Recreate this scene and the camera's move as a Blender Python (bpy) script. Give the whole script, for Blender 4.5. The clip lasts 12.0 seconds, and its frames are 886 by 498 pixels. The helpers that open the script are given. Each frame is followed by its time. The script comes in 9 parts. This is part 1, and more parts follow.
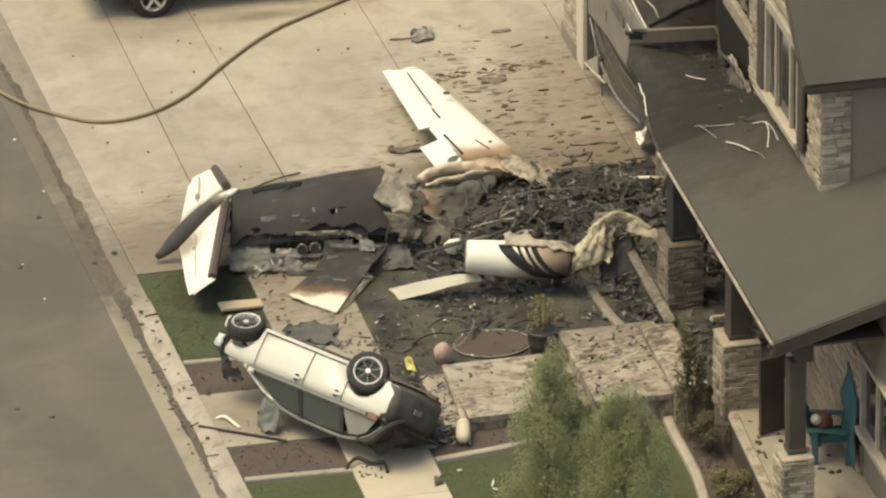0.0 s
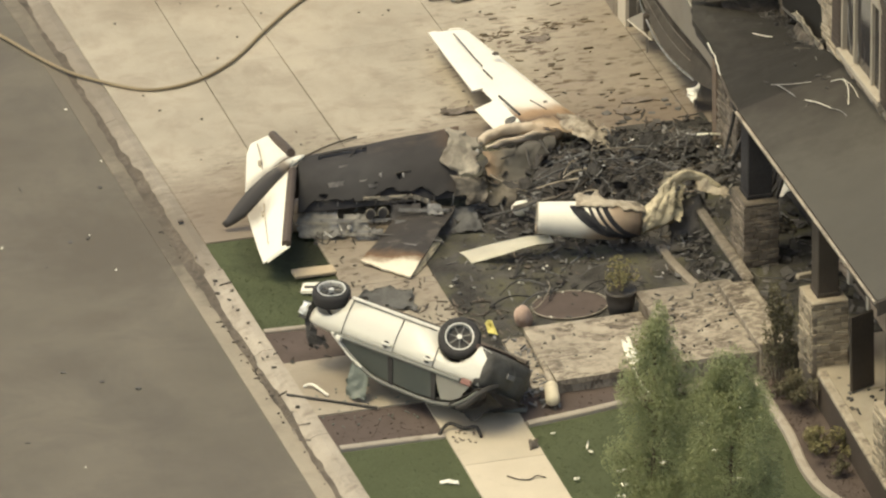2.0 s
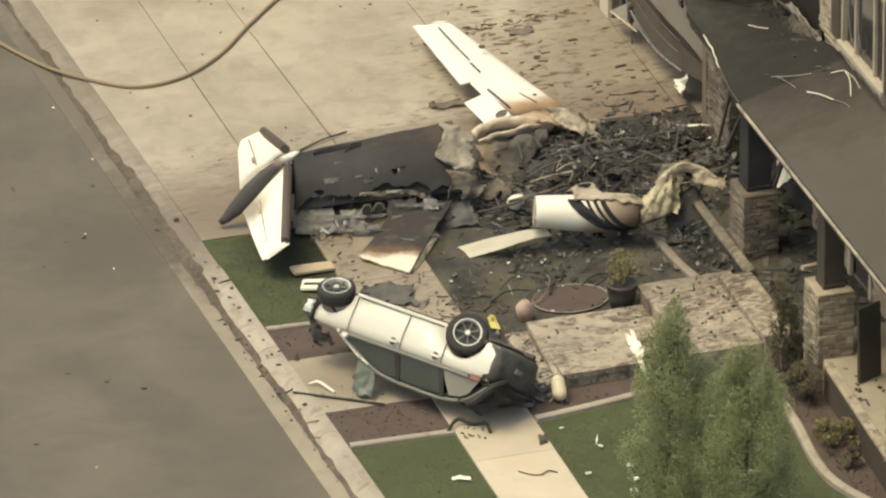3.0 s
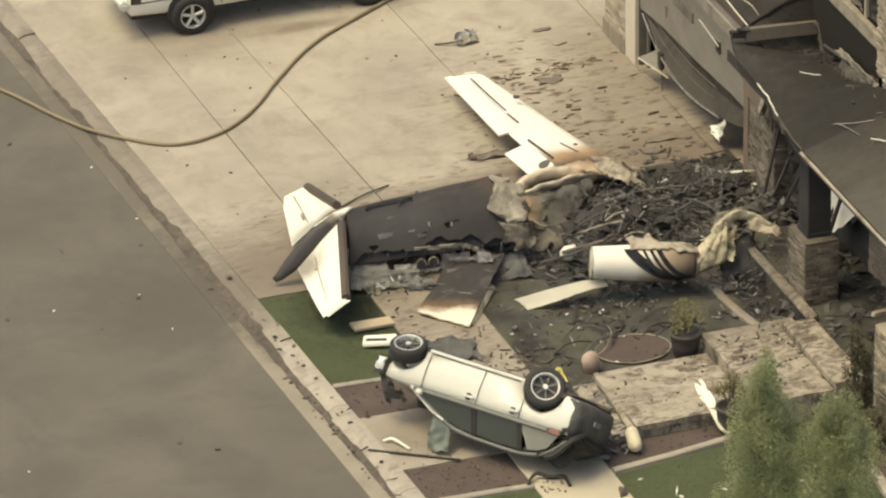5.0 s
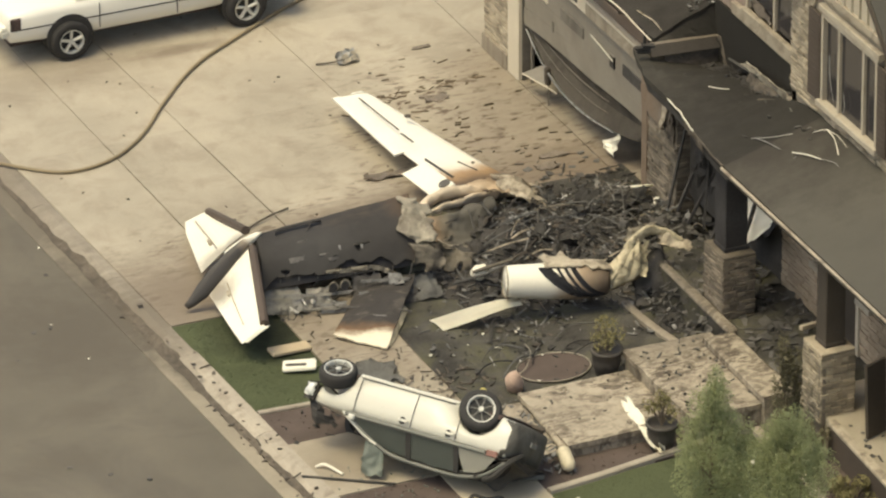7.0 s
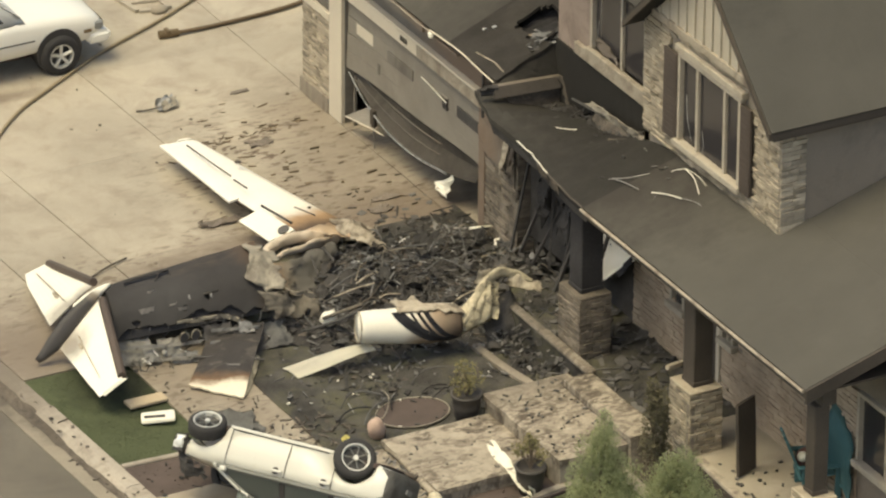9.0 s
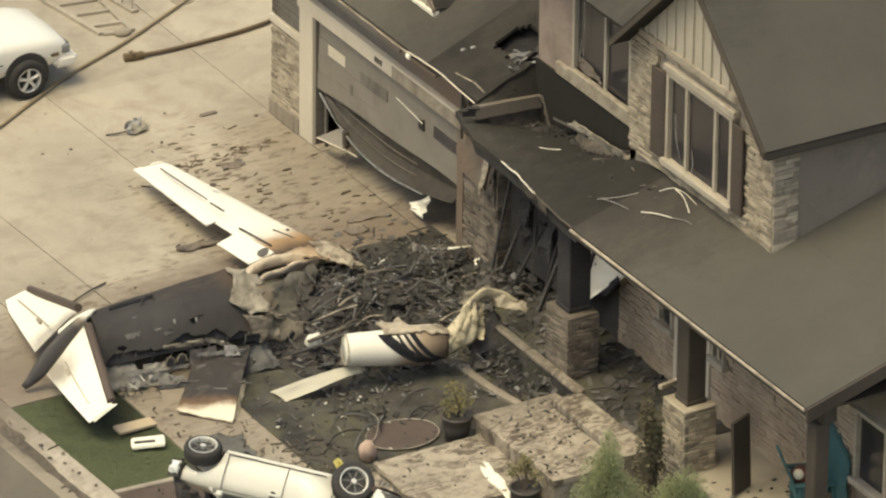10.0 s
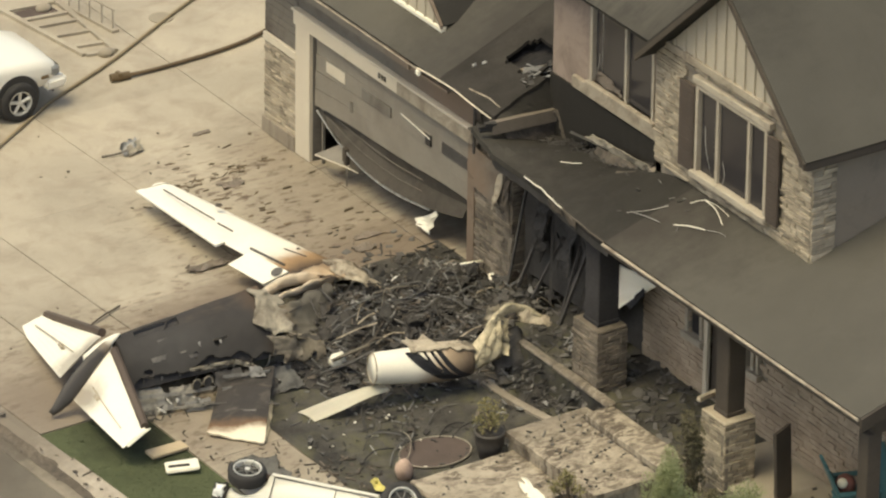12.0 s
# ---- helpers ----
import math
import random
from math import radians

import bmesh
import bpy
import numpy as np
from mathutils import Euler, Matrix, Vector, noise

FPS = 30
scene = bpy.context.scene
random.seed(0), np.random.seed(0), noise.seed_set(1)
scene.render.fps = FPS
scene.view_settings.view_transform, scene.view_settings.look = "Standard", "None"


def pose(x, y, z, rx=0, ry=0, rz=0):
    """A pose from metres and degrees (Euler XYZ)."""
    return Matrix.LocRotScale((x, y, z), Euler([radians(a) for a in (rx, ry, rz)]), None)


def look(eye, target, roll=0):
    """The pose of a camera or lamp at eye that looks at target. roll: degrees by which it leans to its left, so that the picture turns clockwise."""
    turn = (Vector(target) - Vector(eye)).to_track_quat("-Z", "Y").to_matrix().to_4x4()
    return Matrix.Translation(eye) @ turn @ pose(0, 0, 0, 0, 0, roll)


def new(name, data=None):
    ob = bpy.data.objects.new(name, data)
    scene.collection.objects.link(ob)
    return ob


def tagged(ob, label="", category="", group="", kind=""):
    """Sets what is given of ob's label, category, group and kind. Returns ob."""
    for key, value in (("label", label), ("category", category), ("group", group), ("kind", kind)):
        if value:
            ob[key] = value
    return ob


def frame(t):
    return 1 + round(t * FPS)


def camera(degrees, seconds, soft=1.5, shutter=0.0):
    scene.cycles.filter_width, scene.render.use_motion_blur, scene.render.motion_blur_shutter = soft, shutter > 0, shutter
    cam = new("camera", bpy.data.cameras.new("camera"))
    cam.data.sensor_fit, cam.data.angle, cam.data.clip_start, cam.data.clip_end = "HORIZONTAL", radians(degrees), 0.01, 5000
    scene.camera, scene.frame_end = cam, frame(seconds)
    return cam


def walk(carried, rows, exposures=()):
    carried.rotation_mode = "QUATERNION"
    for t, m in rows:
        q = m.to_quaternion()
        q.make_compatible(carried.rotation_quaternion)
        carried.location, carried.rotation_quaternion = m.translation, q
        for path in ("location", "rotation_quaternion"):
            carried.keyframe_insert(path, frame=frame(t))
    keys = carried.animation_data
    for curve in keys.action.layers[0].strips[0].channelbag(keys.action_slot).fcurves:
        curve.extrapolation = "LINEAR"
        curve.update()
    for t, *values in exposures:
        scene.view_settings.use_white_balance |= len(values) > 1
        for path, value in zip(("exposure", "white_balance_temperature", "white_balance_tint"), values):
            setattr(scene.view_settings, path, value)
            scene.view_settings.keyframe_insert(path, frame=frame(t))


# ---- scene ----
cam = camera(6.580, 12.0, soft=2.3)
PATH = [
    (0, (-19.247, -110.503, 54.395), (4.901, -0.834, 0.268), -0.72),
    (0.5, (-20.597, -110.150, 54.763), (4.437, -0.827, 0.191), -0.89),
    (1, (-22.293, -109.733, 55.036), (3.964, -0.828, 0.104), -0.90),
    (1.5, (-23.731, -109.335, 55.228), (3.703, -0.874, -0.007), -0.95),
    (2, (-25.347, -109.012, 55.446), (3.715, -1.016, -0.165), -0.84),
    (2.5, (-26.791, -108.511, 55.716), (3.746, -1.125, -0.253), -0.82),
    (3, (-28.416, -108.010, 55.962), (3.732, -1.155, -0.198), -0.77),
    (5, (-34.506, -105.835, 56.965), (2.970, -0.657, 0.663), -0.78),
    (5.5, (-36.014, -105.178, 57.119), (2.675, -0.580, 0.688), -0.77),
    (6, (-37.545, -104.510, 57.365), (2.832, -0.627, 0.790), -0.69),
    (6.5, (-39.007, -103.805, 57.492), (3.553, -0.897, 0.915), -0.48),
    (7, (-40.525, -103.031, 57.731), (4.290, -1.201, 1.050), -0.32),
    (7.5, (-42.017, -102.263, 57.846), (4.982, -1.497, 1.218), -0.09),
    (9.5, (-47.716, -98.761, 58.518), (6.669, -2.283, 2.045), 0.50),
    (10, (-49.203, -97.865, 58.673), (6.681, -2.303, 2.229), 0.58),
    (10.5, (-50.563, -97.015, 58.815), (6.652, -2.325, 2.354), 0.64),
    (11, (-52.072, -96.053, 58.912), (6.576, -2.342, 2.458), 0.75),
    (11.5, (-53.445, -95.127, 59.027), (6.451, -2.328, 2.543), 0.84),
    (12, (-54.711, -94.186, 59.208), (6.232, -2.242, 2.622), 0.75),
]
walk(cam, [(t, look(eye, target, roll)) for t, eye, target, roll in PATH], exposures=[(0, 0.57, 7200, 5), (12, 0.57, 7200, 5)])

# ---- light ----
world = bpy.data.worlds.new("sky")
scene.world = world
world.use_nodes = True
wn = world.node_tree
bg = wn.nodes["Background"]
sky = wn.nodes.new("ShaderNodeTexSky")
sky.sky_type = 'NISHITA'
sky.sun_disc = False
sky.sun_elevation = radians(67)
sky.sun_rotation = radians(-99)
sky.air_density, sky.dust_density, sky.ozone_density = 1.0, 4.0, 0.6
wn.links.new(sky.outputs[0], bg.inputs[0])
bg.inputs[1].default_value = 0.15
SUN_FROM = Vector((-0.36, -0.06, 0.93))
sun = new("sun", bpy.data.lights.new("sun", 'SUN'))
sun.data.energy, sun.data.angle, sun.data.color = 1.3, radians(32), (1.0, 0.92, 0.60)
sun.rotation_euler = SUN_FROM.to_track_quat("Z", "Y").to_euler()


# ---- materials ----
def ramp(nt, fac, stops):
    n = nt.nodes.new("ShaderNodeValToRGB")
    while len(n.color_ramp.elements) < len(stops):
        n.color_ramp.elements.new(0.5)
    for e, (p, c) in zip(n.color_ramp.elements, stops):
        e.position, e.color = p, (*c, 1) if len(c) == 3 else c
    nt.links.new(fac, n.inputs[0])
    return n.outputs[0]


def noise_tex(nt, scale, detail=6, rough=0.6, vec=None, distort=0.0):
    n = nt.nodes.new("ShaderNodeTexNoise")
    n.inputs["Scale"].default_value, n.inputs["Detail"].default_value = scale, detail
    n.inputs["Roughness"].default_value, n.inputs["Distortion"].default_value = rough, distort
    nt.links.new(vec if vec is not None else where(nt), n.inputs["Vector"])
    return n.outputs["Fac"]


def where(nt):
    """World place, so that neighbours share one pattern."""
    return nt.nodes.new("ShaderNodeNewGeometry").outputs["Position"]


def mix(nt, fac, a, b, kind='MIX'):
    n = nt.nodes.new("ShaderNodeMix")
    n.data_type, n.blend_type = 'RGBA', kind
    for sock, v in ((n.inputs[0], fac), (n.inputs[6], a), (n.inputs[7], b)):
        if isinstance(v, (int, float)):
            sock.default_value = v
        elif isinstance(v, tuple):
            sock.default_value = (*v, 1)
        else:
            nt.links.new(v, sock)
    return n.outputs[2]


def shade(c, k):
    return tuple(min(1, v * k) for v in c)


def mat(name, base, rough=0.8, metal=0.0, big=0.8, fine=25.0, vary=0.25, dirt=None, dirt_scale=2.0, dirt_at=(0.5, 0.7),
        bump=0.3, bump_scale=60.0, island=0.0, obj=0.0, spec=0.4, coat=0.0, dist=0.01):
    m = bpy.data.materials.new(name)
    m.use_nodes = True
    nt = m.node_tree
    p = nt.nodes["Principled BSDF"]
    a = noise_tex(nt, big, 4)
    col = ramp(nt, a, [(0.3, shade(base, 1 - vary)), (0.7, shade(base, 1 + vary))])
    f = noise_tex(nt, fine, 5, 0.7)
    col = mix(nt, 1.0, col, ramp(nt, f, [(0.25, (1 - vary * 0.8,) * 3), (0.75, (1 + vary * 0.5,) * 3)]), 'MULTIPLY')
    if dirt is not None:
        d = noise_tex(nt, dirt_scale, 8, 0.7, distort=0.6)
        k = ramp(nt, d, [(dirt_at[0], (0, 0, 0)), (dirt_at[1], (1, 1, 1))])
        col = mix(nt, k, col, dirt)
    for amount, out in ((island, "Random Per Island"), (obj, "Random")):
        if amount:
            n = nt.nodes.new("ShaderNodeNewGeometry" if out.startswith("Random P") else "ShaderNodeObjectInfo")
            col = mix(nt, 1.0, col, ramp(nt, n.outputs[out], [(0, (1 - amount,) * 3), (1, (1 + amount,) * 3)]), 'MULTIPLY')
    nt.links.new(col, p.inputs["Base Color"])
    p.inputs["Roughness"].default_value, p.inputs["Metallic"].default_value = rough, metal
    p.inputs["Specular IOR Level"].default_value, p.inputs["Coat Weight"].default_value = spec, coat
    if bump:
        b = nt.nodes.new("ShaderNodeBump")
        b.inputs["Strength"].default_value, b.inputs["Distance"].default_value = bump, dist
        nt.links.new(noise_tex(nt, bump_scale, 6), b.inputs["Height"])
        nt.links.new(b.outputs[0], p.inputs["Normal"])
    return m


def charred(name, clean, char, axis, lo, hi, rough=0.5, mid=(0.30, 0.17, 0.08), wob=0.5, metal=0.0, scale=2.5):
    """Paint that is scorched brown and then black from lo to hi along a way through the world, with a ragged rim."""
    m = mat(name, clean, rough, metal, vary=0.07, bump=0.15, bump_scale=12, dirt=shade(clean, 0.55), dirt_scale=6, dirt_at=(0.62, 0.85))
    nt = m.node_tree
    p = nt.nodes["Principled BSDF"]
    was = p.inputs["Base Color"].links[0].from_socket
    dot = nt.nodes.new("ShaderNodeVectorMath")
    dot.operation = 'DOT_PRODUCT'
    dot.inputs[1].default_value = axis
    nt.links.new(where(nt), dot.inputs[0])
    n = noise_tex(nt, scale, 7, 0.65)
    s = nt.nodes.new("ShaderNodeMath")
    s.operation = 'MULTIPLY_ADD'
    s.inputs[1].default_value = wob
    nt.links.new(n, s.inputs[0])
    nt.links.new(dot.outputs["Value"], s.inputs[2])
    r = nt.nodes.new("ShaderNodeMapRange")
    r.inputs["From Min"].default_value, r.inputs["From Max"].default_value = lo + wob / 2, hi + wob / 2
    nt.links.new(s.outputs[0], r.inputs["Value"])
    k = r.outputs["Result"]
    burnt = ramp(nt, k, [(0.0, clean), (0.4, mid), (0.75, char)])
    nt.links.new(mix(nt, ramp(nt, k, [(0.0, (0, 0, 0)), (0.25, (1, 1, 1))]), was, burnt), p.inputs["Base Color"])
    return m


def stained(m, spots, colour, drawn=0.8):
    """Lays soot or another colour over a material: spots of (x, y, radius along x, radius along y, strength), with
    ragged rims.
    """
    nt = m.node_tree
    p = nt.nodes["Principled BSDF"]
    col = p.inputs["Base Color"].links[0].from_socket
    n1 = noise_tex(nt, 1.6, 6, 0.7)
    stretch = nt.nodes.new("ShaderNodeVectorMath")
    stretch.operation = 'MULTIPLY'
    stretch.inputs[1].default_value = (1.2, 7.0, 1.0)
    nt.links.new(where(nt), stretch.inputs[0])
    n2 = noise_tex(nt, 1.0, 6, 0.7, stretch.outputs[0])
    for x, y, rx, ry, k in spots:
        a = nt.nodes.new("ShaderNodeVectorMath")
        a.operation = 'SUBTRACT'
        a.inputs[1].default_value = (x, y, 0)
        nt.links.new(where(nt), a.inputs[0])
        b = nt.nodes.new("ShaderNodeVectorMath")
        b.operation = 'MULTIPLY'
        b.inputs[1].default_value = (1 / rx, 1 / ry, 0)
        nt.links.new(a.outputs[0], b.inputs[0])
        c = nt.nodes.new("ShaderNodeVectorMath")
        c.operation = 'LENGTH'
        nt.links.new(b.outputs[0], c.inputs[0])
        f = c.outputs["Value"]
        for nn, w in ((n1, 1.7 - drawn), (n2, drawn)):
            d = nt.nodes.new("ShaderNodeMath")
            d.operation = 'MULTIPLY_ADD'
            d.inputs[1].default_value = w
            nt.links.new(nn, d.inputs[0])
            nt.links.new(f, d.inputs[2])
            f = d.outputs[0]
        col = mix(nt, ramp(nt, f, [(0.0, (0, 0, 0)), (0.999, (0, 0, 0))]) if k <= 0 else ramp_range(nt, f, 1.15, 1.95, k), col, colour)
    nt.links.new(col, p.inputs["Base Color"])
    return m


def streaked(m, spots, colour, lo=0.55, hi=0.62, grain=(3.4, 8.0, 1.0)):
    """Short drawn-out smears and specks of burnt water inside round areas (x, y, radius along x, radius along y, strength)."""
    nt = m.node_tree
    p = nt.nodes["Principled BSDF"]
    col = p.inputs["Base Color"].links[0].from_socket
    stretch = nt.nodes.new("ShaderNodeVectorMath")
    stretch.operation = 'MULTIPLY'
    stretch.inputs[1].default_value = grain
    nt.links.new(where(nt), stretch.inputs[0])
    fleck = ramp(nt, noise_tex(nt, 1.0, 5, 0.6, stretch.outputs[0], 0.4), [(lo, (0, 0, 0)), (hi, (1, 1, 1))])
    patchy = nt.nodes.new("ShaderNodeMath")
    patchy.operation = 'MULTIPLY'
    nt.links.new(fleck, patchy.inputs[0])
    nt.links.new(ramp(nt, noise_tex(nt, 1.3, 4, 0.6), [(0.40, (0.12, 0.12, 0.12)), (0.58, (1, 1, 1))]), patchy.inputs[1])
    fleck = patchy.outputs[0]
    for x, y, rx, ry, k in spots:
        a = nt.nodes.new("ShaderNodeVectorMath")
        a.operation = 'MULTIPLY_ADD'
        a.inputs[1].default_value, a.inputs[2].default_value = (1 / rx, 1 / ry, 0), (-x / rx, -y / ry, 0)
        nt.links.new(where(nt), a.inputs[0])
        c = nt.nodes.new("ShaderNodeVectorMath")
        c.operation = 'LENGTH'
        nt.links.new(a.outputs[0], c.inputs[0])
        both = nt.nodes.new("ShaderNodeMath")
        both.operation = 'MULTIPLY'
        nt.links.new(fleck, both.inputs[0])
        nt.links.new(ramp_range(nt, c.outputs["Value"], 0.5, 1.2, k), both.inputs[1])
        col = mix(nt, both.outputs[0], col, colour)
    nt.links.new(col, p.inputs["Base Color"])
    return m


def ramp_range(nt, value, lo, hi, top):
    r = nt.nodes.new("ShaderNodeMapRange")
    r.inputs["From Min"].default_value, r.inputs["From Max"].default_value = lo, hi
    r.inputs["To Min"].default_value, r.inputs["To Max"].default_value = top, 0.0
    nt.links.new(value, r.inputs["Value"])
    return r.outputs["Result"]


M = {}
M["ground"] = mat("dry_ground", (0.22, 0.19, 0.14), 0.95, vary=0.3, dirt=(0.10, 0.13, 0.05), dirt_scale=0.2)
M["asphalt"] = mat("worn_asphalt", (0.135, 0.118, 0.090), 0.85, big=0.35, fine=90, vary=0.17, dirt=(0.100, 0.087, 0.069), dirt_scale=0.5, dirt_at=(0.45, 0.68), bump=0.5, bump_scale=160)
M["concrete"] = mat("broom_concrete", (0.362, 0.317, 0.242), 0.9, big=0.5, fine=40, vary=0.15, dirt=(0.255, 0.212, 0.160), dirt_scale=1.3, dirt_at=(0.47, 0.78), bump=0.3, bump_scale=120, obj=0.05)
M["kerb"] = mat("kerb_concrete", (0.36, 0.315, 0.25), 0.9, big=0.9, fine=30, vary=0.15, dirt=(0.17, 0.14, 0.11), dirt_scale=2.2, dirt_at=(0.5, 0.75), bump=0.4, bump_scale=80, obj=0.06)
M["kerb_sooty"] = mat("sooty_concrete", (0.20, 0.172, 0.136), 0.9, big=0.9, fine=30, vary=0.2, dirt=(0.08, 0.068, 0.055), dirt_scale=2.6, dirt_at=(0.42, 0.66), bump=0.4, bump_scale=60)
M["grime"] = mat("gutter_grime", (0.125, 0.103, 0.078), 0.95, big=1.5, fine=30, vary=0.35, dirt=(0.065, 0.054, 0.042), dirt_scale=3.0, dirt_at=(0.45, 0.65), bump=0.5, bump_scale=60)
M["gutter"] = mat("gutter_concrete", (0.29, 0.25, 0.187), 0.9, big=0.7, fine=30, vary=0.15, dirt=(0.22, 0.185, 0.14), dirt_scale=1.3, dirt_at=(0.52, 0.75), bump=0.4, bump_scale=80)
M["dirt_line"] = mat("black_gutter_dirt", (0.075, 0.062, 0.048), 1.0, vary=0.4, dirt=(0.20, 0.17, 0.13), dirt_scale=1.6, dirt_at=(0.5, 0.7))
M["clean_walk"] = mat("clean_walk_concrete", (0.50, 0.435, 0.325), 0.9, big=0.5, fine=40, vary=0.10, dirt=(0.36, 0.305, 0.225), dirt_scale=1.3, dirt_at=(0.55, 0.85), bump=0.3, bump_scale=120, obj=0.05)
M["joint"] = mat("joint_dirt", (0.21, 0.178, 0.132), 1.0, vary=0.3)
M["lawn"] = mat("lawn_soil", (0.087, 0.100, 0.054), 1.0, fine=60, vary=0.12, bump=0.5, bump_scale=90, spec=0.1)
M["grass"] = mat("grass_blades", (0.092, 0.106, 0.058), 0.9, big=0.7, vary=0.14, island=0.04, bump=0, spec=0.1)
M["mulch"] = mat("red_brown_mulch", (0.103, 0.081, 0.070), 1.0, big=1.5, fine=45, vary=0.14, bump=0.2, bump_scale=35, dist=0.008, spec=0.1)
M["chips"] = mat("mulch_chips", (0.106, 0.083, 0.071), 1.0, vary=0.08, island=0.05, bump=0, spec=0.1)
M["scorched"] = mat("scorched_ground", (0.078, 0.073, 0.065), 1.0, big=1.3, fine=25, vary=0.4, dirt=(0.116, 0.112, 0.064), dirt_scale=1.3, dirt_at=(0.47, 0.72), bump=1.0, bump_scale=30, dist=0.03, spec=0.12)
streaked(M["scorched"], [(5.2, -3.2, 2.6, 1.8, 0.5)], (0.128, 0.122, 0.104), 0.55, 0.66, (1.2, 7.0, 1.0))
M["slab"] = mat("sandstone_slab", (0.37, 0.32, 0.245), 0.9, big=1.2, fine=14, vary=0.16, dirt=(0.165, 0.136, 0.104), dirt_scale=3.2, dirt_at=(0.48, 0.64), bump=0.5, bump_scale=25)
M["stone"] = mat("ledge_stone", (0.35, 0.298, 0.220), 0.9, big=3, fine=30, vary=0.22, obj=0.36, bump=0.6, bump_scale=40)
M["stone_smoky"] = mat("smoky_ledge_stone", (0.40, 0.320, 0.235), 0.9, big=2, fine=30, vary=0.15, obj=0.08, bump=0.6, bump_scale=40, dirt=(0.24, 0.185, 0.13), dirt_scale=1.4, dirt_at=(0.5, 0.75))
M["stone_burnt"] = mat("sooty_ledge_stone", (0.205, 0.172, 0.132), 0.9, big=2, fine=30, vary=0.35, obj=0.28, bump=0.6, bump_scale=40, dirt=(0.075, 0.062, 0.050), dirt_scale=2.2, dirt_at=(0.45, 0.7))
M["mortar"] = mat("mortar", (0.21, 0.18, 0.142), 1.0, vary=0.2)
M["trim"] = mat("cream_trim", (0.58, 0.515, 0.40), 0.6, vary=0.06, dirt=(0.33, 0.28, 0.2), dirt_scale=2.5, dirt_at=(0.6, 0.85), bump=0.1)
M["window_trim"] = mat("dulled_window_trim", (0.40, 0.352, 0.275), 0.65, vary=0.10, dirt=(0.24, 0.20, 0.15), dirt_scale=2.5, dirt_at=(0.5, 0.8), bump=0.1)
M["trim_soot"] = mat("sooty_trim", (0.36, 0.31, 0.235), 0.7, vary=0.15, dirt=(0.12, 0.09, 0.065), dirt_scale=2.0, dirt_at=(0.45, 0.7), bump=0.2)
M["siding"] = mat("grey_brown_siding", (0.165, 0.148, 0.122), 0.75, vary=0.1, dirt=(0.09, 0.075, 0.06), dirt_scale=0.9, bump=0.2)
M["siding_tan"] = mat("tan_brown_siding", (0.225, 0.190, 0.148), 0.75, vary=0.1, dirt=(0.15, 0.125, 0.10), dirt_scale=0.9, bump=0.2)
M["siding_pink"] = mat("smoke_tinted_siding", (0.30, 0.235, 0.19), 0.75, vary=0.1, dirt=(0.12, 0.09, 0.07), dirt_scale=1.2, dirt_at=(0.45, 0.75), bump=0.2)
M["batten"] = mat("cream_board_siding", (0.43, 0.385, 0.30), 0.7, vary=0.1, bump=0.2)
M["roof"] = mat("charcoal_shingles", (0.086, 0.080, 0.066), 0.95, spec=0.2, big=0.6, fine=50, vary=0.10, bump=0.5, bump_scale=60, dirt=(0.070, 0.065, 0.053), dirt_scale=0.9, dirt_at=(0.5, 0.8))
M["porch_roof"] = mat("sooty_porch_shingles", (0.086, 0.080, 0.066), 0.95, spec=0.2, big=0.6, fine=50, vary=0.10, bump=0.5, bump_scale=60, dirt=(0.070, 0.065, 0.053), dirt_scale=0.9, dirt_at=(0.5, 0.8))
stained(M["porch_roof"], [(8.6, -3.9, 4.5, 3.6, 0.95)], (0.044, 0.039, 0.033), 0.4)
M["garage_roof"] = mat("sooty_garage_shingles", (0.086, 0.080, 0.066), 0.95, spec=0.2, big=0.6, fine=50, vary=0.10, bump=0.5, bump_scale=60, dirt=(0.070, 0.065, 0.053), dirt_scale=0.9, dirt_at=(0.5, 0.8))
stained(M["garage_roof"], [(9.9, 0.6, 2.8, 2.6, 0.9)], (0.045, 0.041, 0.035), 0.4)
M["roof_burnt"] = mat("burnt_shingles", (0.058, 0.054, 0.046), 0.95, big=1.2, fine=30, vary=0.25, bump=0.8, bump_scale=30, dirt=(0.036, 0.033, 0.029), dirt_scale=1.2, dirt_at=(0.42, 0.66), spec=0.1)
M["roof_char"] = mat("charred_shingles", (0.042, 0.038, 0.033), 0.95, big=1.2, fine=30, vary=0.25, bump=0.6, bump_scale=30, dirt=(0.060, 0.055, 0.046), dirt_scale=1.2, dirt_at=(0.5, 0.8), spec=0.1)
M["dark_wood"] = mat("dark_stained_timber", (0.068, 0.055, 0.042), 0.8, vary=0.25, bump=0.3)
M["beam"] = mat("smoke_tinted_beam", (0.165, 0.140, 0.112), 0.85, vary=0.15, dirt=(0.11, 0.09, 0.07), dirt_scale=3, dirt_at=(0.5, 0.75), bump=0.2, spec=0.15)
M["cream"] = mat("cream_painted_metal", (0.60, 0.53, 0.38), 0.6, vary=0.08, dirt=(0.35, 0.29, 0.2), dirt_scale=6, dirt_at=(0.55, 0.8), bump=0.2)
M["lens"] = mat("grey_headlight_lens", (0.20, 0.20, 0.185), 0.2, vary=0.15, bump=0)
M["wrap"] = mat("white_house_wrap", (0.94, 0.86, 0.68), 0.6, vary=0.04, dirt=(0.45, 0.41, 0.33), dirt_scale=4, dirt_at=(0.62, 0.8), bump=0.1)
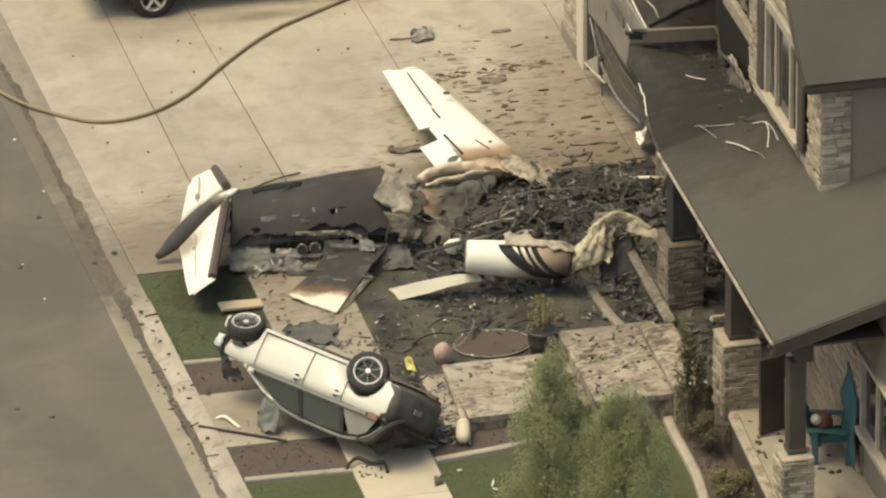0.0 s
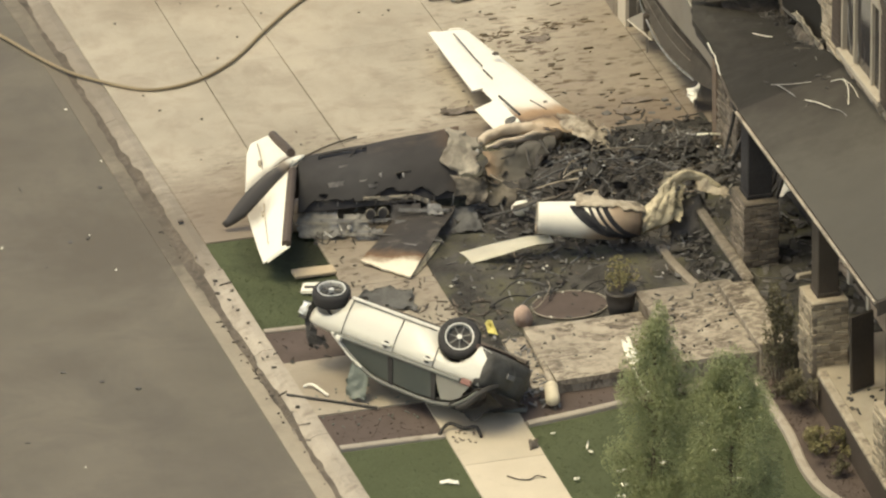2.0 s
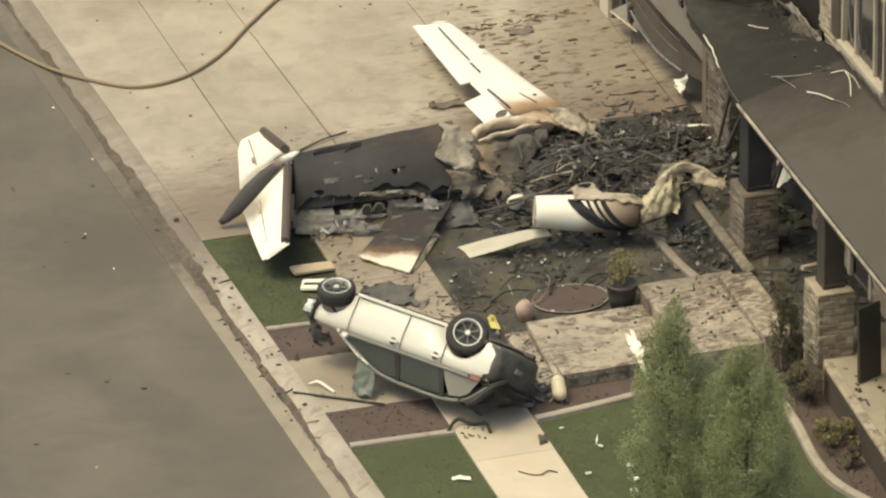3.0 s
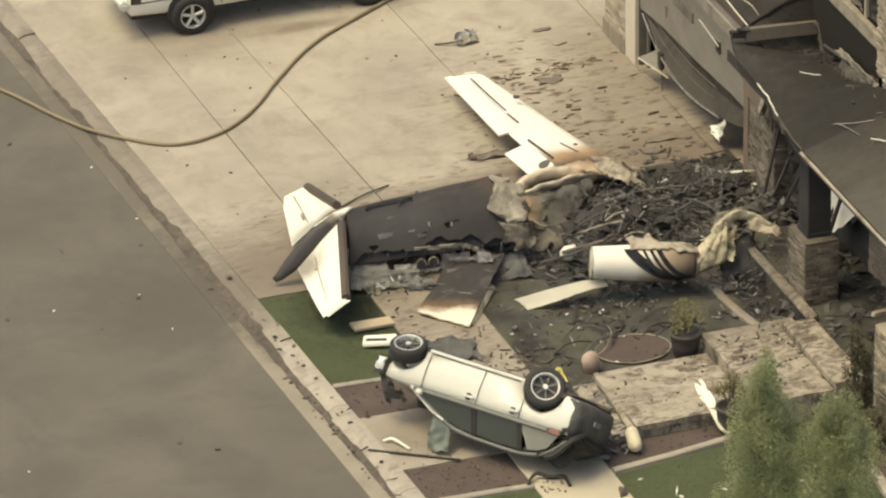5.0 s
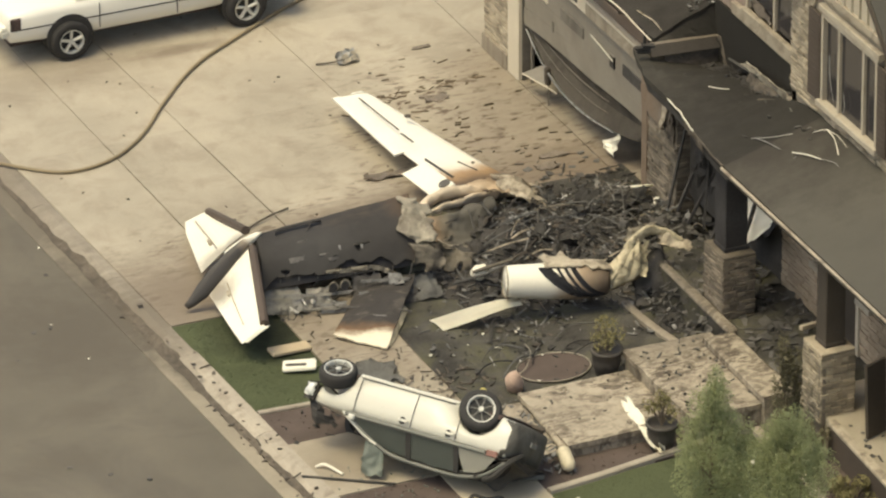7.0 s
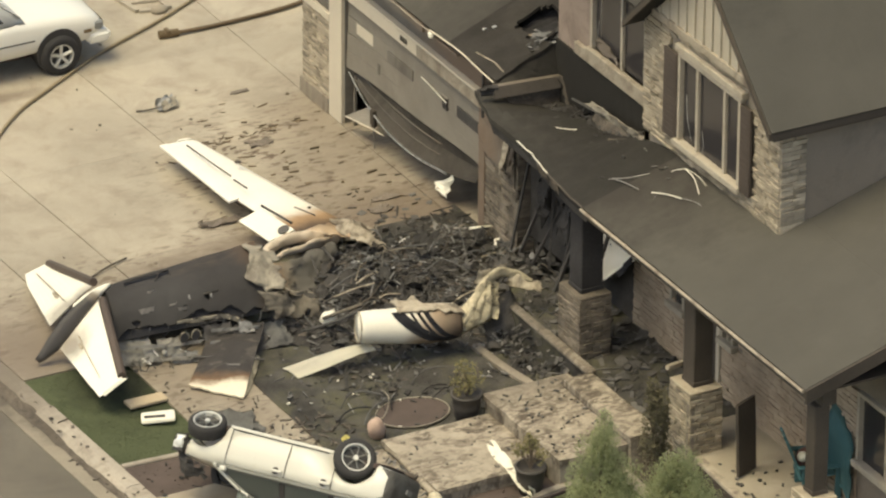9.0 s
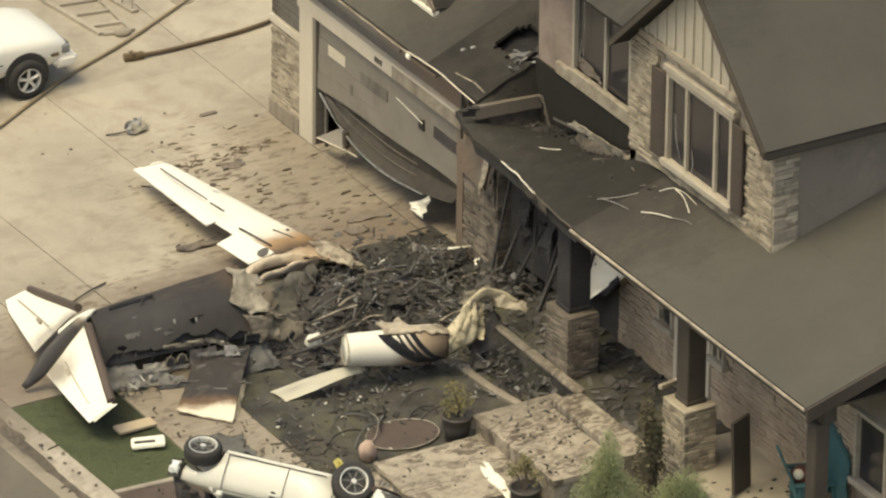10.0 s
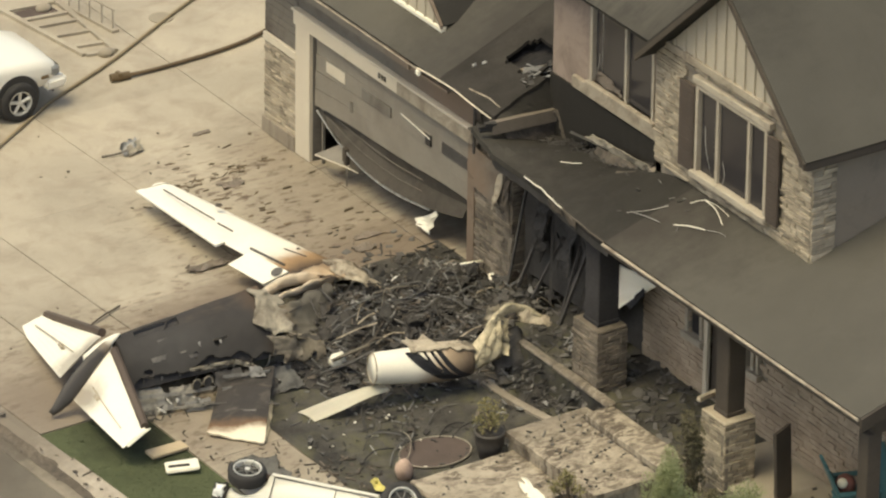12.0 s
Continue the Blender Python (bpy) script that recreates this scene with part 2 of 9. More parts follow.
M["shutter"] = mat("brown_shutter_paint", (0.082, 0.066, 0.054), 0.8, vary=0.15, bump=0.2, spec=0.2)
# Charcoal, soot and scorched tones are lifted to stand in for haze.
M["char"] = mat("charcoal", (0.100, 0.094, 0.086), 0.95, vary=0.35, island=0.5, bump=0.6, bump_scale=20, spec=0.15)
M["black_char"] = mat("black_burnt_timber", (0.042, 0.040, 0.040), 0.95, vary=0.3, island=0.3, bump=0.5, bump_scale=20, spec=0.1)
M["ash"] = mat("grey_ash_metal", (0.165, 0.160, 0.150), 0.8, vary=0.35, island=0.6, bump=0.5, bump_scale=15, spec=0.2)
M["bright"] = mat("bare_aluminium", (0.42, 0.41, 0.38), 0.5, 0.35, vary=0.3, island=0.5, bump=0.4, bump_scale=12, dirt=(0.05, 0.045, 0.04), dirt_scale=5)
M["rust"] = mat("brown_scorched_scrap", (0.118, 0.098, 0.078), 0.9, vary=0.35, island=0.5, bump=0.4)
M["flake"] = mat("brown_driveway_flakes", (0.165, 0.128, 0.090), 0.95, vary=0.3, island=0.35, bump=0, spec=0.1)
M["timber"] = mat("singed_timber", (0.125, 0.104, 0.080), 0.9, vary=0.3, dirt=(0.045, 0.038, 0.032), dirt_scale=3, dirt_at=(0.38, 0.65), bump=0.4)
M["pale"] = mat("pale_timber", (0.45, 0.36, 0.24), 0.85, vary=0.15, bump=0.2)
M["tatter"] = mat("grey_cream_melted_skin", (0.40, 0.345, 0.26), 0.85, big=2, fine=12, vary=0.25, dirt=(0.10, 0.075, 0.05), dirt_scale=3.0, dirt_at=(0.48, 0.66), bump=0.6, bump_scale=14, dist=0.03)
M["soot"] = mat("soot", (0.072, 0.067, 0.062), 0.95, vary=0.4, bump=0.6, bump_scale=12, spec=0.12)
M["film"] = mat("grey_glassy_skin", (0.225, 0.210, 0.178), 0.55, big=3, fine=14, vary=0.22, dirt=(0.11, 0.10, 0.085), dirt_scale=3, dirt_at=(0.46, 0.66), bump=0.3, bump_scale=10, dist=0.03)
M["drape"] = mat("draped_grey_cream_skin", (0.305, 0.272, 0.210), 0.8, big=2, fine=10, vary=0.25, dirt=(0.13, 0.11, 0.085), dirt_scale=2.6, dirt_at=(0.44, 0.66), bump=0.35, bump_scale=10, dist=0.03)
M["drape_dull"] = mat("dull_grey_brown_skin", (0.185, 0.162, 0.128), 0.85, big=2, fine=10, vary=0.3, dirt=(0.08, 0.068, 0.055), dirt_scale=3.0, dirt_at=(0.45, 0.65), bump=0.4, bump_scale=12, dist=0.03, spec=0.2)
M["foam"] = mat("yellowed_insulation", (0.52, 0.455, 0.315), 0.95, big=3, fine=20, vary=0.25, dirt=(0.07, 0.06, 0.045), dirt_scale=3.5, dirt_at=(0.5, 0.65), bump=0.8, bump_scale=20, dist=0.03)
M["white"] = mat("white_paint", (0.78, 0.74, 0.61), 0.45, vary=0.05, dirt=(0.42, 0.36, 0.26), dirt_scale=3, dirt_at=(0.66, 0.9), bump=0.08)
M["fin"] = mat("sooty_skin", (0.060, 0.055, 0.051), 0.85, spec=0.15, big=1.0, fine=10, vary=0.25, bump=0.25, bump_scale=10, dirt=(0.025, 0.022, 0.019), dirt_scale=1.8, dirt_at=(0.45, 0.7))
M["boot"] = mat("brown_black_edge_strip", (0.085, 0.062, 0.046), 0.6, vary=0.2)
M["black"] = mat("black_paint", (0.028, 0.028, 0.033), 0.5, vary=0.2, bump=0)
M["rubber"] = mat("tyre_rubber", (0.034, 0.032, 0.030), 0.85, vary=0.25, dirt=(0.07, 0.06, 0.05), dirt_scale=7, dirt_at=(0.6, 0.9), bump=0.3)
M["rim"] = mat("alloy_rim", (0.56, 0.55, 0.49), 0.45, 0.2, vary=0.1, bump=0)
# Silver car paint with the shade mixed in, for rail and belt moulding.
M["rail"] = mat("shaded_car_paint", (0.150, 0.150, 0.128), 0.5, vary=0.1, bump=0)
M["spoke"] = mat("grey_spokes", (0.16, 0.155, 0.14), 0.5, 0.2, vary=0.1, bump=0)
M["rim_dark"] = mat("rim_well", (0.04, 0.038, 0.035), 0.7, vary=0.2, bump=0)
M["car"] = mat("silver_white_car_paint", (0.59, 0.57, 0.485), 0.4, 0.0, vary=0.03, dirt=(0.38, 0.34, 0.26), dirt_scale=2.5, dirt_at=(0.6, 0.9), bump=0.03, bump_scale=6, coat=0.3)
M["bumper"] = mat("grey_bumper_plastic", (0.118, 0.114, 0.102), 0.7, spec=0.2, vary=0.2, dirt=(0.06, 0.055, 0.048), dirt_scale=3, dirt_at=(0.45, 0.7), bump=0.2)
M["car_dark"] = mat("dark_car_trim", (0.050, 0.047, 0.043), 0.75, vary=0.2, bump=0.2, spec=0.2)
M["underbody"] = mat("dirty_underbody", (0.075, 0.052, 0.044), 0.9, vary=0.4, dirt=(0.02, 0.018, 0.016), dirt_scale=5, bump=0.6, bump_scale=12)
M["truck"] = mat("white_truck_paint", (0.74, 0.71, 0.62), 0.3, vary=0.03, bump=0.02, coat=0.4)
M["red"] = mat("red_lens", (0.20, 0.10, 0.075), 0.3, vary=0.1, bump=0)
M["lamp"] = mat("headlamp_lens", (0.65, 0.66, 0.62), 0.15, vary=0.1, bump=0)
M["hose"] = mat("tan_fire_hose", (0.25, 0.198, 0.122), 0.85, vary=0.15, bump=0.2)
M["hose_far"] = mat("brown_fire_hose", (0.12, 0.085, 0.05), 0.85, vary=0.2, bump=0.2)
M["brass"] = mat("dull_brass_coupling", (0.14, 0.10, 0.055), 0.6, 0.4, vary=0.2)
M["yellow"] = mat("yellow_plastic", (0.60, 0.53, 0.17), 0.5, vary=0.1)
M["boulder"] = mat("tan_boulder", (0.50, 0.365, 0.285), 0.95, big=4, vary=0.2, bump=0.7, bump_scale=14)
M["teal"] = mat("teal_painted_wood", (0.045, 0.118, 0.125), 0.6, vary=0.15)
M["leaf"] = mat("young_tree_leaves", (0.325, 0.350, 0.190), 0.8, vary=0.08, island=0.05, bump=0, spec=0.15)
through_leaf = M["leaf"].node_tree
blade_out = through_leaf.nodes["Principled BSDF"]
lit = through_leaf.nodes.new("ShaderNodeBsdfTranslucent")
both_sides = through_leaf.nodes.new("ShaderNodeMixShader")
both_sides.inputs[0].default_value = 0.5
through_leaf.links.new(blade_out.inputs["Base Color"].links[0].from_socket, lit.inputs["Color"])
through_leaf.links.new(blade_out.outputs[0], both_sides.inputs[1])
through_leaf.links.new(lit.outputs[0], both_sides.inputs[2])
through_leaf.links.new(both_sides.outputs[0], through_leaf.nodes["Material Output"].inputs["Surface"])
M["leaf_dark"] = mat("evergreen_needles", (0.110, 0.098, 0.056), 0.8, vary=0.25, island=0.25, bump=0)
M["leaf_dry"] = mat("yellow_green_leaves", (0.175, 0.155, 0.068), 0.8, vary=0.2, island=0.25, bump=0)
M["bark"] = mat("bark", (0.14, 0.11, 0.08), 0.95, vary=0.3)
M["pot"] = mat("dark_glazed_pot", (0.075, 0.066, 0.056), 0.7, vary=0.2)
M["plaque"] = mat("dark_plaque", (0.045, 0.04, 0.035), 0.5, vary=0.1, bump=0)
# The last two spots darken the concrete along the truck's near side.
stained(M["concrete"], [(8.5, 2.3, 1.3, 1.4, 0.95), (7.8, 3.6, 2.6, 2.0, 0.5), (6.8, 2.6, 3.4, 0.9, 0.75), (4.6, 2.4, 2.6, 0.7, 0.8), (1.3, 1.3, 2.8, 1.6, 0.7), (0.4, 0.6, 1.3, 1.5, 0.7), (2.6, -1.0, 1.6, 2.6, 0.6), (8.6, 6.2, 1.3, 2.2, 0.5), (1.0, -5.4, 1.5, 1.0, 0.45), (4.05, 9.58, 0.95, 0.26, 0.75), (1.8, 9.5, 2.5, 1.0, 0.35)], (0.172, 0.135, 0.100))
streaked(M["concrete"], [(7.4, 4.6, 2.8, 3.4, 1.0), (5.0, 2.6, 3.0, 1.2, 0.7), (1.5, 1.5, 3.0, 2.0, 0.55), (2.6, -2.0, 1.5, 3.2, 0.6)], (0.120, 0.088, 0.062), 0.525, 0.60)
streaked(M["slab"], [(5.9, -5.2, 3.4, 3.4, 0.85)], (0.085, 0.066, 0.048), 0.50, 0.56, (4.0, 9.0, 2.0))
streaked(M["slab"], [(6.9, -5.0, 1.5, 2.6, 0.8)], (0.085, 0.066, 0.048), 0.47, 0.55, (7.0, 12.0, 2.0))
stained(M["asphalt"], [(-1.5, 0.6, 1.9, 2.2, 0.9), (-2.2, -1.9, 0.8, 0.5, 0.6), (-3.4, -3.4, 1.0, 0.6, 0.5), (-3.0, 4.5, 2.2, 1.6, 0.5)], (0.098, 0.083, 0.063), 0.15)
# Darker patch in the lawn and its blades beside the tail.
stained(M["lawn"], [(1.55, -0.7, 1.3, 1.6, 0.85)], (0.034, 0.036, 0.026), 0.1)
stained(M["grass"], [(1.55, -0.7, 1.3, 1.6, 0.85)], (0.034, 0.036, 0.026), 0.1)
stained(M["gutter"], [(-0.5, 0.8, 1.2, 2.8, 0.95), (-0.5, 7.0, 2.5, 8.0, 0.75)], (0.10, 0.084, 0.064), 0.3)
stained(M["joint"], [(2.3, 2.2, 2.0, 2.4, 0.9), (2.6, -3.5, 2.0, 3.5, 0.6), (7.0, 4.0, 2.5, 3.0, 0.7)], (0.06, 0.048, 0.036))
stained(M["slab"], [(7.6, -3.1, 0.6, 1.5, 0.85), (6.6, -4.4, 1.2, 0.9, 0.5)], (0.11, 0.092, 0.072))
stained(M["kerb"], [(7.0, -2.6, 0.9, 1.6, 0.7), (-0.3, 0.4, 1.2, 2.0, 0.85), (-0.3, 7.5, 2.5, 7.0, 0.65)], (0.15, 0.125, 0.095))
stained(M["roof"], [(10.2, 1.2, 4.6, 4.0, 0.9), (10.0, 0.0, 2.6, 2.0, 0.95), (9.2, -0.2, 1.6, 1.2, 0.9), (8.6, -4.6, 2.2, 2.6, 0.75)], (0.030, 0.028, 0.025))
stained(M["roof_burnt"], [(9.6, -1.6, 1.3, 2.6, 0.9), (8.6, -4.6, 2.2, 2.6, 0.75)], (0.028, 0.026, 0.023))
stained(M["siding"], [(8.9, 1.6, 1.0, 1.8, 0.7)], (0.20, 0.135, 0.09))
M["door_paint"] = mat("grey_tan_door_paint", (0.235, 0.211, 0.171), 0.7, big=1.0, vary=0.08, dirt=(0.175, 0.148, 0.117), dirt_scale=0.9, dirt_at=(0.45, 0.8), bump=0.1)
# Door paint darkened for soot and for the shade on the folded section.
M["folded"] = mat("sooty_shaded_door", (0.165, 0.146, 0.122), 0.8, big=1.0, vary=0.15, dirt=(0.10, 0.088, 0.075), dirt_scale=1.5, dirt_at=(0.45, 0.75), bump=0.2, spec=0.15)
M["bed_cloth"] = mat("teal_grey_glass_film", (0.140, 0.157, 0.130), 0.5, vary=0.2, bump=0.3)
M["ball"] = mat("red_brown_ball", (0.16, 0.065, 0.05), 0.6, vary=0.15)


def glass(name, tint, rough=0.08):
    m = bpy.data.materials.new(name)
    m.use_nodes = True
    p = m.node_tree.nodes["Principled BSDF"]
    p.inputs["Base Color"].default_value = (*tint, 1)
    p.inputs["Roughness"].default_value, p.inputs["Specular IOR Level"].default_value = rough, 0.4
    return m


M["pane"] = glass("dark_pane", (0.038, 0.035, 0.036))
M["car_pane"] = glass("smoked_car_glass", (0.165, 0.182, 0.158), 0.25)


# ---- building blocks ----
AT = {}


def thing(name, loc, label, category, group="", kind=""):
    ob = new(name)
    ob.location = loc
    ob.empty_display_size = 0.2
    AT[ob.name] = Vector(loc)
    return tagged(ob, label, category, group, kind)


def link(name, bm, material, smooth=False):
    me = bpy.data.meshes.new(name)
    bm.normal_update()
    bm.to_mesh(me)
    bm.free()
    if smooth:
        for poly in me.polygons:
            poly.use_smooth = True
    for one in (material if isinstance(material, list) else [material]):
        me.materials.append(one)
    return new(name, me)


def part(name, bm, material, parent, label="", smooth=False):
    ob = link(name, bm, material, smooth)
    ob.parent = parent
    ob.matrix_parent_inverse = Matrix.Translation(-AT.get(parent.name, Vector()))
    return tagged(ob, label)


def whole(name, bm, material, label, category, group="", kind="", smooth=False):
    return tagged(link(name, bm, material, smooth), label, category, group, kind)


def B():
    return bmesh.new()


def box(bm, x0, x1, y0, y1, z0, z1, m=None, index=0):
    pts = [Vector((x, y, z)) for z in (z0, z1) for x, y in ((x0, y0), (x1, y0), (x1, y1), (x0, y1))]
    v = [bm.verts.new(m @ p if m else p) for p in pts]
    for q in ((3, 2, 1, 0), (4, 5, 6, 7), (0, 1, 5, 4), (1, 2, 6, 5), (2, 3, 7, 6), (3, 0, 4, 7)):
        bm.faces.new([v[i] for i in q]).material_index = index
    return bm


def soft_box(x0, x1, y0, y1, z0, z1, r=0.02, seg=1, m=None):
    bm = box(B(), min(x0, x1), max(x0, x1), min(y0, y1), max(y0, y1), min(z0, z1), max(z0, z1))
    bmesh.ops.bevel(bm, geom=bm.edges[:], offset=r, segments=seg, affect='EDGES')
    if m:
        bmesh.ops.transform(bm, matrix=m, verts=bm.verts[:])
    return bm


def slab_on(bm, outline, z0, z1):
    """An upright prism over an outline of (x, y)."""
    lo = [bm.verts.new((x, y, z0)) for x, y in outline]
    hi = [bm.verts.new((x, y, z1)) for x, y in outline]
    n = len(outline)
    bm.faces.new(lo[::-1])
    bm.faces.new(hi)
    for i in range(n):
        bm.faces.new((lo[i], lo[(i + 1) % n], hi[(i + 1) % n], hi[i]))
    bmesh.ops.recalc_face_normals(bm, faces=bm.faces[:])
    return bm


def plate(bm, corners, thick):
    """A flat or warped plate through corners in order, given thickness along its mean normal."""
    c = [Vector(p) for p in corners]
    n = Vector()
    for i in range(len(c)):
        n += c[i].cross(c[(i + 1) % len(c)])
    n.normalize()
    top = [bm.verts.new(p + n * thick / 2) for p in c]
    low = [bm.verts.new(p - n * thick / 2) for p in c]
    bm.faces.new(top)
    bm.faces.new(low[::-1])
    for i in range(len(c)):
        j = (i + 1) % len(c)
        bm.faces.new((top[i], low[i], low[j], top[j]))
    return bm


def tube(bm, pts, r, n=8, taper=None):
    pts = [Vector(p) for p in pts]
    rings = []
    up = Vector((0.13, 0.21, 1)).normalized()
    for i, p in enumerate(pts):
        d = (pts[min(i + 1, len(pts) - 1)] - pts[max(i - 1, 0)]).normalized()
        a = d.cross(up)
        a = a.normalized() if a.length > 1e-3 else d.cross(Vector((1, 0, 0))).normalized()
        b = d.cross(a)
        k = r if taper is None else r * (1 + (taper - 1) * i / max(1, len(pts) - 1))
        rings.append([bm.verts.new(p + k * (math.cos(t) * a + math.sin(t) * b)) for t in [2 * math.pi * j / n for j in range(n)]])
    for a, b in zip(rings, rings[1:]):
        for j in range(n):
            bm.faces.new((a[j], a[(j + 1) % n], b[(j + 1) % n], b[j]))
    bm.faces.new(rings[0][::-1])
    bm.faces.new(rings[-1])
    return bm


def curve_through(pts, steps=8):
    """Catmull-Rom through the points."""
    p = [Vector(q) for q in pts]
    p = [2 * p[0] - p[1]] + p + [2 * p[-1] - p[-2]]
    out = []
    for i in range(1, len(p) - 2):
        for s in range(steps):
            t = s / steps
            out.append(0.5 * (2 * p[i] + (p[i + 1] - p[i - 1]) * t + (2 * p[i - 1] - 5 * p[i] + 4 * p[i + 1] - p[i + 2]) * t * t
                              + (3 * p[i] - p[i - 1] - 3 * p[i + 1] + p[i + 2]) * t ** 3))
    return out + [p[-2]]


def sheet(bm, a, b, c, d, nu, nv, rough=0.05, freq=3.0, seed=0.0, thick=0.012, ragged=0.0, holes=0.0, bulge=0.0):
    """A crumpled sheet over the quad a b c d, with ragged rims and torn holes."""
    a, b, c, d = (Vector(p) for p in (a, b, c, d))
    nrm = (b - a).cross(d - a).normalized()
    rng = random.Random(int(seed * 977) + 5)
    grid = []
    for i in range(nu + 1):
        row = []
        for j in range(nv + 1):
            u, v = i / nu, j / nv
            p = (a * (1 - u) + b * u) * (1 - v) + (d * (1 - u) + c * u) * v
            q = p * freq + Vector((seed * 7.1, seed * 3.3, seed))
            p = p + nrm * (noise.noise(q) * rough * 2 + noise.noise(q * 2.7) * rough + bulge * math.sin(math.pi * u) * math.sin(math.pi * v))
            if i in (0, nu) or j in (0, nv):
                p = p + (b - a) * (rng.random() - 0.5) * ragged + (d - a) * (rng.random() - 0.5) * ragged
            row.append(p)
        grid.append(row)
    top = [[bm.verts.new(p) for p in row] for row in grid]
    low = [[bm.verts.new(p - nrm * thick) for p in row] for row in grid]
    kept = [[not (holes and noise.noise((grid[i][j] * 2.3) + Vector((seed, 9, 4))) > 0.6 - holes) for j in range(nv)] for i in range(nu)]
    for i in range(nu):
        for j in range(nv):
            if not kept[i][j]:
                continue
            bm.faces.new((top[i][j], top[i + 1][j], top[i + 1][j + 1], top[i][j + 1]))
            bm.faces.new((low[i][j], low[i][j + 1], low[i + 1][j + 1], low[i + 1][j]))
            for di, dj, e in ((-1, 0, ((i, j), (i, j + 1))), (1, 0, ((i + 1, j + 1), (i + 1, j))), (0, -1, ((i + 1, j), (i, j))), (0, 1, ((i, j + 1), (i + 1, j + 1)))):
                ii, jj = i + di, j + dj
                if 0 <= ii < nu and 0 <= jj < nv and kept[ii][jj]:
                    continue
                (p, q), (s, t) = e
                bm.faces.new((top[s][t], top[p][q], low[p][q], low[s][t]))
    bmesh.ops.delete(bm, geom=[v for v in bm.verts if not v.link_faces], context='VERTS')
    return bm


def kerb_x(y):
    """The kerb's back edge: the street runs a little askew to the house."""
    return -0.033 * y


# ---- ground, street and paving ----
whole("ground", slab_on(B(), [(-900, -900), (900, -900), (900, 900), (-900, 900)], -0.6, -0.30), M["ground"], "dry bare ground under the whole street", "ground", kind="structure")


def strip(x0, x1, ya, yb, z0, z1, n=40, crown=0.0):
    """A strip that follows the kerb; x0 and x1 are counted from the kerb's back edge."""
    bm = B()
    rows = []
    for i in range(n + 1):
        y = ya + (yb - ya) * i / n
        k = kerb_x(y)
        rows.append([bm.verts.new((k + x, y, z)) for x, z in ((x0, z0), (x1, z0), (x1, z1 + crown), (x0, z1))])
    for a, b in zip(rows, rows[1:]):
        for j in range(4):
            bm.faces.new((a[j], a[(j + 1) % 4], b[(j + 1) % 4], b[j]))
    bm.faces.new(rows[0][::-1])
    bm.faces.new(rows[-1])
    bmesh.ops.recalc_face_normals(bm, faces=bm.faces[:])
    return bm


whole("road", strip(-11, -0.70, -60, 90, -0.3, -0.115, 60), M["asphalt"], "worn grey asphalt street with oil stains and grit", "road", kind="structure")
kerb = thing("kerb", (-0.3, 0, -0.1), "pale concrete kerb with a dark dirty gutter line", "kerb", kind="structure")
part("gutter_pan", strip(-0.70, -0.38, -60, 90, -0.3, -0.105, 60), M["gutter"], kerb, "dark stained concrete gutter")
y = -16.0
while y < 30:
    bm = B()
    ya, yb = y + 0.006, y + 3.0 - 0.006
    low = 1.0 if -0.4 < y + 1.5 < 12.5 else 0.0
    rows = []
    for i in range(7):
        yy = ya + (yb - ya) * i / 6
        k = kerb_x(yy)
        top = -0.02 if low else 0.015
        rows.append([bm.verts.new((k + a, yy, b)) for a, b in ((-0.38, -0.3), (0.0, -0.3), (0.0, top), (-0.14, top), (-0.24, top - 0.025), (-0.355, -0.085), (-0.378, -0.10))])
    for a, b in zip(rows, rows[1:]):
        for j in range(7):
            bm.faces.new((a[j], a[(j + 1) % 7], b[(j + 1) % 7], b[j]))
    bm.faces.new(rows[0][::-1])
    bm.faces.new(rows[-1])
    bmesh.ops.recalc_face_normals(bm, faces=bm.faces[:])
    part("kerb_stone", bm, M["kerb"], kerb)
    y += 3.0
part("kerb_joint", strip(-0.41, -0.365, -60, 90, -0.2, -0.096, 60), M["dirt_line"], kerb, "black dirt in the gutter joint")

# Grime washed along the gutter, broad in some places and gone in others.
def kerb_surface(a):
    return -0.100 if a < -0.378 else (-0.098 + (a + 0.378) * 0.55 if a < -0.24 else -0.020)


bm = B()
rows = []
for i in range(560):
    yy = -14 + i * 0.05
    n1 = noise.noise(Vector((yy * 0.5, 0, 1))) + 0.6 * noise.noise(Vector((yy * 2.3, 0, 2)))
    n2 = noise.noise(Vector((yy * 0.6, 5, 1))) + 0.6 * noise.noise(Vector((yy * 2.9, 5, 2)))
    near = math.exp(-((yy - 1.0) / 3.5) ** 2)
    wa = max(0.004, 0.045 + 0.06 * near + 0.07 * n1)
    wb = max(0.004, 0.035 + 0.05 * near + 0.06 * n2)
    rows.append([bm.verts.new((kerb_x(yy) + a, yy, kerb_surface(a) + 0.005)) for a in (-0.385 - wa, -0.385 - wa * 0.4, -0.372, -0.372 + min(0.12, wb) * 0.5, -0.372 + min(0.12, wb))])
for a, b in zip(rows, rows[1:]):
    for j in range(4):
        bm.faces.new((a[j], a[j + 1], b[j + 1], b[j]))
part("grime_trail", bm, M["grime"], kerb, "dried dark grime washed along the gutter", smooth=True)

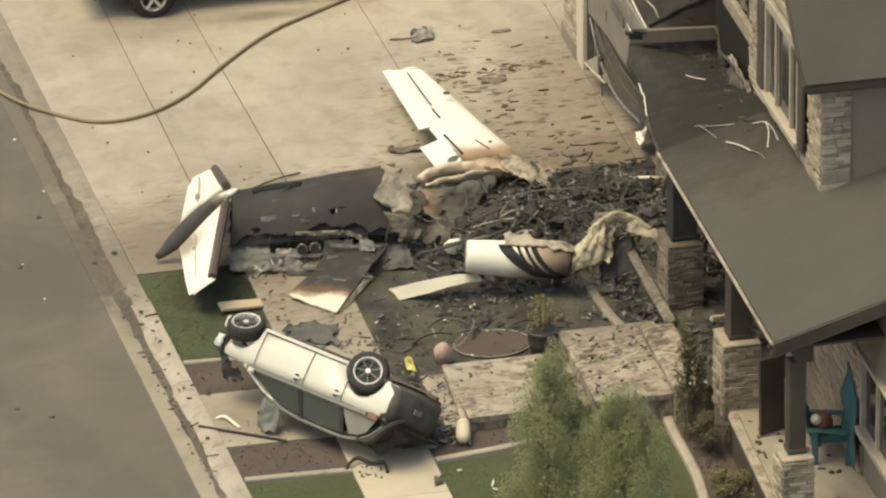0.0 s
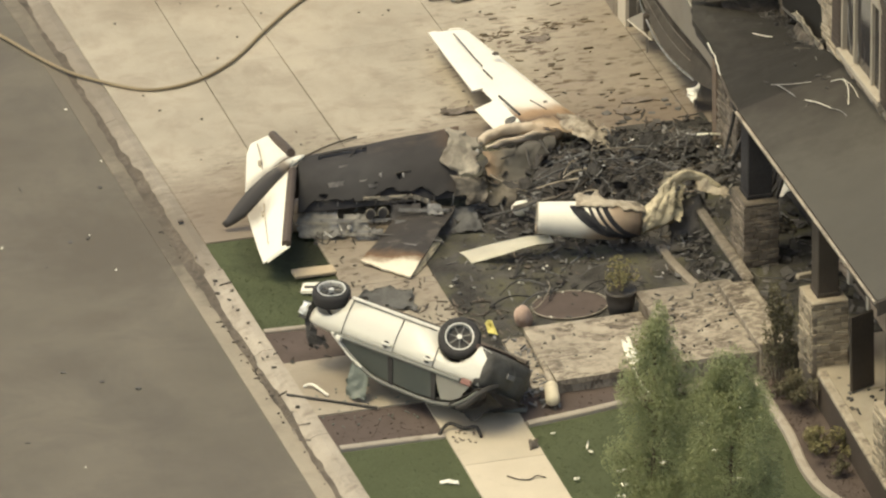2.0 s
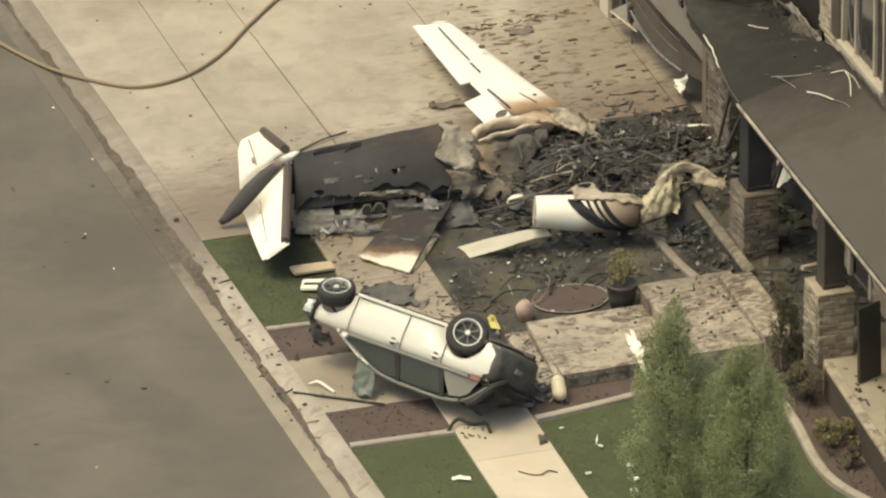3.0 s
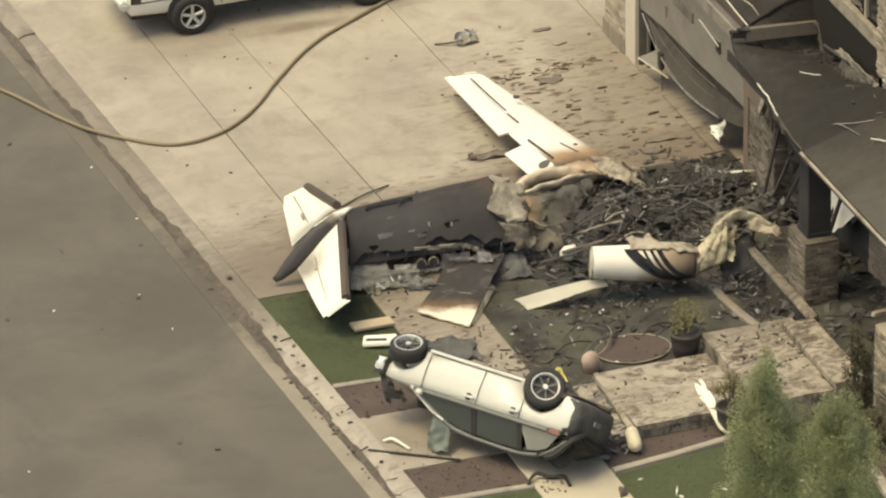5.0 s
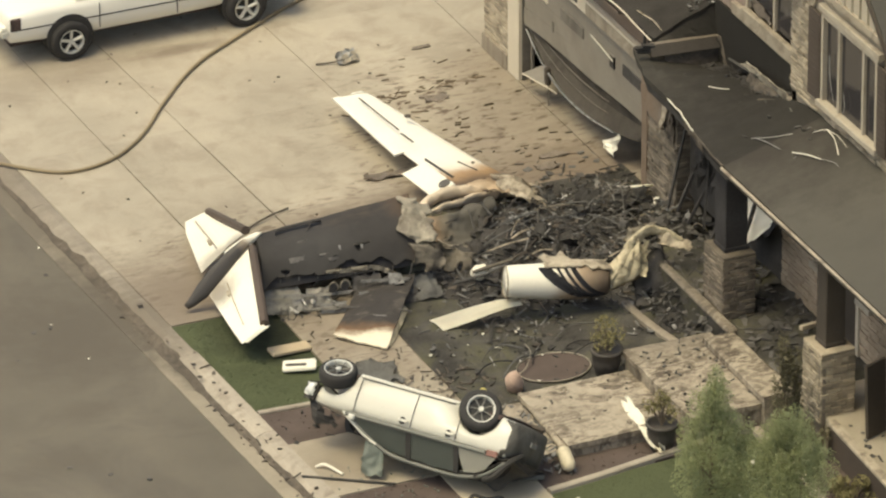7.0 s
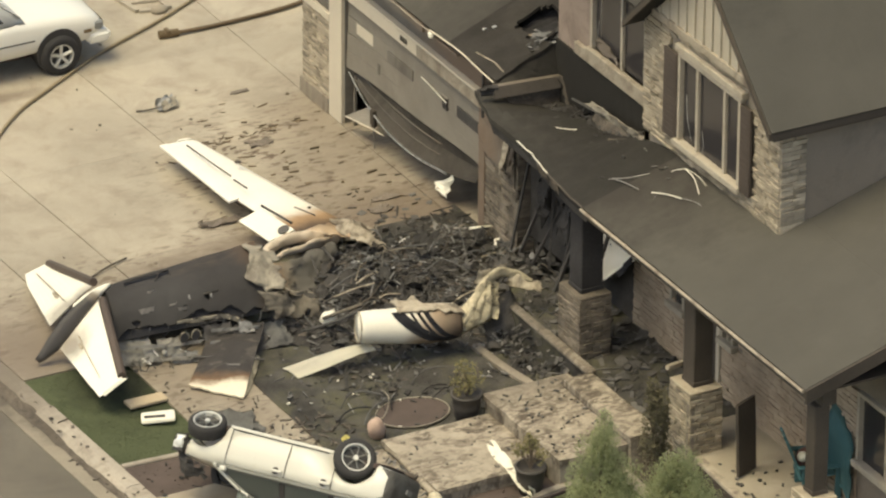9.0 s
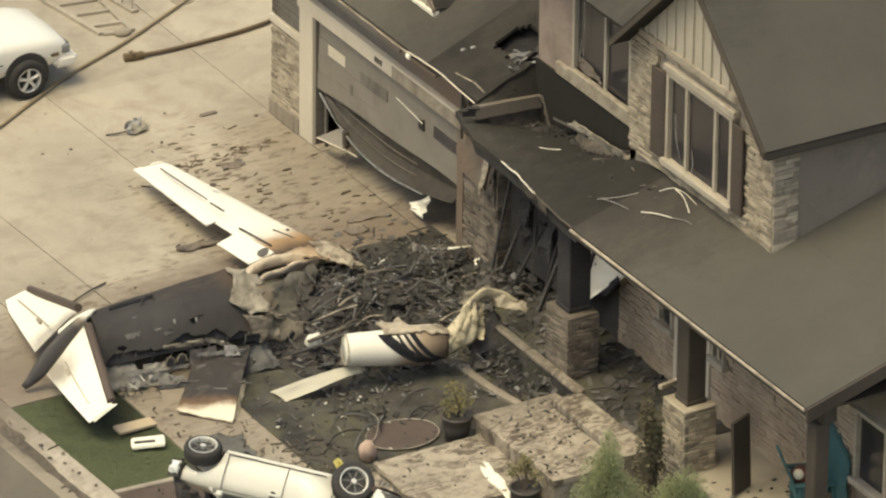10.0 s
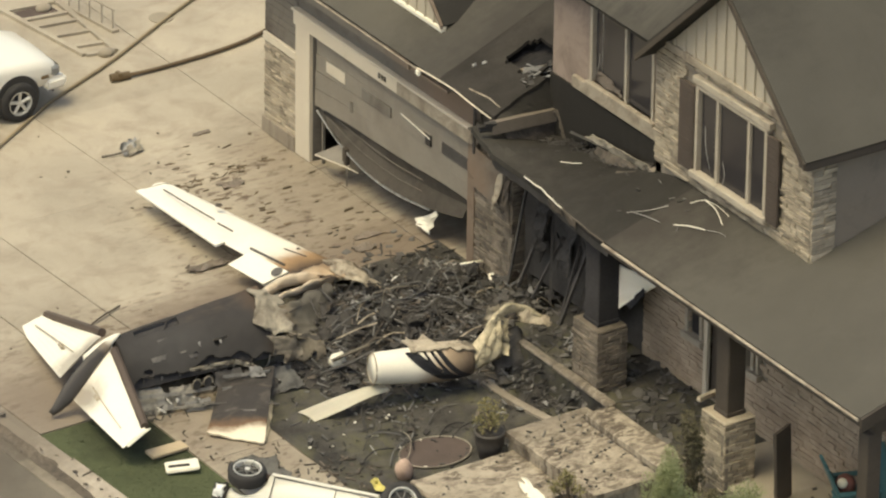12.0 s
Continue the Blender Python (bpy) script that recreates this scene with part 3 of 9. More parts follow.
drive = thing("driveway", (4, 6, 0), "broad sandy concrete driveway in scored panels", "driveway", kind="structure")
part("bedding", slab_on(B(), [(kerb_x(-0.1) + 0.003, -0.1), (8.9, -0.1), (14, 7.4), (14, 26), (kerb_x(26) + 0.003, 26), (kerb_x(10) + 0.003, 10)], -0.25, -0.035), M["joint"], drive, "dirt in the panel joints")
walk_path = thing("front_walk", (2.5, -5, 0), "narrow concrete front walk strewn with wreckage", "path", kind="structure")
part("bedding", slab_on(B(), [(1.80, 1.0), (3.22, 1.9), (3.22, -16), (1.90, -16), (1.88, -6.4), (0.4, -6.4), (0.3, -4.5), (1.8, -4.45)], -0.2, -0.045), M["joint"], walk_path, "dirt in the panel joints")

def bed(name, outline, z, material, label, category):
    """A bed or lawn of soil with an uneven top."""
    bm = slab_on(B(), outline, z - 0.2, z)
    return whole(name, bm, material, label, category, kind="structure")


def lawn_edge(y):
    return kerb_x(y) + 0.012


bed("lawn_strip", [(lawn_edge(-3.3), -3.3), (1.74, -3.4), (1.74, 0.0), (lawn_edge(0), 0.0)], -0.03, M["lawn"], "small square lawn beside the kerb", "lawn")
bed("mulch_bed", [(lawn_edge(-4.5), -4.5), (1.8, -4.45), (1.8, -3.4), (lawn_edge(-3.3), -3.3)], -0.03, M["mulch"], "red-brown bark mulch bed under the car", "flower bed")
bed("mulch_bed", [(lawn_edge(-7.45), -7.45), (1.95, -7.5), (1.95, -6.35), (lawn_edge(-6.35), -6.35)], -0.03, M["mulch"], "red-brown bark mulch bed beside the walk", "flower bed")
bed("lawn_front", [(lawn_edge(-16), -16), (1.95, -16), (1.95, -7.6), (lawn_edge(-7.6), -7.6)], -0.03, M["lawn"], "green lawn between kerb and walk", "lawn")
bed("mulch_bed", [(3.24, -7.5), (5.6, -7.3), (7.2, -7.0), (7.2, -6.3), (3.24, -6.6)], -0.02, M["mulch"], "dark bark mulch bed below the stone steps", "flower bed")
CURVE = curve_through([(7.12, -6.3, 0), (7.04, -7.4, 0), (7.02, -9.0, 0), (6.9, -10.3, 0), (7.0, -11.2, 0), (7.5, -12.2, 0), (8.5, -13.2, 0)], 8)
bed("lawn_house", [(3.24, -16), (9.0, -16)] + [(p.x, p.y) for p in CURVE[::-1]][:-6] + [(5.6, -7.35), (3.24, -7.55)], -0.03, M["lawn"], "green lawn in front of the porch", "lawn")
bed("mulch_bed", [(p.x, p.y) for p in CURVE] + [(9.5, -13.2), (9.5, -12), (7.9, -12), (7.6, -6.3)], 0.0, M["mulch"], "brown mulch bed along the porch", "flower bed")


def edging(pts, w, z0, z1, name="edging", label="pale concrete lawn edging", group="lawn edgings"):
    """A cast kerb of rounded section along a line."""
    bm = B()
    rows = []
    for i, p in enumerate(pts):
        d = (pts[min(i + 1, len(pts) - 1)] - pts[max(i - 1, 0)]).normalized()
        n = Vector((-d.y, d.x, 0))
        rows.append([bm.verts.new(Vector((p.x, p.y, 0)) + n * a + Vector((0, 0, b))) for a, b in ((-w / 2, z0), (w / 2, z0), (w / 2, z1 - 0.02), (w * 0.3, z1), (-w * 0.3, z1), (-w / 2, z1 - 0.02))])
    for a, b in zip(rows, rows[1:]):
        for j in range(6):
            bm.faces.new((a[j], a[(j + 1) % 6], b[(j + 1) % 6], b[j]))
    bm.faces.new(rows[0][::-1])
    bm.faces.new(rows[-1])
    bmesh.ops.recalc_face_normals(bm, faces=bm.faces[:])
    return whole(name, bm, M["kerb"], label, "lawn edging", group, smooth=False)


edging(CURVE, 0.15, -0.15, 0.075, label="curved pale concrete edging between lawn and bed")
edging([Vector((lawn_edge(-7.5) + 0.02, -7.50, 0)), Vector((1.0, -7.52, 0)), Vector((1.94, -7.56, 0))], 0.12, -0.15, 0.03, label="straight concrete edging between mulch and lawn")
edging(curve_through([(3.26, -7.58, 0), (4.2, -7.45, 0), (5.3, -7.25, 0), (6.2, -7.1, 0), (7.0, -7.0, 0)], 5), 0.13, -0.15, 0.05, label="concrete edging between mulch and lawn")
edging([Vector((lawn_edge(-3.3) + 0.02, -3.32, 0)), Vector((1.72, -3.42, 0))], 0.10, -0.15, 0.02, label="thin concrete edging between lawn and mulch")

# The burnt front bed between driveway, walk and porch.
bm = B()
n = 60
grid = []
for i in range(n + 1):
    row = []
    for j in range(n + 1):
        x = 3.22 + (9.15 - 3.22) * i / n
        y = -4.95 + (3.0 + 4.95) * j / n
        edge = min(i, j, n - i, n - j) / 6
        h = 0.02 + 0.10 * max(0, noise.noise(Vector((x * 0.9, y * 0.9, 3)))) * min(1, edge) + 0.05 * noise.noise(Vector((x * 3, y * 3, 1))) * min(1, edge)
        if y > 1.9:
            h = min(h, 0.012)
        row.append(bm.verts.new((x, y, h)))
    grid.append(row)
for i in range(n):
    for j in range(n):
        y = -4.95 + (3.0 + 4.95) * (j + 0.5) / n
        x = 3.22 + (9.15 - 3.22) * (i + 0.5) / n
        rag = 2.1 + 0.55 * noise.noise(Vector((x * 0.8, 2, 0))) + 0.25 * noise.noise(Vector((x * 3, 5, 0)))
        if y < rag:
            bm.faces.new((grid[i][j], grid[i + 1][j], grid[i + 1][j + 1], grid[i][j + 1]))
bmesh.ops.delete(bm, geom=[v for v in bm.verts if not v.link_faces], context='VERTS')
whole("burnt_bed", bm, M["scorched"], "blackened burnt-out front bed with scraps of yellow-green grass", "burnt ground", kind="structure", smooth=True)
whole("bed_soil", slab_on(B(), [(3.23, -6.6), (7.6, -6.4), (9.15, -4.9), (9.15, 2.0), (3.23, 2.0)], -0.3, -0.035), M["scorched"], "dark soil below the burnt bed", "soil", kind="structure")

# ---- stone steps and porch base ----
def flagstone(x0, x1, y0, y1, z0, z1, name, label, r=0.05):
    bm = B()
    nx, ny = 14, 14
    top = [[None] * (ny + 1) for _ in range(nx + 1)]
    for i in range(nx + 1):
        for j in range(ny + 1):
            x, yy = x0 + (x1 - x0) * i / nx, y0 + (y1 - y0) * j / ny
            rim = i in (0, nx) or j in (0, ny)
            if rim:
                x += 0.025 * noise.noise(Vector((x * 4, yy * 4, z1)))
                yy += 0.025 * noise.noise(Vector((yy * 4, x * 4, z1 + 3)))
            top[i][j] = bm.verts.new((x, yy, z1 - (0.018 if rim else 0) + 0.008 * noise.noise(Vector((x * 5, yy * 5, 0)))))
    for i in range(nx):
        for j in range(ny):
            bm.faces.new((top[i][j], top[i + 1][j], top[i + 1][j + 1], top[i][j + 1]))
    ring = [top[i][0] for i in range(nx)] + [top[nx][j] for j in range(ny)] + [top[i][ny] for i in range(nx, 0, -1)] + [top[0][j] for j in range(ny, 0, -1)]
    low = [bm.verts.new((v.co.x, v.co.y, z1 - 0.11)) for v in ring]
    for i in range(len(ring)):
        k = (i + 1) % len(ring)
        bm.faces.new((ring[i], low[i], low[k], ring[k]))
    bm.faces.new(low)
    bmesh.ops.recalc_face_normals(bm, faces=bm.faces[:])
    step = thing(name, ((x0 + x1) / 2, (y0 + y1) / 2, z0), label, "stone step", "steps to the porch")
    part("tread", bm, M["slab"], step)
    part("riser", soft_box(x0 + 0.03, x1 - 0.03, y0 + 0.03, y1 - 0.03, z0, z1 - 0.112, 0.01), M["slab"], step)
    return step


flagstone(3.98, 5.92, -6.72, -4.82, -0.1, 0.24, "stone_step", "broad sandstone step speckled with burnt debris")
flagstone(5.90, 7.45, -7.15, -4.62, -0.1, 0.50, "stone_step", "broad upper sandstone step covered with burnt scraps")
flagstone(7.12, 7.66, -7.25, -5.05, -0.1, 0.66, "stone_step", "narrow sandstone step against the porch")
flagstone(3.62, 3.99, -6.6, -4.85, -0.1, 0.10, "stone_step", "low broken sandstone step beside the walk")
# Rounded bolster along the lowest step.
whole("bolster_stone", tube(B(), curve_through([(4.05, -4.75, 0.14), (3.99, -5.6, 0.17), (3.94, -6.3, 0.17), (3.92, -6.68, 0.16)], 6), 0.055, 10), M["slab"], "long rounded sandstone edge of the step", "kerb stone", smooth=True)
bm = B()
bmesh.ops.create_uvsphere(bm, u_segments=16, v_segments=12, radius=0.115)
for v in bm.verts:
    v.co = Vector((v.co.x, v.co.z + (0.15 if v.co.z > 0 else -0.15), v.co.y))
bmesh.ops.transform(bm, matrix=pose(3.83, -6.98, 0.15, 8, 0, -12), verts=bm.verts[:])
bmesh.ops.recalc_face_normals(bm, faces=bm.faces[:])
whole("fallen_cylinder", bm, M["cream"], "short cream cylinder fallen at the step's end", "debris", smooth=True)

porch = thing("porch_base", (8.3, -6, 0), "raised concrete porch floor with a pale front edge", "porch", kind="structure")
part("porch_floor", soft_box(7.78, 9.3, -12.3, -7.2, -0.2, 0.56, 0.015), M["concrete"], porch)
part("porch_floor", soft_box(7.62, 9.3, -7.19, -1.7, -0.2, 0.558, 0.015), M["scorched"], porch, "blackened porch floor")
part("coping_wall", soft_box(7.57, 7.708, -5.098, -1.98, 0.0, 0.62, 0.02), M["scorched"], porch, "soot-blackened low wall below the coping")
part("front_coping", soft_box(7.53, 7.712, -5.1, -3.5, 0.622, 0.72, 0.03), M["slab"], porch, "singed sandstone coping along the porch")
part("front_coping", soft_box(7.55, 7.71, -3.49, -2.0, 0.622, 0.70, 0.03), M["kerb_sooty"], porch, "sooty narrow coping along the porch")
part("front_coping", soft_box(-0.08, 0.08, -1.95, 1.95, -0.035, 0.035, 0.015, 1, pose(7.70, -10.25, 0.575, 0, 0, -2.6)), M["slab"], porch, "pale concrete porch edge")
part("coping_wall", soft_box(-0.05, 0.05, -1.94, 1.94, -0.27, 0.27, 0.01, 1, pose(7.69, -10.25, 0.268, 0, 0, -2.6)), M["shutter"], porch, "dark brown face of the porch")
# Low curved wall in the bed.
edging(curve_through([(6.98, -2.4, 0), (7.0, -2.95, 0), (7.06, -3.5, 0), (7.14, -4.0, 0), (7.22, -4.55, 0)], 6), 0.15, -0.1, 0.10, "bed_edging", "curved concrete edging in the burnt bed", "")
ring_pts = [Vector((5.0 + 0.62 * math.cos(a), -3.95 + 0.48 * math.sin(a), 0)) for a in [2 * math.pi * k / 36 for k in range(37)]]
whole("ring_edging", tube(B(), [p + Vector((0, 0, 0.055)) for p in ring_pts], 0.013, 6), M["drape"], "thin round metal edging ring filled with mulch", "lawn edging", smooth=True)
whole("ring_mulch", slab_on(B(), [(p.x * 0.97 + 5.0 * 0.03, p.y * 0.97 - 3.95 * 0.03) for p in ring_pts[:-1]], -0.05, 0.05), M["mulch"], "bare red-brown mulch inside the edging ring", "flower bed", kind="structure")


# ---- the house ----
house = thing("house", (10, -2, 0), "two-storey stone and board house with a burnt-out garage corner", "house")


def wall_with_holes(x, y0, y1, z0, z1, holes, thick, parent, material, name="wall", label=""):
    """A wall in the plane x (its street face), with holes (ya, yb, za, zb) that go through it."""
    bm = B()
    ys = sorted({y0, y1, *[v for h in holes for v in h[:2]]})
    zs = sorted({z0, z1, *[v for h in holes for v in h[2:]]})
    for a, b in zip(ys, ys[1:]):
        for c, d in zip(zs, zs[1:]):
            if any(h[0] - 1e-6 <= a and b <= h[1] + 1e-6 and h[2] - 1e-6 <= c and d <= h[3] + 1e-6 for h in holes):
                continue
            box(bm, x, x + thick, a, b, c, d)
    bmesh.ops.remove_doubles(bm, verts=bm.verts[:], dist=1e-5)
    return part(name, bm, material, parent, label)


# Garage front.
GX = 8.95
wall_with_holes(GX, 0.95, 7.45, 0.0, 3.58, [(1.15, 5.95, 0.0, 2.42)], 0.2, house, M["siding"], "wall", "smoke-stained grey-brown garage wall")
part("wall", box(B(), GX, 16, 7.25, 7.45, 0, 3.58), M["siding"], house)
part("floor", box(B(), GX - 0.05, 10.4, 1.2, 7.2, -0.1, 0.006), M["concrete"], house, "dusty concrete garage floor")
part("floor", box(B(), 10.402, 15, -0.1, 7.2, -0.1, 0.012), M["scorched"], house, "blackened garage floor")
part("floor", box(B(), GX + 0.01, 10.4, -0.1, 1.198, -0.1, 0.010), M["scorched"], house, "blackened garage floor")
part("wall", box(B(), 14.8, 15, -0.1, 7.2, 0, 3.1), M["char"], house, "charred garage back wall")
part("wall", box(B(), 9.3, 15, -0.3, -0.1, 0, 2.9), M["char"], house, "charred garage side wall")
part("ceiling", box(B(), 9.2, 15, -0.1, 7.2, 2.95, 3.05), M["char"], house, "charred garage ceiling")
part("post", soft_box(8.88, 9.02, 5.96, 6.42, 0.0, 2.50, 0.012), M["trim"], house, "cream garage door post")
part("header_board", soft_box(8.86, 8.96, 3.2, 6.46, 2.46, 2.72, 0.012), M["trim"], house, "cream garage header board")
part("header_board", soft_box(8.86, 8.96, 0.92, 3.2, 2.46, 2.72, 0.012), M["trim_soot"], house, "sooty garage header board")
part("header_strip", soft_box(8.83, 8.97, 1.0, 6.48, 2.722, 2.765, 0.008), M["trim"], house)
part("band", soft_box(8.88, 8.98, 6.425, 7.47, 1.76, 1.90, 0.01), M["trim"], house, "cream band over the stone")
part("base_band", soft_box(8.86, 8.98, 6.425, 7.47, 0.0, 0.30, 0.012), M["concrete"], house, "pale concrete wall base")
for k in range(12):
    z = 1.93 + 0.135 * k
    part("siding_board", soft_box(8.925, 8.955, 6.425, 7.46, z, z + 0.125, 0.006), M["siding"], house)
# House number: plain bars.
for k in range(3):
    part("number_bar", soft_box(8.842, 8.862, 3.52 + k * 0.09, 3.575 + k * 0.09, 2.54, 2.64, 0.006), M["plaque"], house, "dark plain bar on the header")

door = thing("garage_door", (9.1, 3.5, 1.5), "grey sectional garage door hanging buckled off its track", "garage door")
DX = 9.02


def door_z(y):
    """The buckled lower rim of the door."""
    t = (5.93 - y) / 4.78
    return 1.09 + 0.16 * t + 0.02 * math.sin(9 * t)


for k in range(4):
    bm = B()
    nn = 16
    rows = []
    for i in range(nn + 1):
        yy = 5.93 - 4.76 * i / nn
        lo = door_z(yy)
        a, b = lo + (2.40 - lo) * k / 4 + 0.002, lo + (2.40 - lo) * (k + 1) / 4 - 0.002
        bow = 0.04 * math.sin(math.pi * i / nn) * (1 - k / 4) - 0.05 * (1 - k / 4) * (1 - i / nn)
        rows.append([bm.verts.new((DX + bow + dx, yy, z)) for dx, z in ((0, a), (0.05, a), (0.05, b), (0, b))])
    for a, b in zip(rows, rows[1:]):
        for j in range(4):
            bm.faces.new((a[j], a[(j + 1) % 4], b[(j + 1) % 4], b[j]))
    bm.faces.new(rows[0][::-1])
    bm.faces.new(rows[-1])
    bmesh.ops.recalc_face_normals(bm, faces=bm.faces[:])
    part("door_section", bm, M["door_paint"], door)
for ya, yb, z0, z1, k in ((5.62, 5.03, 1.84, 2.05, "trim"), (4.50, 3.60, 1.80, 2.00, "siding"), (3.22, 2.36, 1.79, 2.01, "door_paint"), (2.02, 1.20, 1.82, 2.03, "soot")):
    part("door_window", soft_box(DX - 0.022, DX + 0.03, yb, ya, z0, z1, 0.008), M[k], door, "small door window, sooty or broken")
# Black panel on the door, coloured like the dark of an open pane.
part("window_gap", soft_box(DX - 0.026, DX + 0.02, 2.36, 2.52, 1.78, 1.99, 0.006), M["soot"], door, "black panel for the gap of a broken door window")
part("window_frame", tube(B(), [(DX - 0.03, 3.25, 2.04), (DX - 0.04, 2.8, 2.00), (DX - 0.05, 2.33, 1.95)], 0.011, 6), M["white"], door, "loose white window strip")
for ya, yb, za, zb in ((4.86, 4.78, 1.40, 1.60), (5.75, 5.60, 1.20, 1.24)):
    part("dent", soft_box(DX - 0.022, DX + 0.01, yb, ya, za, zb, 0.006), M["siding"], door, "grey dent in the door")


def rail_z(y):
    """The bent lower rail, hanging below the buckled door."""
    t = (5.90 - y) / 4.5
    return 1.00 - 1.78 * t + 1.62 * t * t


RAIL = [Vector((9.0 - 0.10 * math.sin(math.pi * min(1, k / 10)), 5.90 - 4.5 * k / 14, rail_z(5.90 - 4.5 * k / 14))) for k in range(15)]
part("bottom_rail", tube(B(), curve_through(RAIL[:12], 3), 0.017, 6), M["bright"], door, "bent pale metal bottom rail")
# The lowest section has folded in and sags down to the bent rail.
bm = B()
top_ = [Vector((9.11, p.y, door_z(p.y) - 0.01)) for p in RAIL]
low_ = [p + Vector((0.03, 0, 0.012)) for p in RAIL]
va, vb, vc = ([bm.verts.new(p) for p in row] for row in (top_, [p.lerp(q, 0.5) + Vector((0.07, 0, 0.02)) for p, q in zip(top_, low_)], low_))
for p, q in ((va, vb), (vb, vc)):
    for k in range(14):
        bm.faces.new((p[k], q[k], q[k + 1], p[k + 1]))
bmesh.ops.solidify(bm, geom=bm.faces[:], thickness=0.02)
part("folded_section", bm, M["folded"], door, "sagging lowest door section, darkened for soot and shade")
for f in (0.3, 0.62):
    part("fold_crease", tube(B(), [a.lerp(b, f) + Vector((-0.02, 0, 0.015)) for a, b in zip(top_[1:11], low_[1:11])], 0.008, 5), M["siding"], door, "crease in the folded section")
part("door_track", soft_box(9.05, 9.10, 5.78, 5.83, 0.0, 1.05, 0.006), M["siding"], door, "upright steel door track")
part("loose_flap", sheet(B(), (8.86, 5.72, 0.27), (8.84, 4.82, 0.44), (9.00, 4.98, 0.62), (9.00, 5.10, 0.70), 8, 5, 0.01, 3, 1.7, 0.012, 0.02), M["door_paint"], door, "grey triangular flap of door skin")
part("flap_edge", tube(B(), [(8.85, 5.73, 0.26), (8.84, 5.2, 0.36), (8.85, 4.75, 0.44), (8.88, 4.40, 0.46)], 0.012, 6), M["trim"], door, "pale bent edge of the flap")
part("roller_bracket", soft_box(8.88, 8.98, 4.80, 4.92, 0.42, 0.74, 0.02), M["dark_wood"], door, "dark roller bracket")
part("flap_prop", tube(B(), [(8.95, 4.86, 0.0), (8.94, 4.86, 0.45)], 0.015, 6), M["siding"], door, "rod under the flap")
whole("torn_white_panel", sheet(B(), (9.05, 2.95, 0.12), (9.0, 2.35, 0.16), (9.1, 2.2, 0.62), (9.12, 2.5, 0.44), 6, 6, 0.05, 4, 4.0, ragged=0.12), M["white"], "torn white sheet metal at the garage door", "debris")

# Stone cladding in coursed pieces.
STONES = []
for k in range(5):
    bm = box(B(), -0.5, 0.5, -0.5, 0.5, -0.5, 0.5)
    for v in bm.verts:
        if v.co.y < 0:
            v.co.x += random.uniform(-0.05, 0.05)
            v.co.z += random.uniform(-0.10, 0.10)
            v.co.y += random.uniform(-0.2, 0.12)
    bmesh.ops.bevel(bm, geom=[e for e in bm.edges if e.verts[0].co.y < 0.2 and e.verts[1].co.y < 0.2], offset=0.07, segments=1, affect='EDGES')
    me = bpy.data.meshes.new("stone")
    bm.to_mesh(me)
    bm.free()
    STONES.append(me)
STONE_COUNT = [0]


def cladding(name, parent, origin, along, width, z0, z1, material, holes=(), course=(0.06, 0.095), length=(0.14, 0.36), depth=0.05, label=""):
    """A backing with courses of ledge stones before it; along is the way of the face, seen from outside going right."""
    along = Vector(along).normalized()
    out = Vector((along.y, -along.x, 0))
    origin = Vector(origin)
    bm = B()
    q = []
    for u, d in ((0, 0.0), (width, 0.0), (width, -0.06), (0, -0.06)):
        p = origin + along * u + out * d
        q.append((p.x, p.y))
    slab_on(bm, q, z0, z1) if not holes else None
    if holes:
        us = sorted({0, width, *[v for h in holes for v in h[:2]]})
        zz = sorted({z0, z1, *[v for h in holes for v in h[2:]]})
        for a, b in zip(us, us[1:]):
            for c, d in zip(zz, zz[1:]):
                if any(h[0] - 1e-6 <= a and b <= h[1] + 1e-6 and h[2] - 1e-6 <= c and d <= h[3] + 1e-6 for h in holes):
                    continue
                pts = [origin + along * u + out * w for u, w in ((a, 0), (b, 0), (b, -0.06), (a, -0.06))]
                slab_on(bm, [(p.x, p.y) for p in pts], c, d)
    back = part(name, bm, M["mortar"], parent, label)
    mats = M[material]
    z = z0
    turn = Matrix((( along.x, -out.x, 0, 0), (along.y, -out.y, 0, 0), (0, 0, 1, 0), (0, 0, 0, 1)))
    while z < z1 - 0.03:
        h = min(random.uniform(*course), z1 - z)
        u = 0.0
        while u < width - 0.02:
            w = min(random.uniform(*length), width - u)
            if width - u - w < 0.1:
                w = width - u
            if not any(h0 < u + w / 2 < h1 and a < z + h / 2 < b for h0, h1, a, b in holes):
                me = STONES[random.randrange(5)]
                ob = new("stone", me)
                if not me.materials:
                    me.materials.append(mats)
                dep = depth * random.uniform(0.75, 1.25)
                p = origin + along * (u + w / 2) + out * (dep / 2 - 0.02)
                ob.matrix_basis = Matrix.Translation((p.x, p.y, z + h / 2)) @ turn @ Matrix.Diagonal((w - 0.008, dep, h - 0.008, 1))
                ob.parent = back
                if me.materials[0] is not mats:
                    ob.material_slots[0].link = 'OBJECT'
                    ob.material_slots[0].material = mats
                STONE_COUNT[0] += 1
            u += w
        z += h
    return back


# Corner pier of the garage, scorched.
part("pier_core", box(B(), 9.0, 9.32, -0.12, 1.10, 0, 2.36), M["mortar"], house)

# Roof over the garage.
EZ, SL, EX = 3.60, 0.42, 8.45


def garage_z(x):
    return EZ + (x - EX) * SL


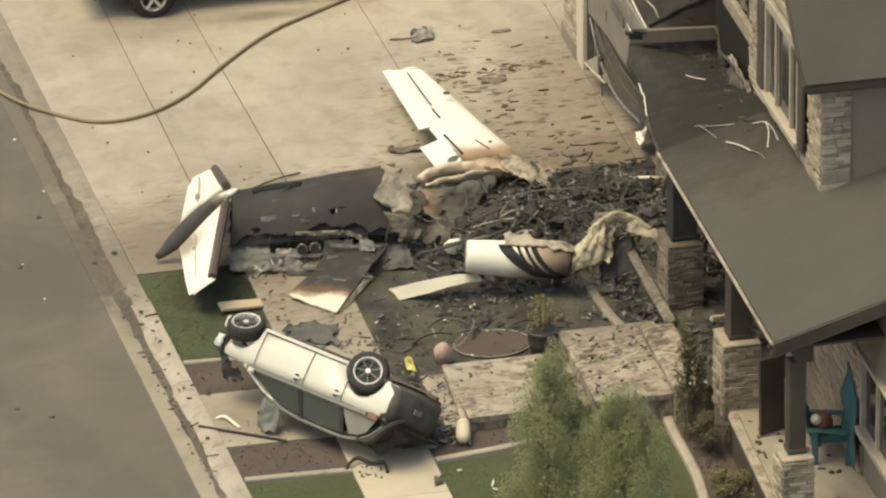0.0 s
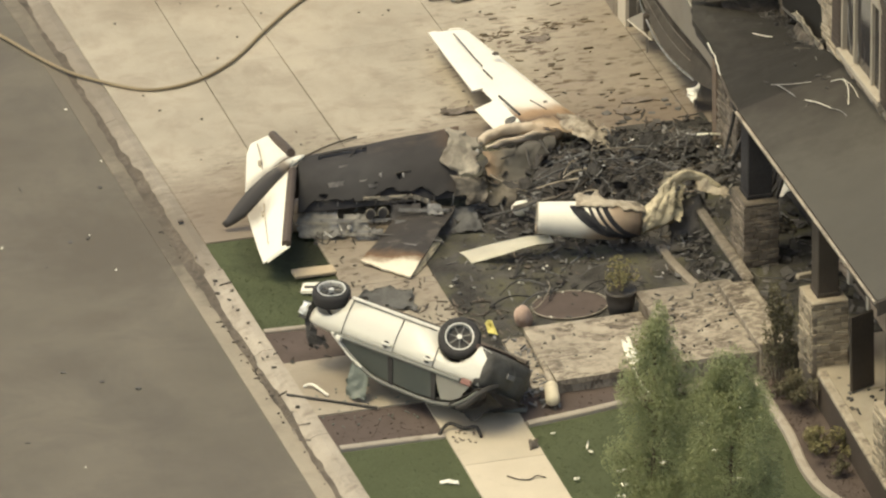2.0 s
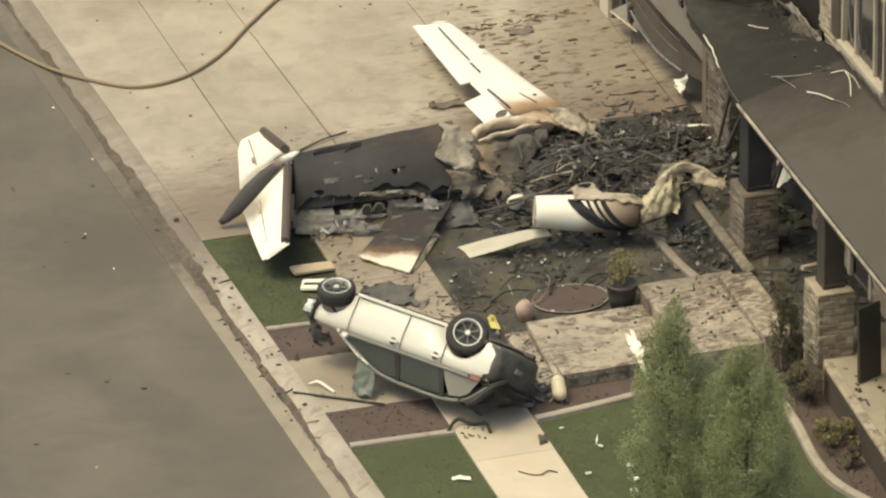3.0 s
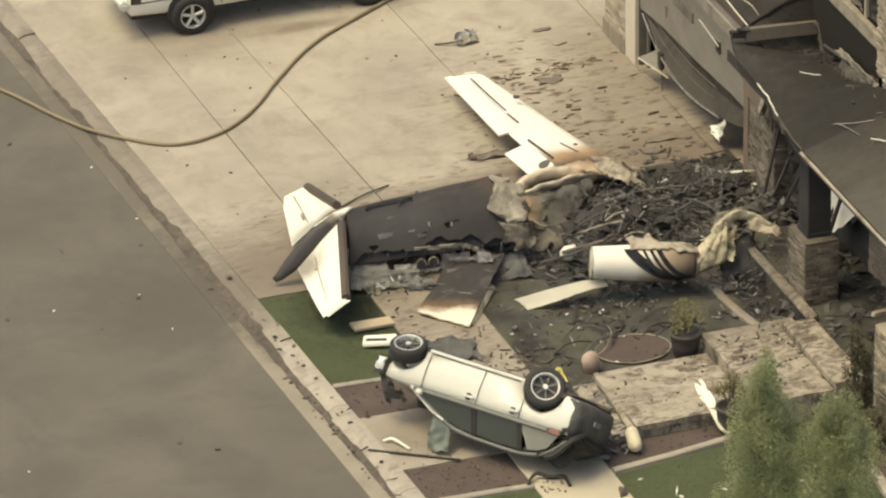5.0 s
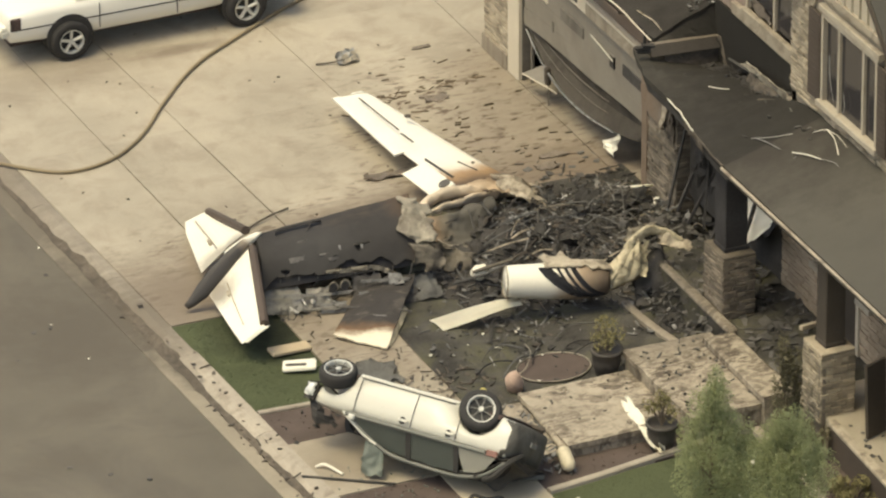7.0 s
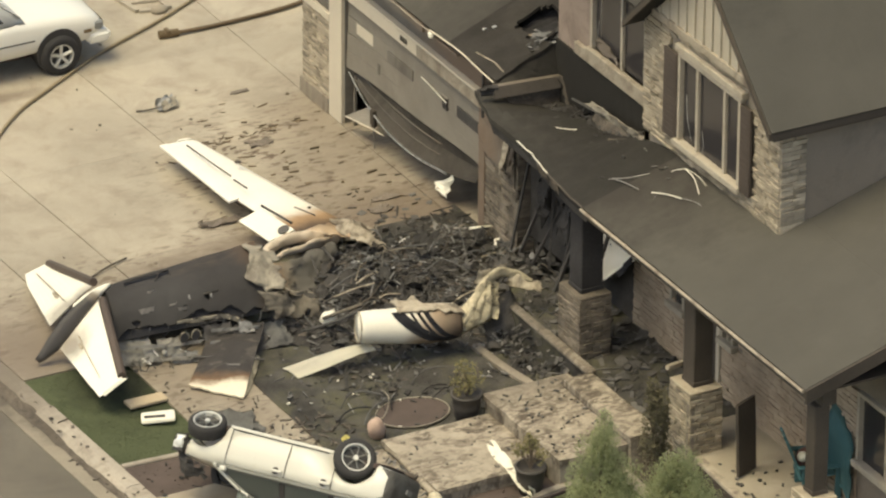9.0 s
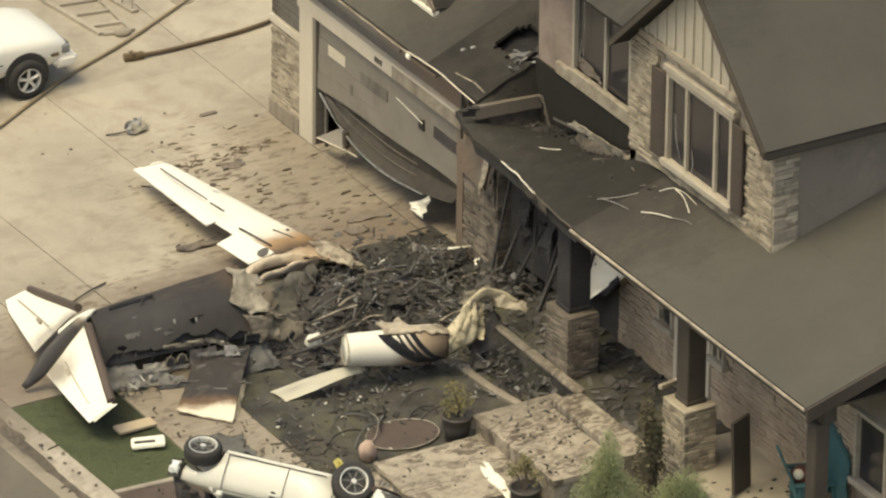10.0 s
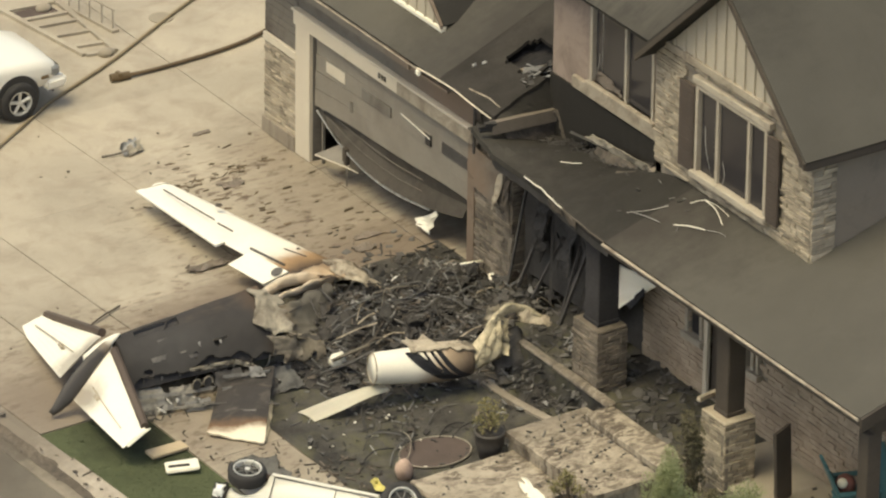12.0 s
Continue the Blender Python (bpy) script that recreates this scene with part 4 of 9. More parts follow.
part("garage_roof", plate(B(), [(8.45, 1.302, garage_z(8.45)), (8.45, 7.85, garage_z(8.45)), (15.5, 7.85, garage_z(15.5)), (15.5, 1.302, garage_z(15.5))], 0.06), M["garage_roof"], house, "plain charcoal shingle roof over the garage")
part("garage_roof", plate(B(), [(11.002, -0.24, garage_z(11.0)), (11.002, 1.30, garage_z(11.0)), (15.5, 1.30, garage_z(15.5)), (15.5, -0.24, garage_z(15.5))], 0.06), M["garage_roof"], house, "plain charcoal shingle roof over the garage")


def holed_grid(nu, nv, at, gone, thick):
    """A slab over a grid of places, with the cells in gone left out and closed rims."""
    bm = B()
    up = [[bm.verts.new(at(i, j) + Vector((0, 0, thick / 2))) for j in range(nv + 1)] for i in range(nu + 1)]
    dn = [[bm.verts.new(at(i, j) - Vector((0, 0, thick / 2))) for j in range(nv + 1)] for i in range(nu + 1)]
    for i in range(nu):
        for j in range(nv):
            if (i, j) in gone:
                continue
            bm.faces.new((up[i][j], up[i][j + 1], up[i + 1][j + 1], up[i + 1][j]))
            bm.faces.new((dn[i][j], dn[i + 1][j], dn[i + 1][j + 1], dn[i][j + 1]))
            for di, dj, (p, q), (s, t) in ((-1, 0, (i, j), (i, j + 1)), (1, 0, (i + 1, j), (i + 1, j + 1)), (0, -1, (i, j), (i + 1, j)), (0, 1, (i, j + 1), (i + 1, j + 1))):
                ii, jj = i + di, j + dj
                if not (0 <= ii < nu and 0 <= jj < nv) or (ii, jj) in gone:
                    bm.faces.new((up[p][q], up[s][t], dn[s][t], dn[p][q]))
    bmesh.ops.delete(bm, geom=[v for v in bm.verts if not v.link_faces], context='VERTS')
    bmesh.ops.recalc_face_normals(bm, faces=bm.faces[:])
    return bm


def corner_at(i, j):
    """The burnt corner of the garage roof: it sinks a little round a burnt-through hole."""
    x, yy = 8.45 + 2.55 * i / 34, 1.30 - 1.64 * j / 22
    d = math.hypot((x - 9.55) / 0.7, (yy - 0.35) / 0.8)
    rag = 0.05 * noise.noise(Vector((x * 5, yy * 5, 1)))
    return Vector((x, yy + (rag if j == 22 else 0), garage_z(x) - 0.10 * max(0, 1 - d) + (0.02 * noise.noise(Vector((x * 4, yy * 4, 6))) if 0 < j and i < 34 else 0)))


burnt_through = set()
for i in range(34):
    for j in range(22):
        p = corner_at(i, j)
        if math.hypot((p.x - 9.68) / 0.38, (p.y - 0.46) / 0.46) + 0.35 * noise.noise(p * 3.1) < 0.9 or (j > 17 and p.x > 9.2 and noise.noise(p * 4.0) > 0.05):
            burnt_through.add((i, j))
part("garage_roof_corner", holed_grid(34, 22, corner_at, burnt_through, 0.06), M["roof_char"], house, "smoke-blackened roof corner with a burnt-through hole")
part("fascia", plate(B(), [(8.46, 2.2, EZ - 0.17), (8.46, 7.85, EZ - 0.17), (8.46, 7.85, EZ - 0.02), (8.46, 2.2, EZ - 0.02)], 0.03), M["siding"], house, "brown fascia board")
part("gutter", tube(B(), curve_through([(8.41, 7.8, EZ - 0.02), (8.41, 4.5, EZ - 0.02), (8.41, 3.0, EZ - 0.02), (8.41, 2.2, EZ - 0.03), (8.42, 1.7, EZ + 0.0)], 4), 0.016, 8), M["trim_soot"], house, "dull eave gutter")
part("gutter", tube(B(), curve_through([(8.42, 1.9, EZ + 0.0), (8.43, 1.4, EZ + 0.02), (8.44, 0.85, EZ + 0.03), (8.43, 0.3, EZ + 0.0), (8.42, -0.30, EZ - 0.02)], 4), 0.014, 8), M["trim"], house, "pale bare gutter end")
part("gutter", tube(B(), [(8.60, 0.62, EZ + 0.10), (8.66, 0.1, EZ + 0.12), (8.64, -0.25, EZ + 0.10)], 0.012, 6), M["tatter"], house, "second strip of bare gutter")
part("gutter_bracket", soft_box(8.38, 8.44, 1.80, 1.92, EZ - 0.12, EZ - 0.02, 0.02), M["white"], house, "pale broken gutter bracket")
part("soffit", box(B(), 8.48, 8.95, 1.1, 7.8, EZ - 0.16, EZ - 0.12), M["siding"], house)
for x, yy in ((8.97, 1.02), (9.10, 0.92)):
    part("flashing", soft_box(x - 0.04, x + 0.04, yy - 0.025, yy + 0.025, garage_z(x) + 0.03, garage_z(x) + 0.07, 0.01), M["bright"], house, "bright scrap of flashing")
# Small gable on the garage roof.
GY, GZ, GXX = 3.87, 3.88, 9.20
part("dormer_wall", plate(B(), [(GXX, GY - 1.62, GZ + 0.1), (GXX, GY + 1.62, GZ + 0.1), (GXX, GY, GZ + 1.75)], 0.08), M["batten"], house, "cream boarded dormer gable")
part("dormer_base", soft_box(GXX - 0.09, GXX + 0.02, GY - 1.62, GY + 1.62, GZ + 0.04, GZ + 0.12, 0.01), M["white"], house, "white board under the dormer gable")
for s in (-1, 1):
    part("dormer_roof", plate(B(), [(GXX - 0.03, GY + s * 1.60, GZ + 0.14), (GXX - 0.03, GY, GZ + 1.83), (13.2, GY, GZ + 1.83), (GXX + 0.4, GY + s * 1.60, GZ + 0.14)], 0.06), M["roof"], house, "shingled dormer slope")
    part("rake_board", plate(B(), [(GXX - 0.07, GY + s * 1.62, GZ + 0.10), (GXX - 0.07, GY + s * 1.62, GZ + 0.17), (GXX - 0.07, GY, GZ + 1.86), (GXX - 0.07, GY, GZ + 1.79)], 0.05), M["siding"], house, "brown rake board")
for k in range(-5, 6):
    yy = GY + k * 0.27
    part("batten", box(B(), GXX - 0.07, GXX - 0.03, yy - 0.02, yy + 0.02, GZ + 0.12, GZ + 1.7 - abs(k) * 0.275), M["batten"], house)
# Bare scorched sheathing above the pier.
part("sheathing", box(B(), 8.96, 9.02, -0.12, 1.12, 2.37, 3.46), M["timber"], house, "scorched bare sheathing above the pier")
for yy, z0 in ((0.92, 2.3), (0.55, 2.45), (0.15, 2.2)):
    part("sheathing_shred", sheet(B(), (8.93, yy, z0), (8.91, yy - 0.14, z0 + 0.05), (8.92, yy - 0.2, z0 + 0.75), (8.94, yy - 0.05, z0 + 0.8), 4, 8, 0.03, 5, yy, 0.015, 0.2), M["rust"] if yy > 0.5 else M["tatter"], house, "hanging shred of sheathing")

# Upper wall beside the burnt roof, with a broken window.
UX = 9.60
wall_with_holes(UX, -3.85, -0.35, 3.6, 6.2, [(-3.28, -1.45, 4.46, 6.15)], 0.18, house, M["siding_pink"], "wall", "smoke-browned upper wall")
part("wall", box(B(), UX + 0.182, 15, -0.53, -0.352, 3.4, 6.4), M["siding_pink"], house, "smoke-browned upper side wall")
part("sill_band", soft_box(UX - 0.09, UX + 0.0, -3.80, -1.02, 4.19, 4.40, 0.012), M["trim_soot"], house, "peeling cream sill band")


def window(x, y0, y1, z0, z1, bars, parent, wide=0.07, label="", deep=0.10, sill="window_trim"):
    """A cased window in a wall whose street face is x: casing, mullions and panes."""
    frame_ = part("window_frame", soft_box(x - 0.04, x + deep, y0, y0 + wide, z0, z1, 0.008), M["window_trim"], parent, label)
    for a, b, c, d in ((y1 - wide, y1, z0, z1), (y0 + wide, y1 - wide, z1 - wide, z1)):
        part("casing", soft_box(x - 0.04, x + deep, a, b, c, d, 0.008), M["window_trim"], frame_)
    part("sill", soft_box(x - 0.10, x + deep, y0 - 0.05, y1 + 0.05, z0 - 0.11, z0 + 0.0, 0.012), M[sill], frame_)
    for b in bars:
        part("mullion", soft_box(x - 0.02, x + deep - 0.02, b - 0.035, b + 0.035, z0, z1 - wide, 0.006), M["window_trim"], frame_)
    edges = [y0 + wide] + sorted(bars) + [y1 - wide]
    for a, b in zip(edges, edges[1:]):
        part("pane", box(B(), x + 0.035, x + 0.045, a + 0.03, b - 0.03, z0 + 0.01, z1 - wide - 0.01), M["pane"], frame_)
    return frame_


window(UX, -3.28, -1.45, 4.46, 6.15, [-2.45], house, label="cream window casing with broken panes", sill="trim_soot")
for pts in ([(UX - 0.01, -1.75, 6.1), (UX - 0.03, -1.82, 5.5), (UX - 0.02, -1.78, 4.75)], [(UX - 0.02, -1.55, 4.55), (UX - 0.03, -1.70, 4.80), (UX - 0.02, -1.72, 5.05)], [(UX - 0.02, -2.45, 6.0), (UX - 0.03, -2.50, 5.6), (UX - 0.02, -2.43, 5.2)]):
    part("glass_shard", tube(B(), curve_through([Vector(p) for p in pts], 4), 0.009, 5, 0.4), M["bright"], house, "pale edge of broken glass")
part("broken_sash", sheet(B(), (UX - 0.0, -1.56, 4.5), (UX, -2.38, 4.5), (UX - 0.03, -2.32, 4.62), (UX + 0.02, -1.6, 4.72), 8, 4, 0.03, 5, 2.0, ragged=0.15), M["rust"], house, "scorched rubbish in the broken window")

# The stone bay under the gable.
BX, BY0, BY1, BZ = 9.23, -8.12, -3.86, 4.13
wall_with_holes(BX, BY0, BY1, BZ - 0.3, 6.28, [(-7.0, -5.05, 4.48, 6.0)], 0.16, house, M["mortar"], "bay_wall", "stone-faced upper bay wall")
part("bay_side", box(B(), BX, 15, BY0, BY0 + 0.16, 3.6, 6.1), M["siding_tan"], house, "tan-brown bay side wall")
part("bay_side", box(B(), BX, 10, BY1 - 0.16, BY1, 3.6, 6.2), M["siding"], house)
window(BX - 0.07, -7.0, -5.05, 4.48, 6.0, [-5.63, -6.48], house, label="cream casing of the triple window", deep=0.16)
for pts in ([(BX - 0.08, -5.30, 5.35), (BX - 0.09, -5.36, 4.95), (BX - 0.08, -5.48, 4.60)], [(BX - 0.08, -5.80, 4.52), (BX - 0.09, -5.87, 4.72), (BX - 0.08, -5.80, 4.92)]):
    part("glass_shard", tube(B(), curve_through([Vector(p) for p in pts], 4), 0.009, 5, 0.4), M["bright"], house, "pale edge of broken glass")
for a, b in ((-5.03, -4.62), (-7.33, -7.02)):
    sh = part("shutter", soft_box(BX - 0.12, BX - 0.07, a, b, 4.42, 5.93, 0.008), M["shutter"], house, "dark brown louvred shutter")
    if a > b:
        a, b = b, a
    for k in range(14):
        z = 4.48 + k * 0.101
        part("slat", box(B(), BX - 0.128, BX - 0.118, min(a, b) + 0.04, max(a, b) - 0.04, z, z + 0.07), M["shutter"], sh)
part("lintel_band", soft_box(BX - 0.13, BX - 0.0, -7.08, -4.98, 6.01, 6.13, 0.01), M["window_trim"], house, "dulled cream lintel board")
part("gable_band", soft_box(BX - 0.12, BX + 0.02, -7.85, -4.2, 6.28, 6.42, 0.012), M["trim_soot"], house, "cream band under the gable")
RY, RZ, EY, DROP = -6.05, 8.20, 2.30, 2.17
part("gable_wall", plate(B(), [(BX - 0.03, RY - 1.78, 6.40), (BX - 0.03, RY + 1.78, 6.40), (BX - 0.03, RY, RZ - 0.1)], 0.08), M["batten"], house, "cream board-and-batten gable")
for k in range(-7, 8):
    yy = RY + k * 0.27
    zt = RZ - 0.14 - abs(yy - RY) * 0.943
    if zt > 6.5:
        part("batten", box(B(), BX - 0.105, BX - 0.068, yy - 0.025, yy + 0.025, 6.42, zt), M["batten"], house)
for s in (-1, 1):
    part("gable_roof", plate(B(), [(BX - 0.36, RY + s * EY, RZ - DROP), (BX - 0.36, RY, RZ), (16, RY, RZ), (16, RY + s * EY, RZ - DROP)], 0.12), M["roof"], house, "steep charcoal shingle gable slope")
    part("rake_board", plate(B(), [(BX - 0.37, RY + s * (EY + 0.01), RZ - DROP - 0.10), (BX - 0.37, RY + s * (EY + 0.01), RZ - DROP + 0.01), (BX - 0.37, RY, RZ + 0.02), (BX - 0.37, RY, RZ - 0.09)], 0.04), M["dark_wood"], house, "dark rake board")
part("eave_fascia", plate(B(), [(BX - 0.35, RY - EY, RZ - DROP - 0.10), (16, RY - EY, RZ - DROP - 0.10), (16, RY - EY, RZ - DROP + 0.01), (BX - 0.35, RY - EY, RZ - DROP + 0.01)], 0.04), M["dark_wood"], house, "dark eave fascia")
part("eave_soffit", box(B(), BX - 0.3, 16, RY - EY, BY0, RZ - DROP - 0.14, RZ - DROP - 0.09), M["dark_wood"], house)
# Main roof behind.
part("main_roof", plate(B(), [(9.2, -3.8, 6.12), (9.2, 0.2, 6.12), (14, 0.2, 9.2), (14, -3.8, 9.2)], 0.12), M["roof"], house, "charcoal shingle main roof")

part("main_roof", plate(B(), [(18.5, -3.8, 6.12), (14.002, -3.8, 9.2), (14.002, 0.2, 9.2), (18.5, 0.2, 6.12)], 0.12), M["roof"], house, "charcoal shingle main roof")
part("wall", box(B(), 15.9, 16.1, -11.8, 7.4, 0, 6.1), M["siding"], house, "plain grey-brown back wall")
part("wall", box(B(), 10.5, 15.9, -11.8, -11.6, 0, 4.2), M["siding"], house)
part("garage_roof", plate(B(), [(15.502, -0.2, garage_z(15.5)), (15.502, 7.85, garage_z(15.5)), (18.5, 7.85, garage_z(15.5) - 1.3), (18.5, -0.2, garage_z(15.5) - 1.3)], 0.08), M["roof"], house)
# Porch roof.
PZ, PS = 3.56, 0.30


def roof_z(x):
    return PZ + (x - 7.48) * PS


bm = B()
plate(bm, [(7.48, -11.9, roof_z(7.48)), (7.48, -5.0, roof_z(7.48)), (9.75, -5.0, roof_z(9.75)), (9.75, -11.9, roof_z(9.75))][::-1], 0.10)
part("porch_roof", bm, M["porch_roof"], house, "plain charcoal shingle porch roof")
bm = B()
plate(bm, [(9.752, -11.9, roof_z(9.75)), (9.752, -8.15, roof_z(9.75)), (14.5, -8.15, roof_z(14.5)), (14.5, -11.9, roof_z(14.5))][::-1], 0.10)
part("porch_roof", bm, M["porch_roof"], house, "plain charcoal shingle porch roof")
# The scorched, sagging part of it.
def burnt_g(yy):
    t = min(1.0, max(0.0, (yy + 5.0) / 3.2))
    return t * t * (3 - 2 * t)


def burnt_roof_z(x, yy):
    """The scorched roof has sunk on its inner side and lies nearly level."""
    f = (x - 7.48) / 2.04
    deep = min(1.0, max(0.0, (yy + 1.7) / 1.2))
    return roof_z(x) - burnt_g(yy) * (0.16 + 0.69 * f) - 0.10 * max(0, yy + 1.2) * (1 - f) - 0.30 * deep * min(1.0, max(0.0, 1.6 * f - 0.2))


NU, NV = 26, 14


def burnt_at(i, j):
    yy, x = -5.002 + 5.25 * i / NU, 7.48 + 2.04 * j / NV
    z = burnt_roof_z(x, yy) + (0.030 * noise.noise(Vector((x * 2, yy * 2, 0))) + 0.012 * noise.noise(Vector((x * 6, yy * 6, 3))) if i else 0)
    xx = x + (0.40 * burnt_g(yy) + 0.30 * max(0, yy + 1.2) + (0.05 * noise.noise(Vector((yy * 3, 1, 0))) if i else 0)) * (1 - j / NV)
    return Vector((xx, yy, z))


gone = {(i, j) for i in range(NU) for j in range(NV) if (7 <= i <= 16 and j >= 12 and noise.noise(Vector((i * 0.4, j * 0.5, 2))) > -0.1) or (i == NU - 1 and j in (0, 1, 4, 5, 9))}
part("porch_roof_burnt", holed_grid(NU, NV, burnt_at, gone, 0.10), M["roof_burnt"], house, "burnt and sagging end of the porch roof")
part("eave_edge", tube(B(), [burnt_at(i, 0) + Vector((-0.025, 0, 0.055 + 0.012 * noise.noise(Vector((i * 0.7, 4, 0))))) for i in range(0, 13)], 0.016, 6), M["rust"], house, "bent sooty drip edge along the burnt eave")
part("eave_edge", tube(B(), curve_through([burnt_at(i, 0) + Vector((-0.035, 0, 0.075 + 0.014 * noise.noise(Vector((i * 0.9, 7, 0))))) for i in range(7, 15)], 3), 0.011, 6), M["white"], house, "bare pale drip edge along the burnt eave")
for i in (5, 6, 8, 9):
    p = burnt_at(i, 0)
    part("eave_shred", sheet(B(), p + Vector((-0.04, 0.08, 0.06)), p + Vector((-0.04, -0.10, 0.05)), p + Vector((-0.02, -0.12, -0.10)), p + Vector((-0.02, 0.05, -0.07)), 4, 3, 0.02, 6, i * 1.3, 0.01, 0.2), M["timber"], house, "curled shred of drip edge")
part("burnt_fascia", holed_grid(20, 2, lambda i, j: burnt_at(i, 0) + Vector((0.03 + 0.02 * j, 0, -0.05 - 0.09 * j)), set(), 0.03), M["soot"], house, "charred fascia under the burnt eave")
part("eave_fascia", plate(B(), [(7.47, -11.92, PZ - 0.09), (7.47, -5.0, PZ - 0.09), (7.47, -5.0, PZ + 0.02), (7.47, -11.92, PZ + 0.02)], 0.03), M["dark_wood"], house, "dark porch fascia")
part("eave_edge", tube(B(), [(7.43, -11.9, PZ + 0.02), (7.43, -8.0, PZ + 0.02), (7.43, -5.0, PZ + 0.02)], 0.026, 8), M["trim_soot"], house, "dull metal drip edge")
part("rake_fascia", plate(B(), [(7.46, -11.93, PZ - 0.19), (14.5, -11.93, roof_z(14.5) - 0.19), (14.5, -11.93, roof_z(14.5) + 0.04), (7.46, -11.93, PZ + 0.04)], 0.04), M["dark_wood"], house, "dark rake fascia of the porch")
part("porch_soffit", box(B(), 7.55, 9.2, -11.8, -4.6, 3.42, 3.46), M["dark_wood"], house)
part("porch_beam", soft_box(7.84, 8.10, -11.8, -3.2, 3.16, 3.42, 0.015), M["dark_wood"], house, "dark porch beam")

# Back wall of the porch.
PX = 9.2
part("wall", box(B(), PX, PX + 0.14, -3.7, -0.2, 0.56, 2.75), M["soot"], house, "charred porch wall")
wall_with_holes(PX, -13.0, -3.702, 0.56, 3.9, [(-5.42, -4.95, 1.56, 2.5), (-6.42, -5.55, 0.6, 2.65), (-6.98, -6.58, 1.65, 2.5), (-12.6, -10.75, 1.45, 2.65)], 0.14, house, M["mortar"], "wall", "stone-faced porch wall")
part("wall", box(B(), PX + 1.2, PX + 1.3, -13, 0, 0.5, 3.9), M["char"], house, "dark hall wall")
window(PX - 0.05, -5.42, -4.95, 1.56, 2.5, [], house, label="cream porch window beside the front door")
window(PX - 0.05, -6.98, -6.58, 1.65, 2.5, [-6.78], house, label="cream porch window")
window(PX - 0.05, -12.6, -10.75, 1.45, 2.65, [-11.6], house, label="cream porch window")
for a, b in ((-6.52, -6.42), (-5.55, -5.45)):
    part("door_frame", soft_box(PX - 0.07, PX + 0.1, a, b, 0.56, 2.7, 0.01), M["trim"], house, "cream front door frame")
part("front_door", soft_box(PX + 0.03, PX + 0.08, -6.42, -5.55, 0.58, 2.62, 0.01), M["dark_wood"], house, "dark front door")


FACES = []


def stone_pillar(x0, x1, y0, y1, top, label, material, half=0.17):
    p = thing("porch_pillar", ((x0 + x1) / 2, (y0 + y1) / 2, 0.5), label, "pillar", "porch pillars")
    part("core", box(B(), x0 + 0.03, x1 - 0.03, y0 + 0.03, y1 - 0.03, 0.0, top), M["mortar"], p)
    FACES.append((p, x0, x1, y0, y1, top, material))
    part("cap", soft_box(x0, x1, y0, y1, top, top + 0.05, 0.018), M[material], p, "rough stone cap")
    xm, ym = (x0 + x1) / 2 + 0.02, (y0 + y1) / 2
    part("timber_post", soft_box(xm - half, xm + half, ym - half, ym + half, top + 0.051, 3.16, 0.015), M["black_char" if material == "stone_burnt" else "dark_wood"], p, "charred square timber post" if material == "stone_burnt" else "dark square timber post")
    part("post_foot", soft_box(xm - half - 0.015, xm + half + 0.015, ym - half - 0.015, ym + half + 0.015, top + 0.052, top + 0.13, 0.012), M["black_char" if material == "stone_burnt" else "dark_wood"], p)
    return p


stone_pillar(7.72, 8.30, -4.52, -3.80, 1.64, "square ledge-stone porch pillar blackened by soot", "stone_burnt", 0.20)
stone_pillar(7.68, 8.28, -8.12, -7.46, 1.64, "square ledge-stone porch pillar with a timber post", "stone")
stone_pillar(7.60, 8.10, -11.92, -11.36, 1.58, "square ledge-stone porch pillar at the end of the porch", "stone", 0.13)


# ---- the wrecked aircraft ----
WHITE_WING = charred("wing_skin", (0.80, 0.76, 0.65), (0.05, 0.035, 0.025), (0.18, -0.98, 0.0), -1.75, -0.45, mid=(0.36, 0.23, 0.12), wob=0.5)
FIN_SKIN = charred("fin_skin", (0.78, 0.74, 0.61), (0.046, 0.041, 0.037), (-0.75, 0.0, -0.66), -1.95, -1.50, mid=(0.20, 0.16, 0.12), wob=0.15)
PANEL_SKIN = charred("panel_skin", (0.72, 0.65, 0.50), (0.052, 0.047, 0.043), (0.42, 0.90, 0.0), -0.58, 0.02, mid=(0.16, 0.10, 0.06), wob=0.5, scale=3)
PANEL_SKIN.node_tree.nodes["Principled BSDF"].inputs["Specular IOR Level"].default_value = 0.12
streaked(PANEL_SKIN, [(3.3, -0.9, 0.9, 0.9, 0.7)], (0.19, 0.165, 0.135), 0.52, 0.66, (2.2, 4.0, 3.0))
# Scorched towards its end; the downward axis also paints shade on the underside.
NACELLE_SKIN = charred("nacelle_skin", (0.78, 0.74, 0.62), (0.10, 0.075, 0.055), (1.0, -0.35, -0.60), 5.95, 7.30, mid=(0.37, 0.28, 0.19), wob=0.35)


def aerofoil(le, te, up, thick, n=9):
    """A closed wing section from its leading to its trailing edge."""
    le, te, up = Vector(le), Vector(te), Vector(up).normalized()
    out = []
    for side in (1, -1):
        for i in range(n if side > 0 else n - 1):
            s = i / (n - 1) if side > 0 else 1 - (i + 1) / (n - 1)
            if side < 0 and i == n - 2:
                s = 1 / (n - 1) * 0.5
            h = thick * 2.6 * (0.2969 * math.sqrt(max(s, 0)) - 0.126 * s - 0.3516 * s * s + 0.2843 * s ** 3 - 0.1015 * s ** 4)
            out.append(le + (te - le) * s + up * h * side * (1 if side > 0 else 0.6))
    return out


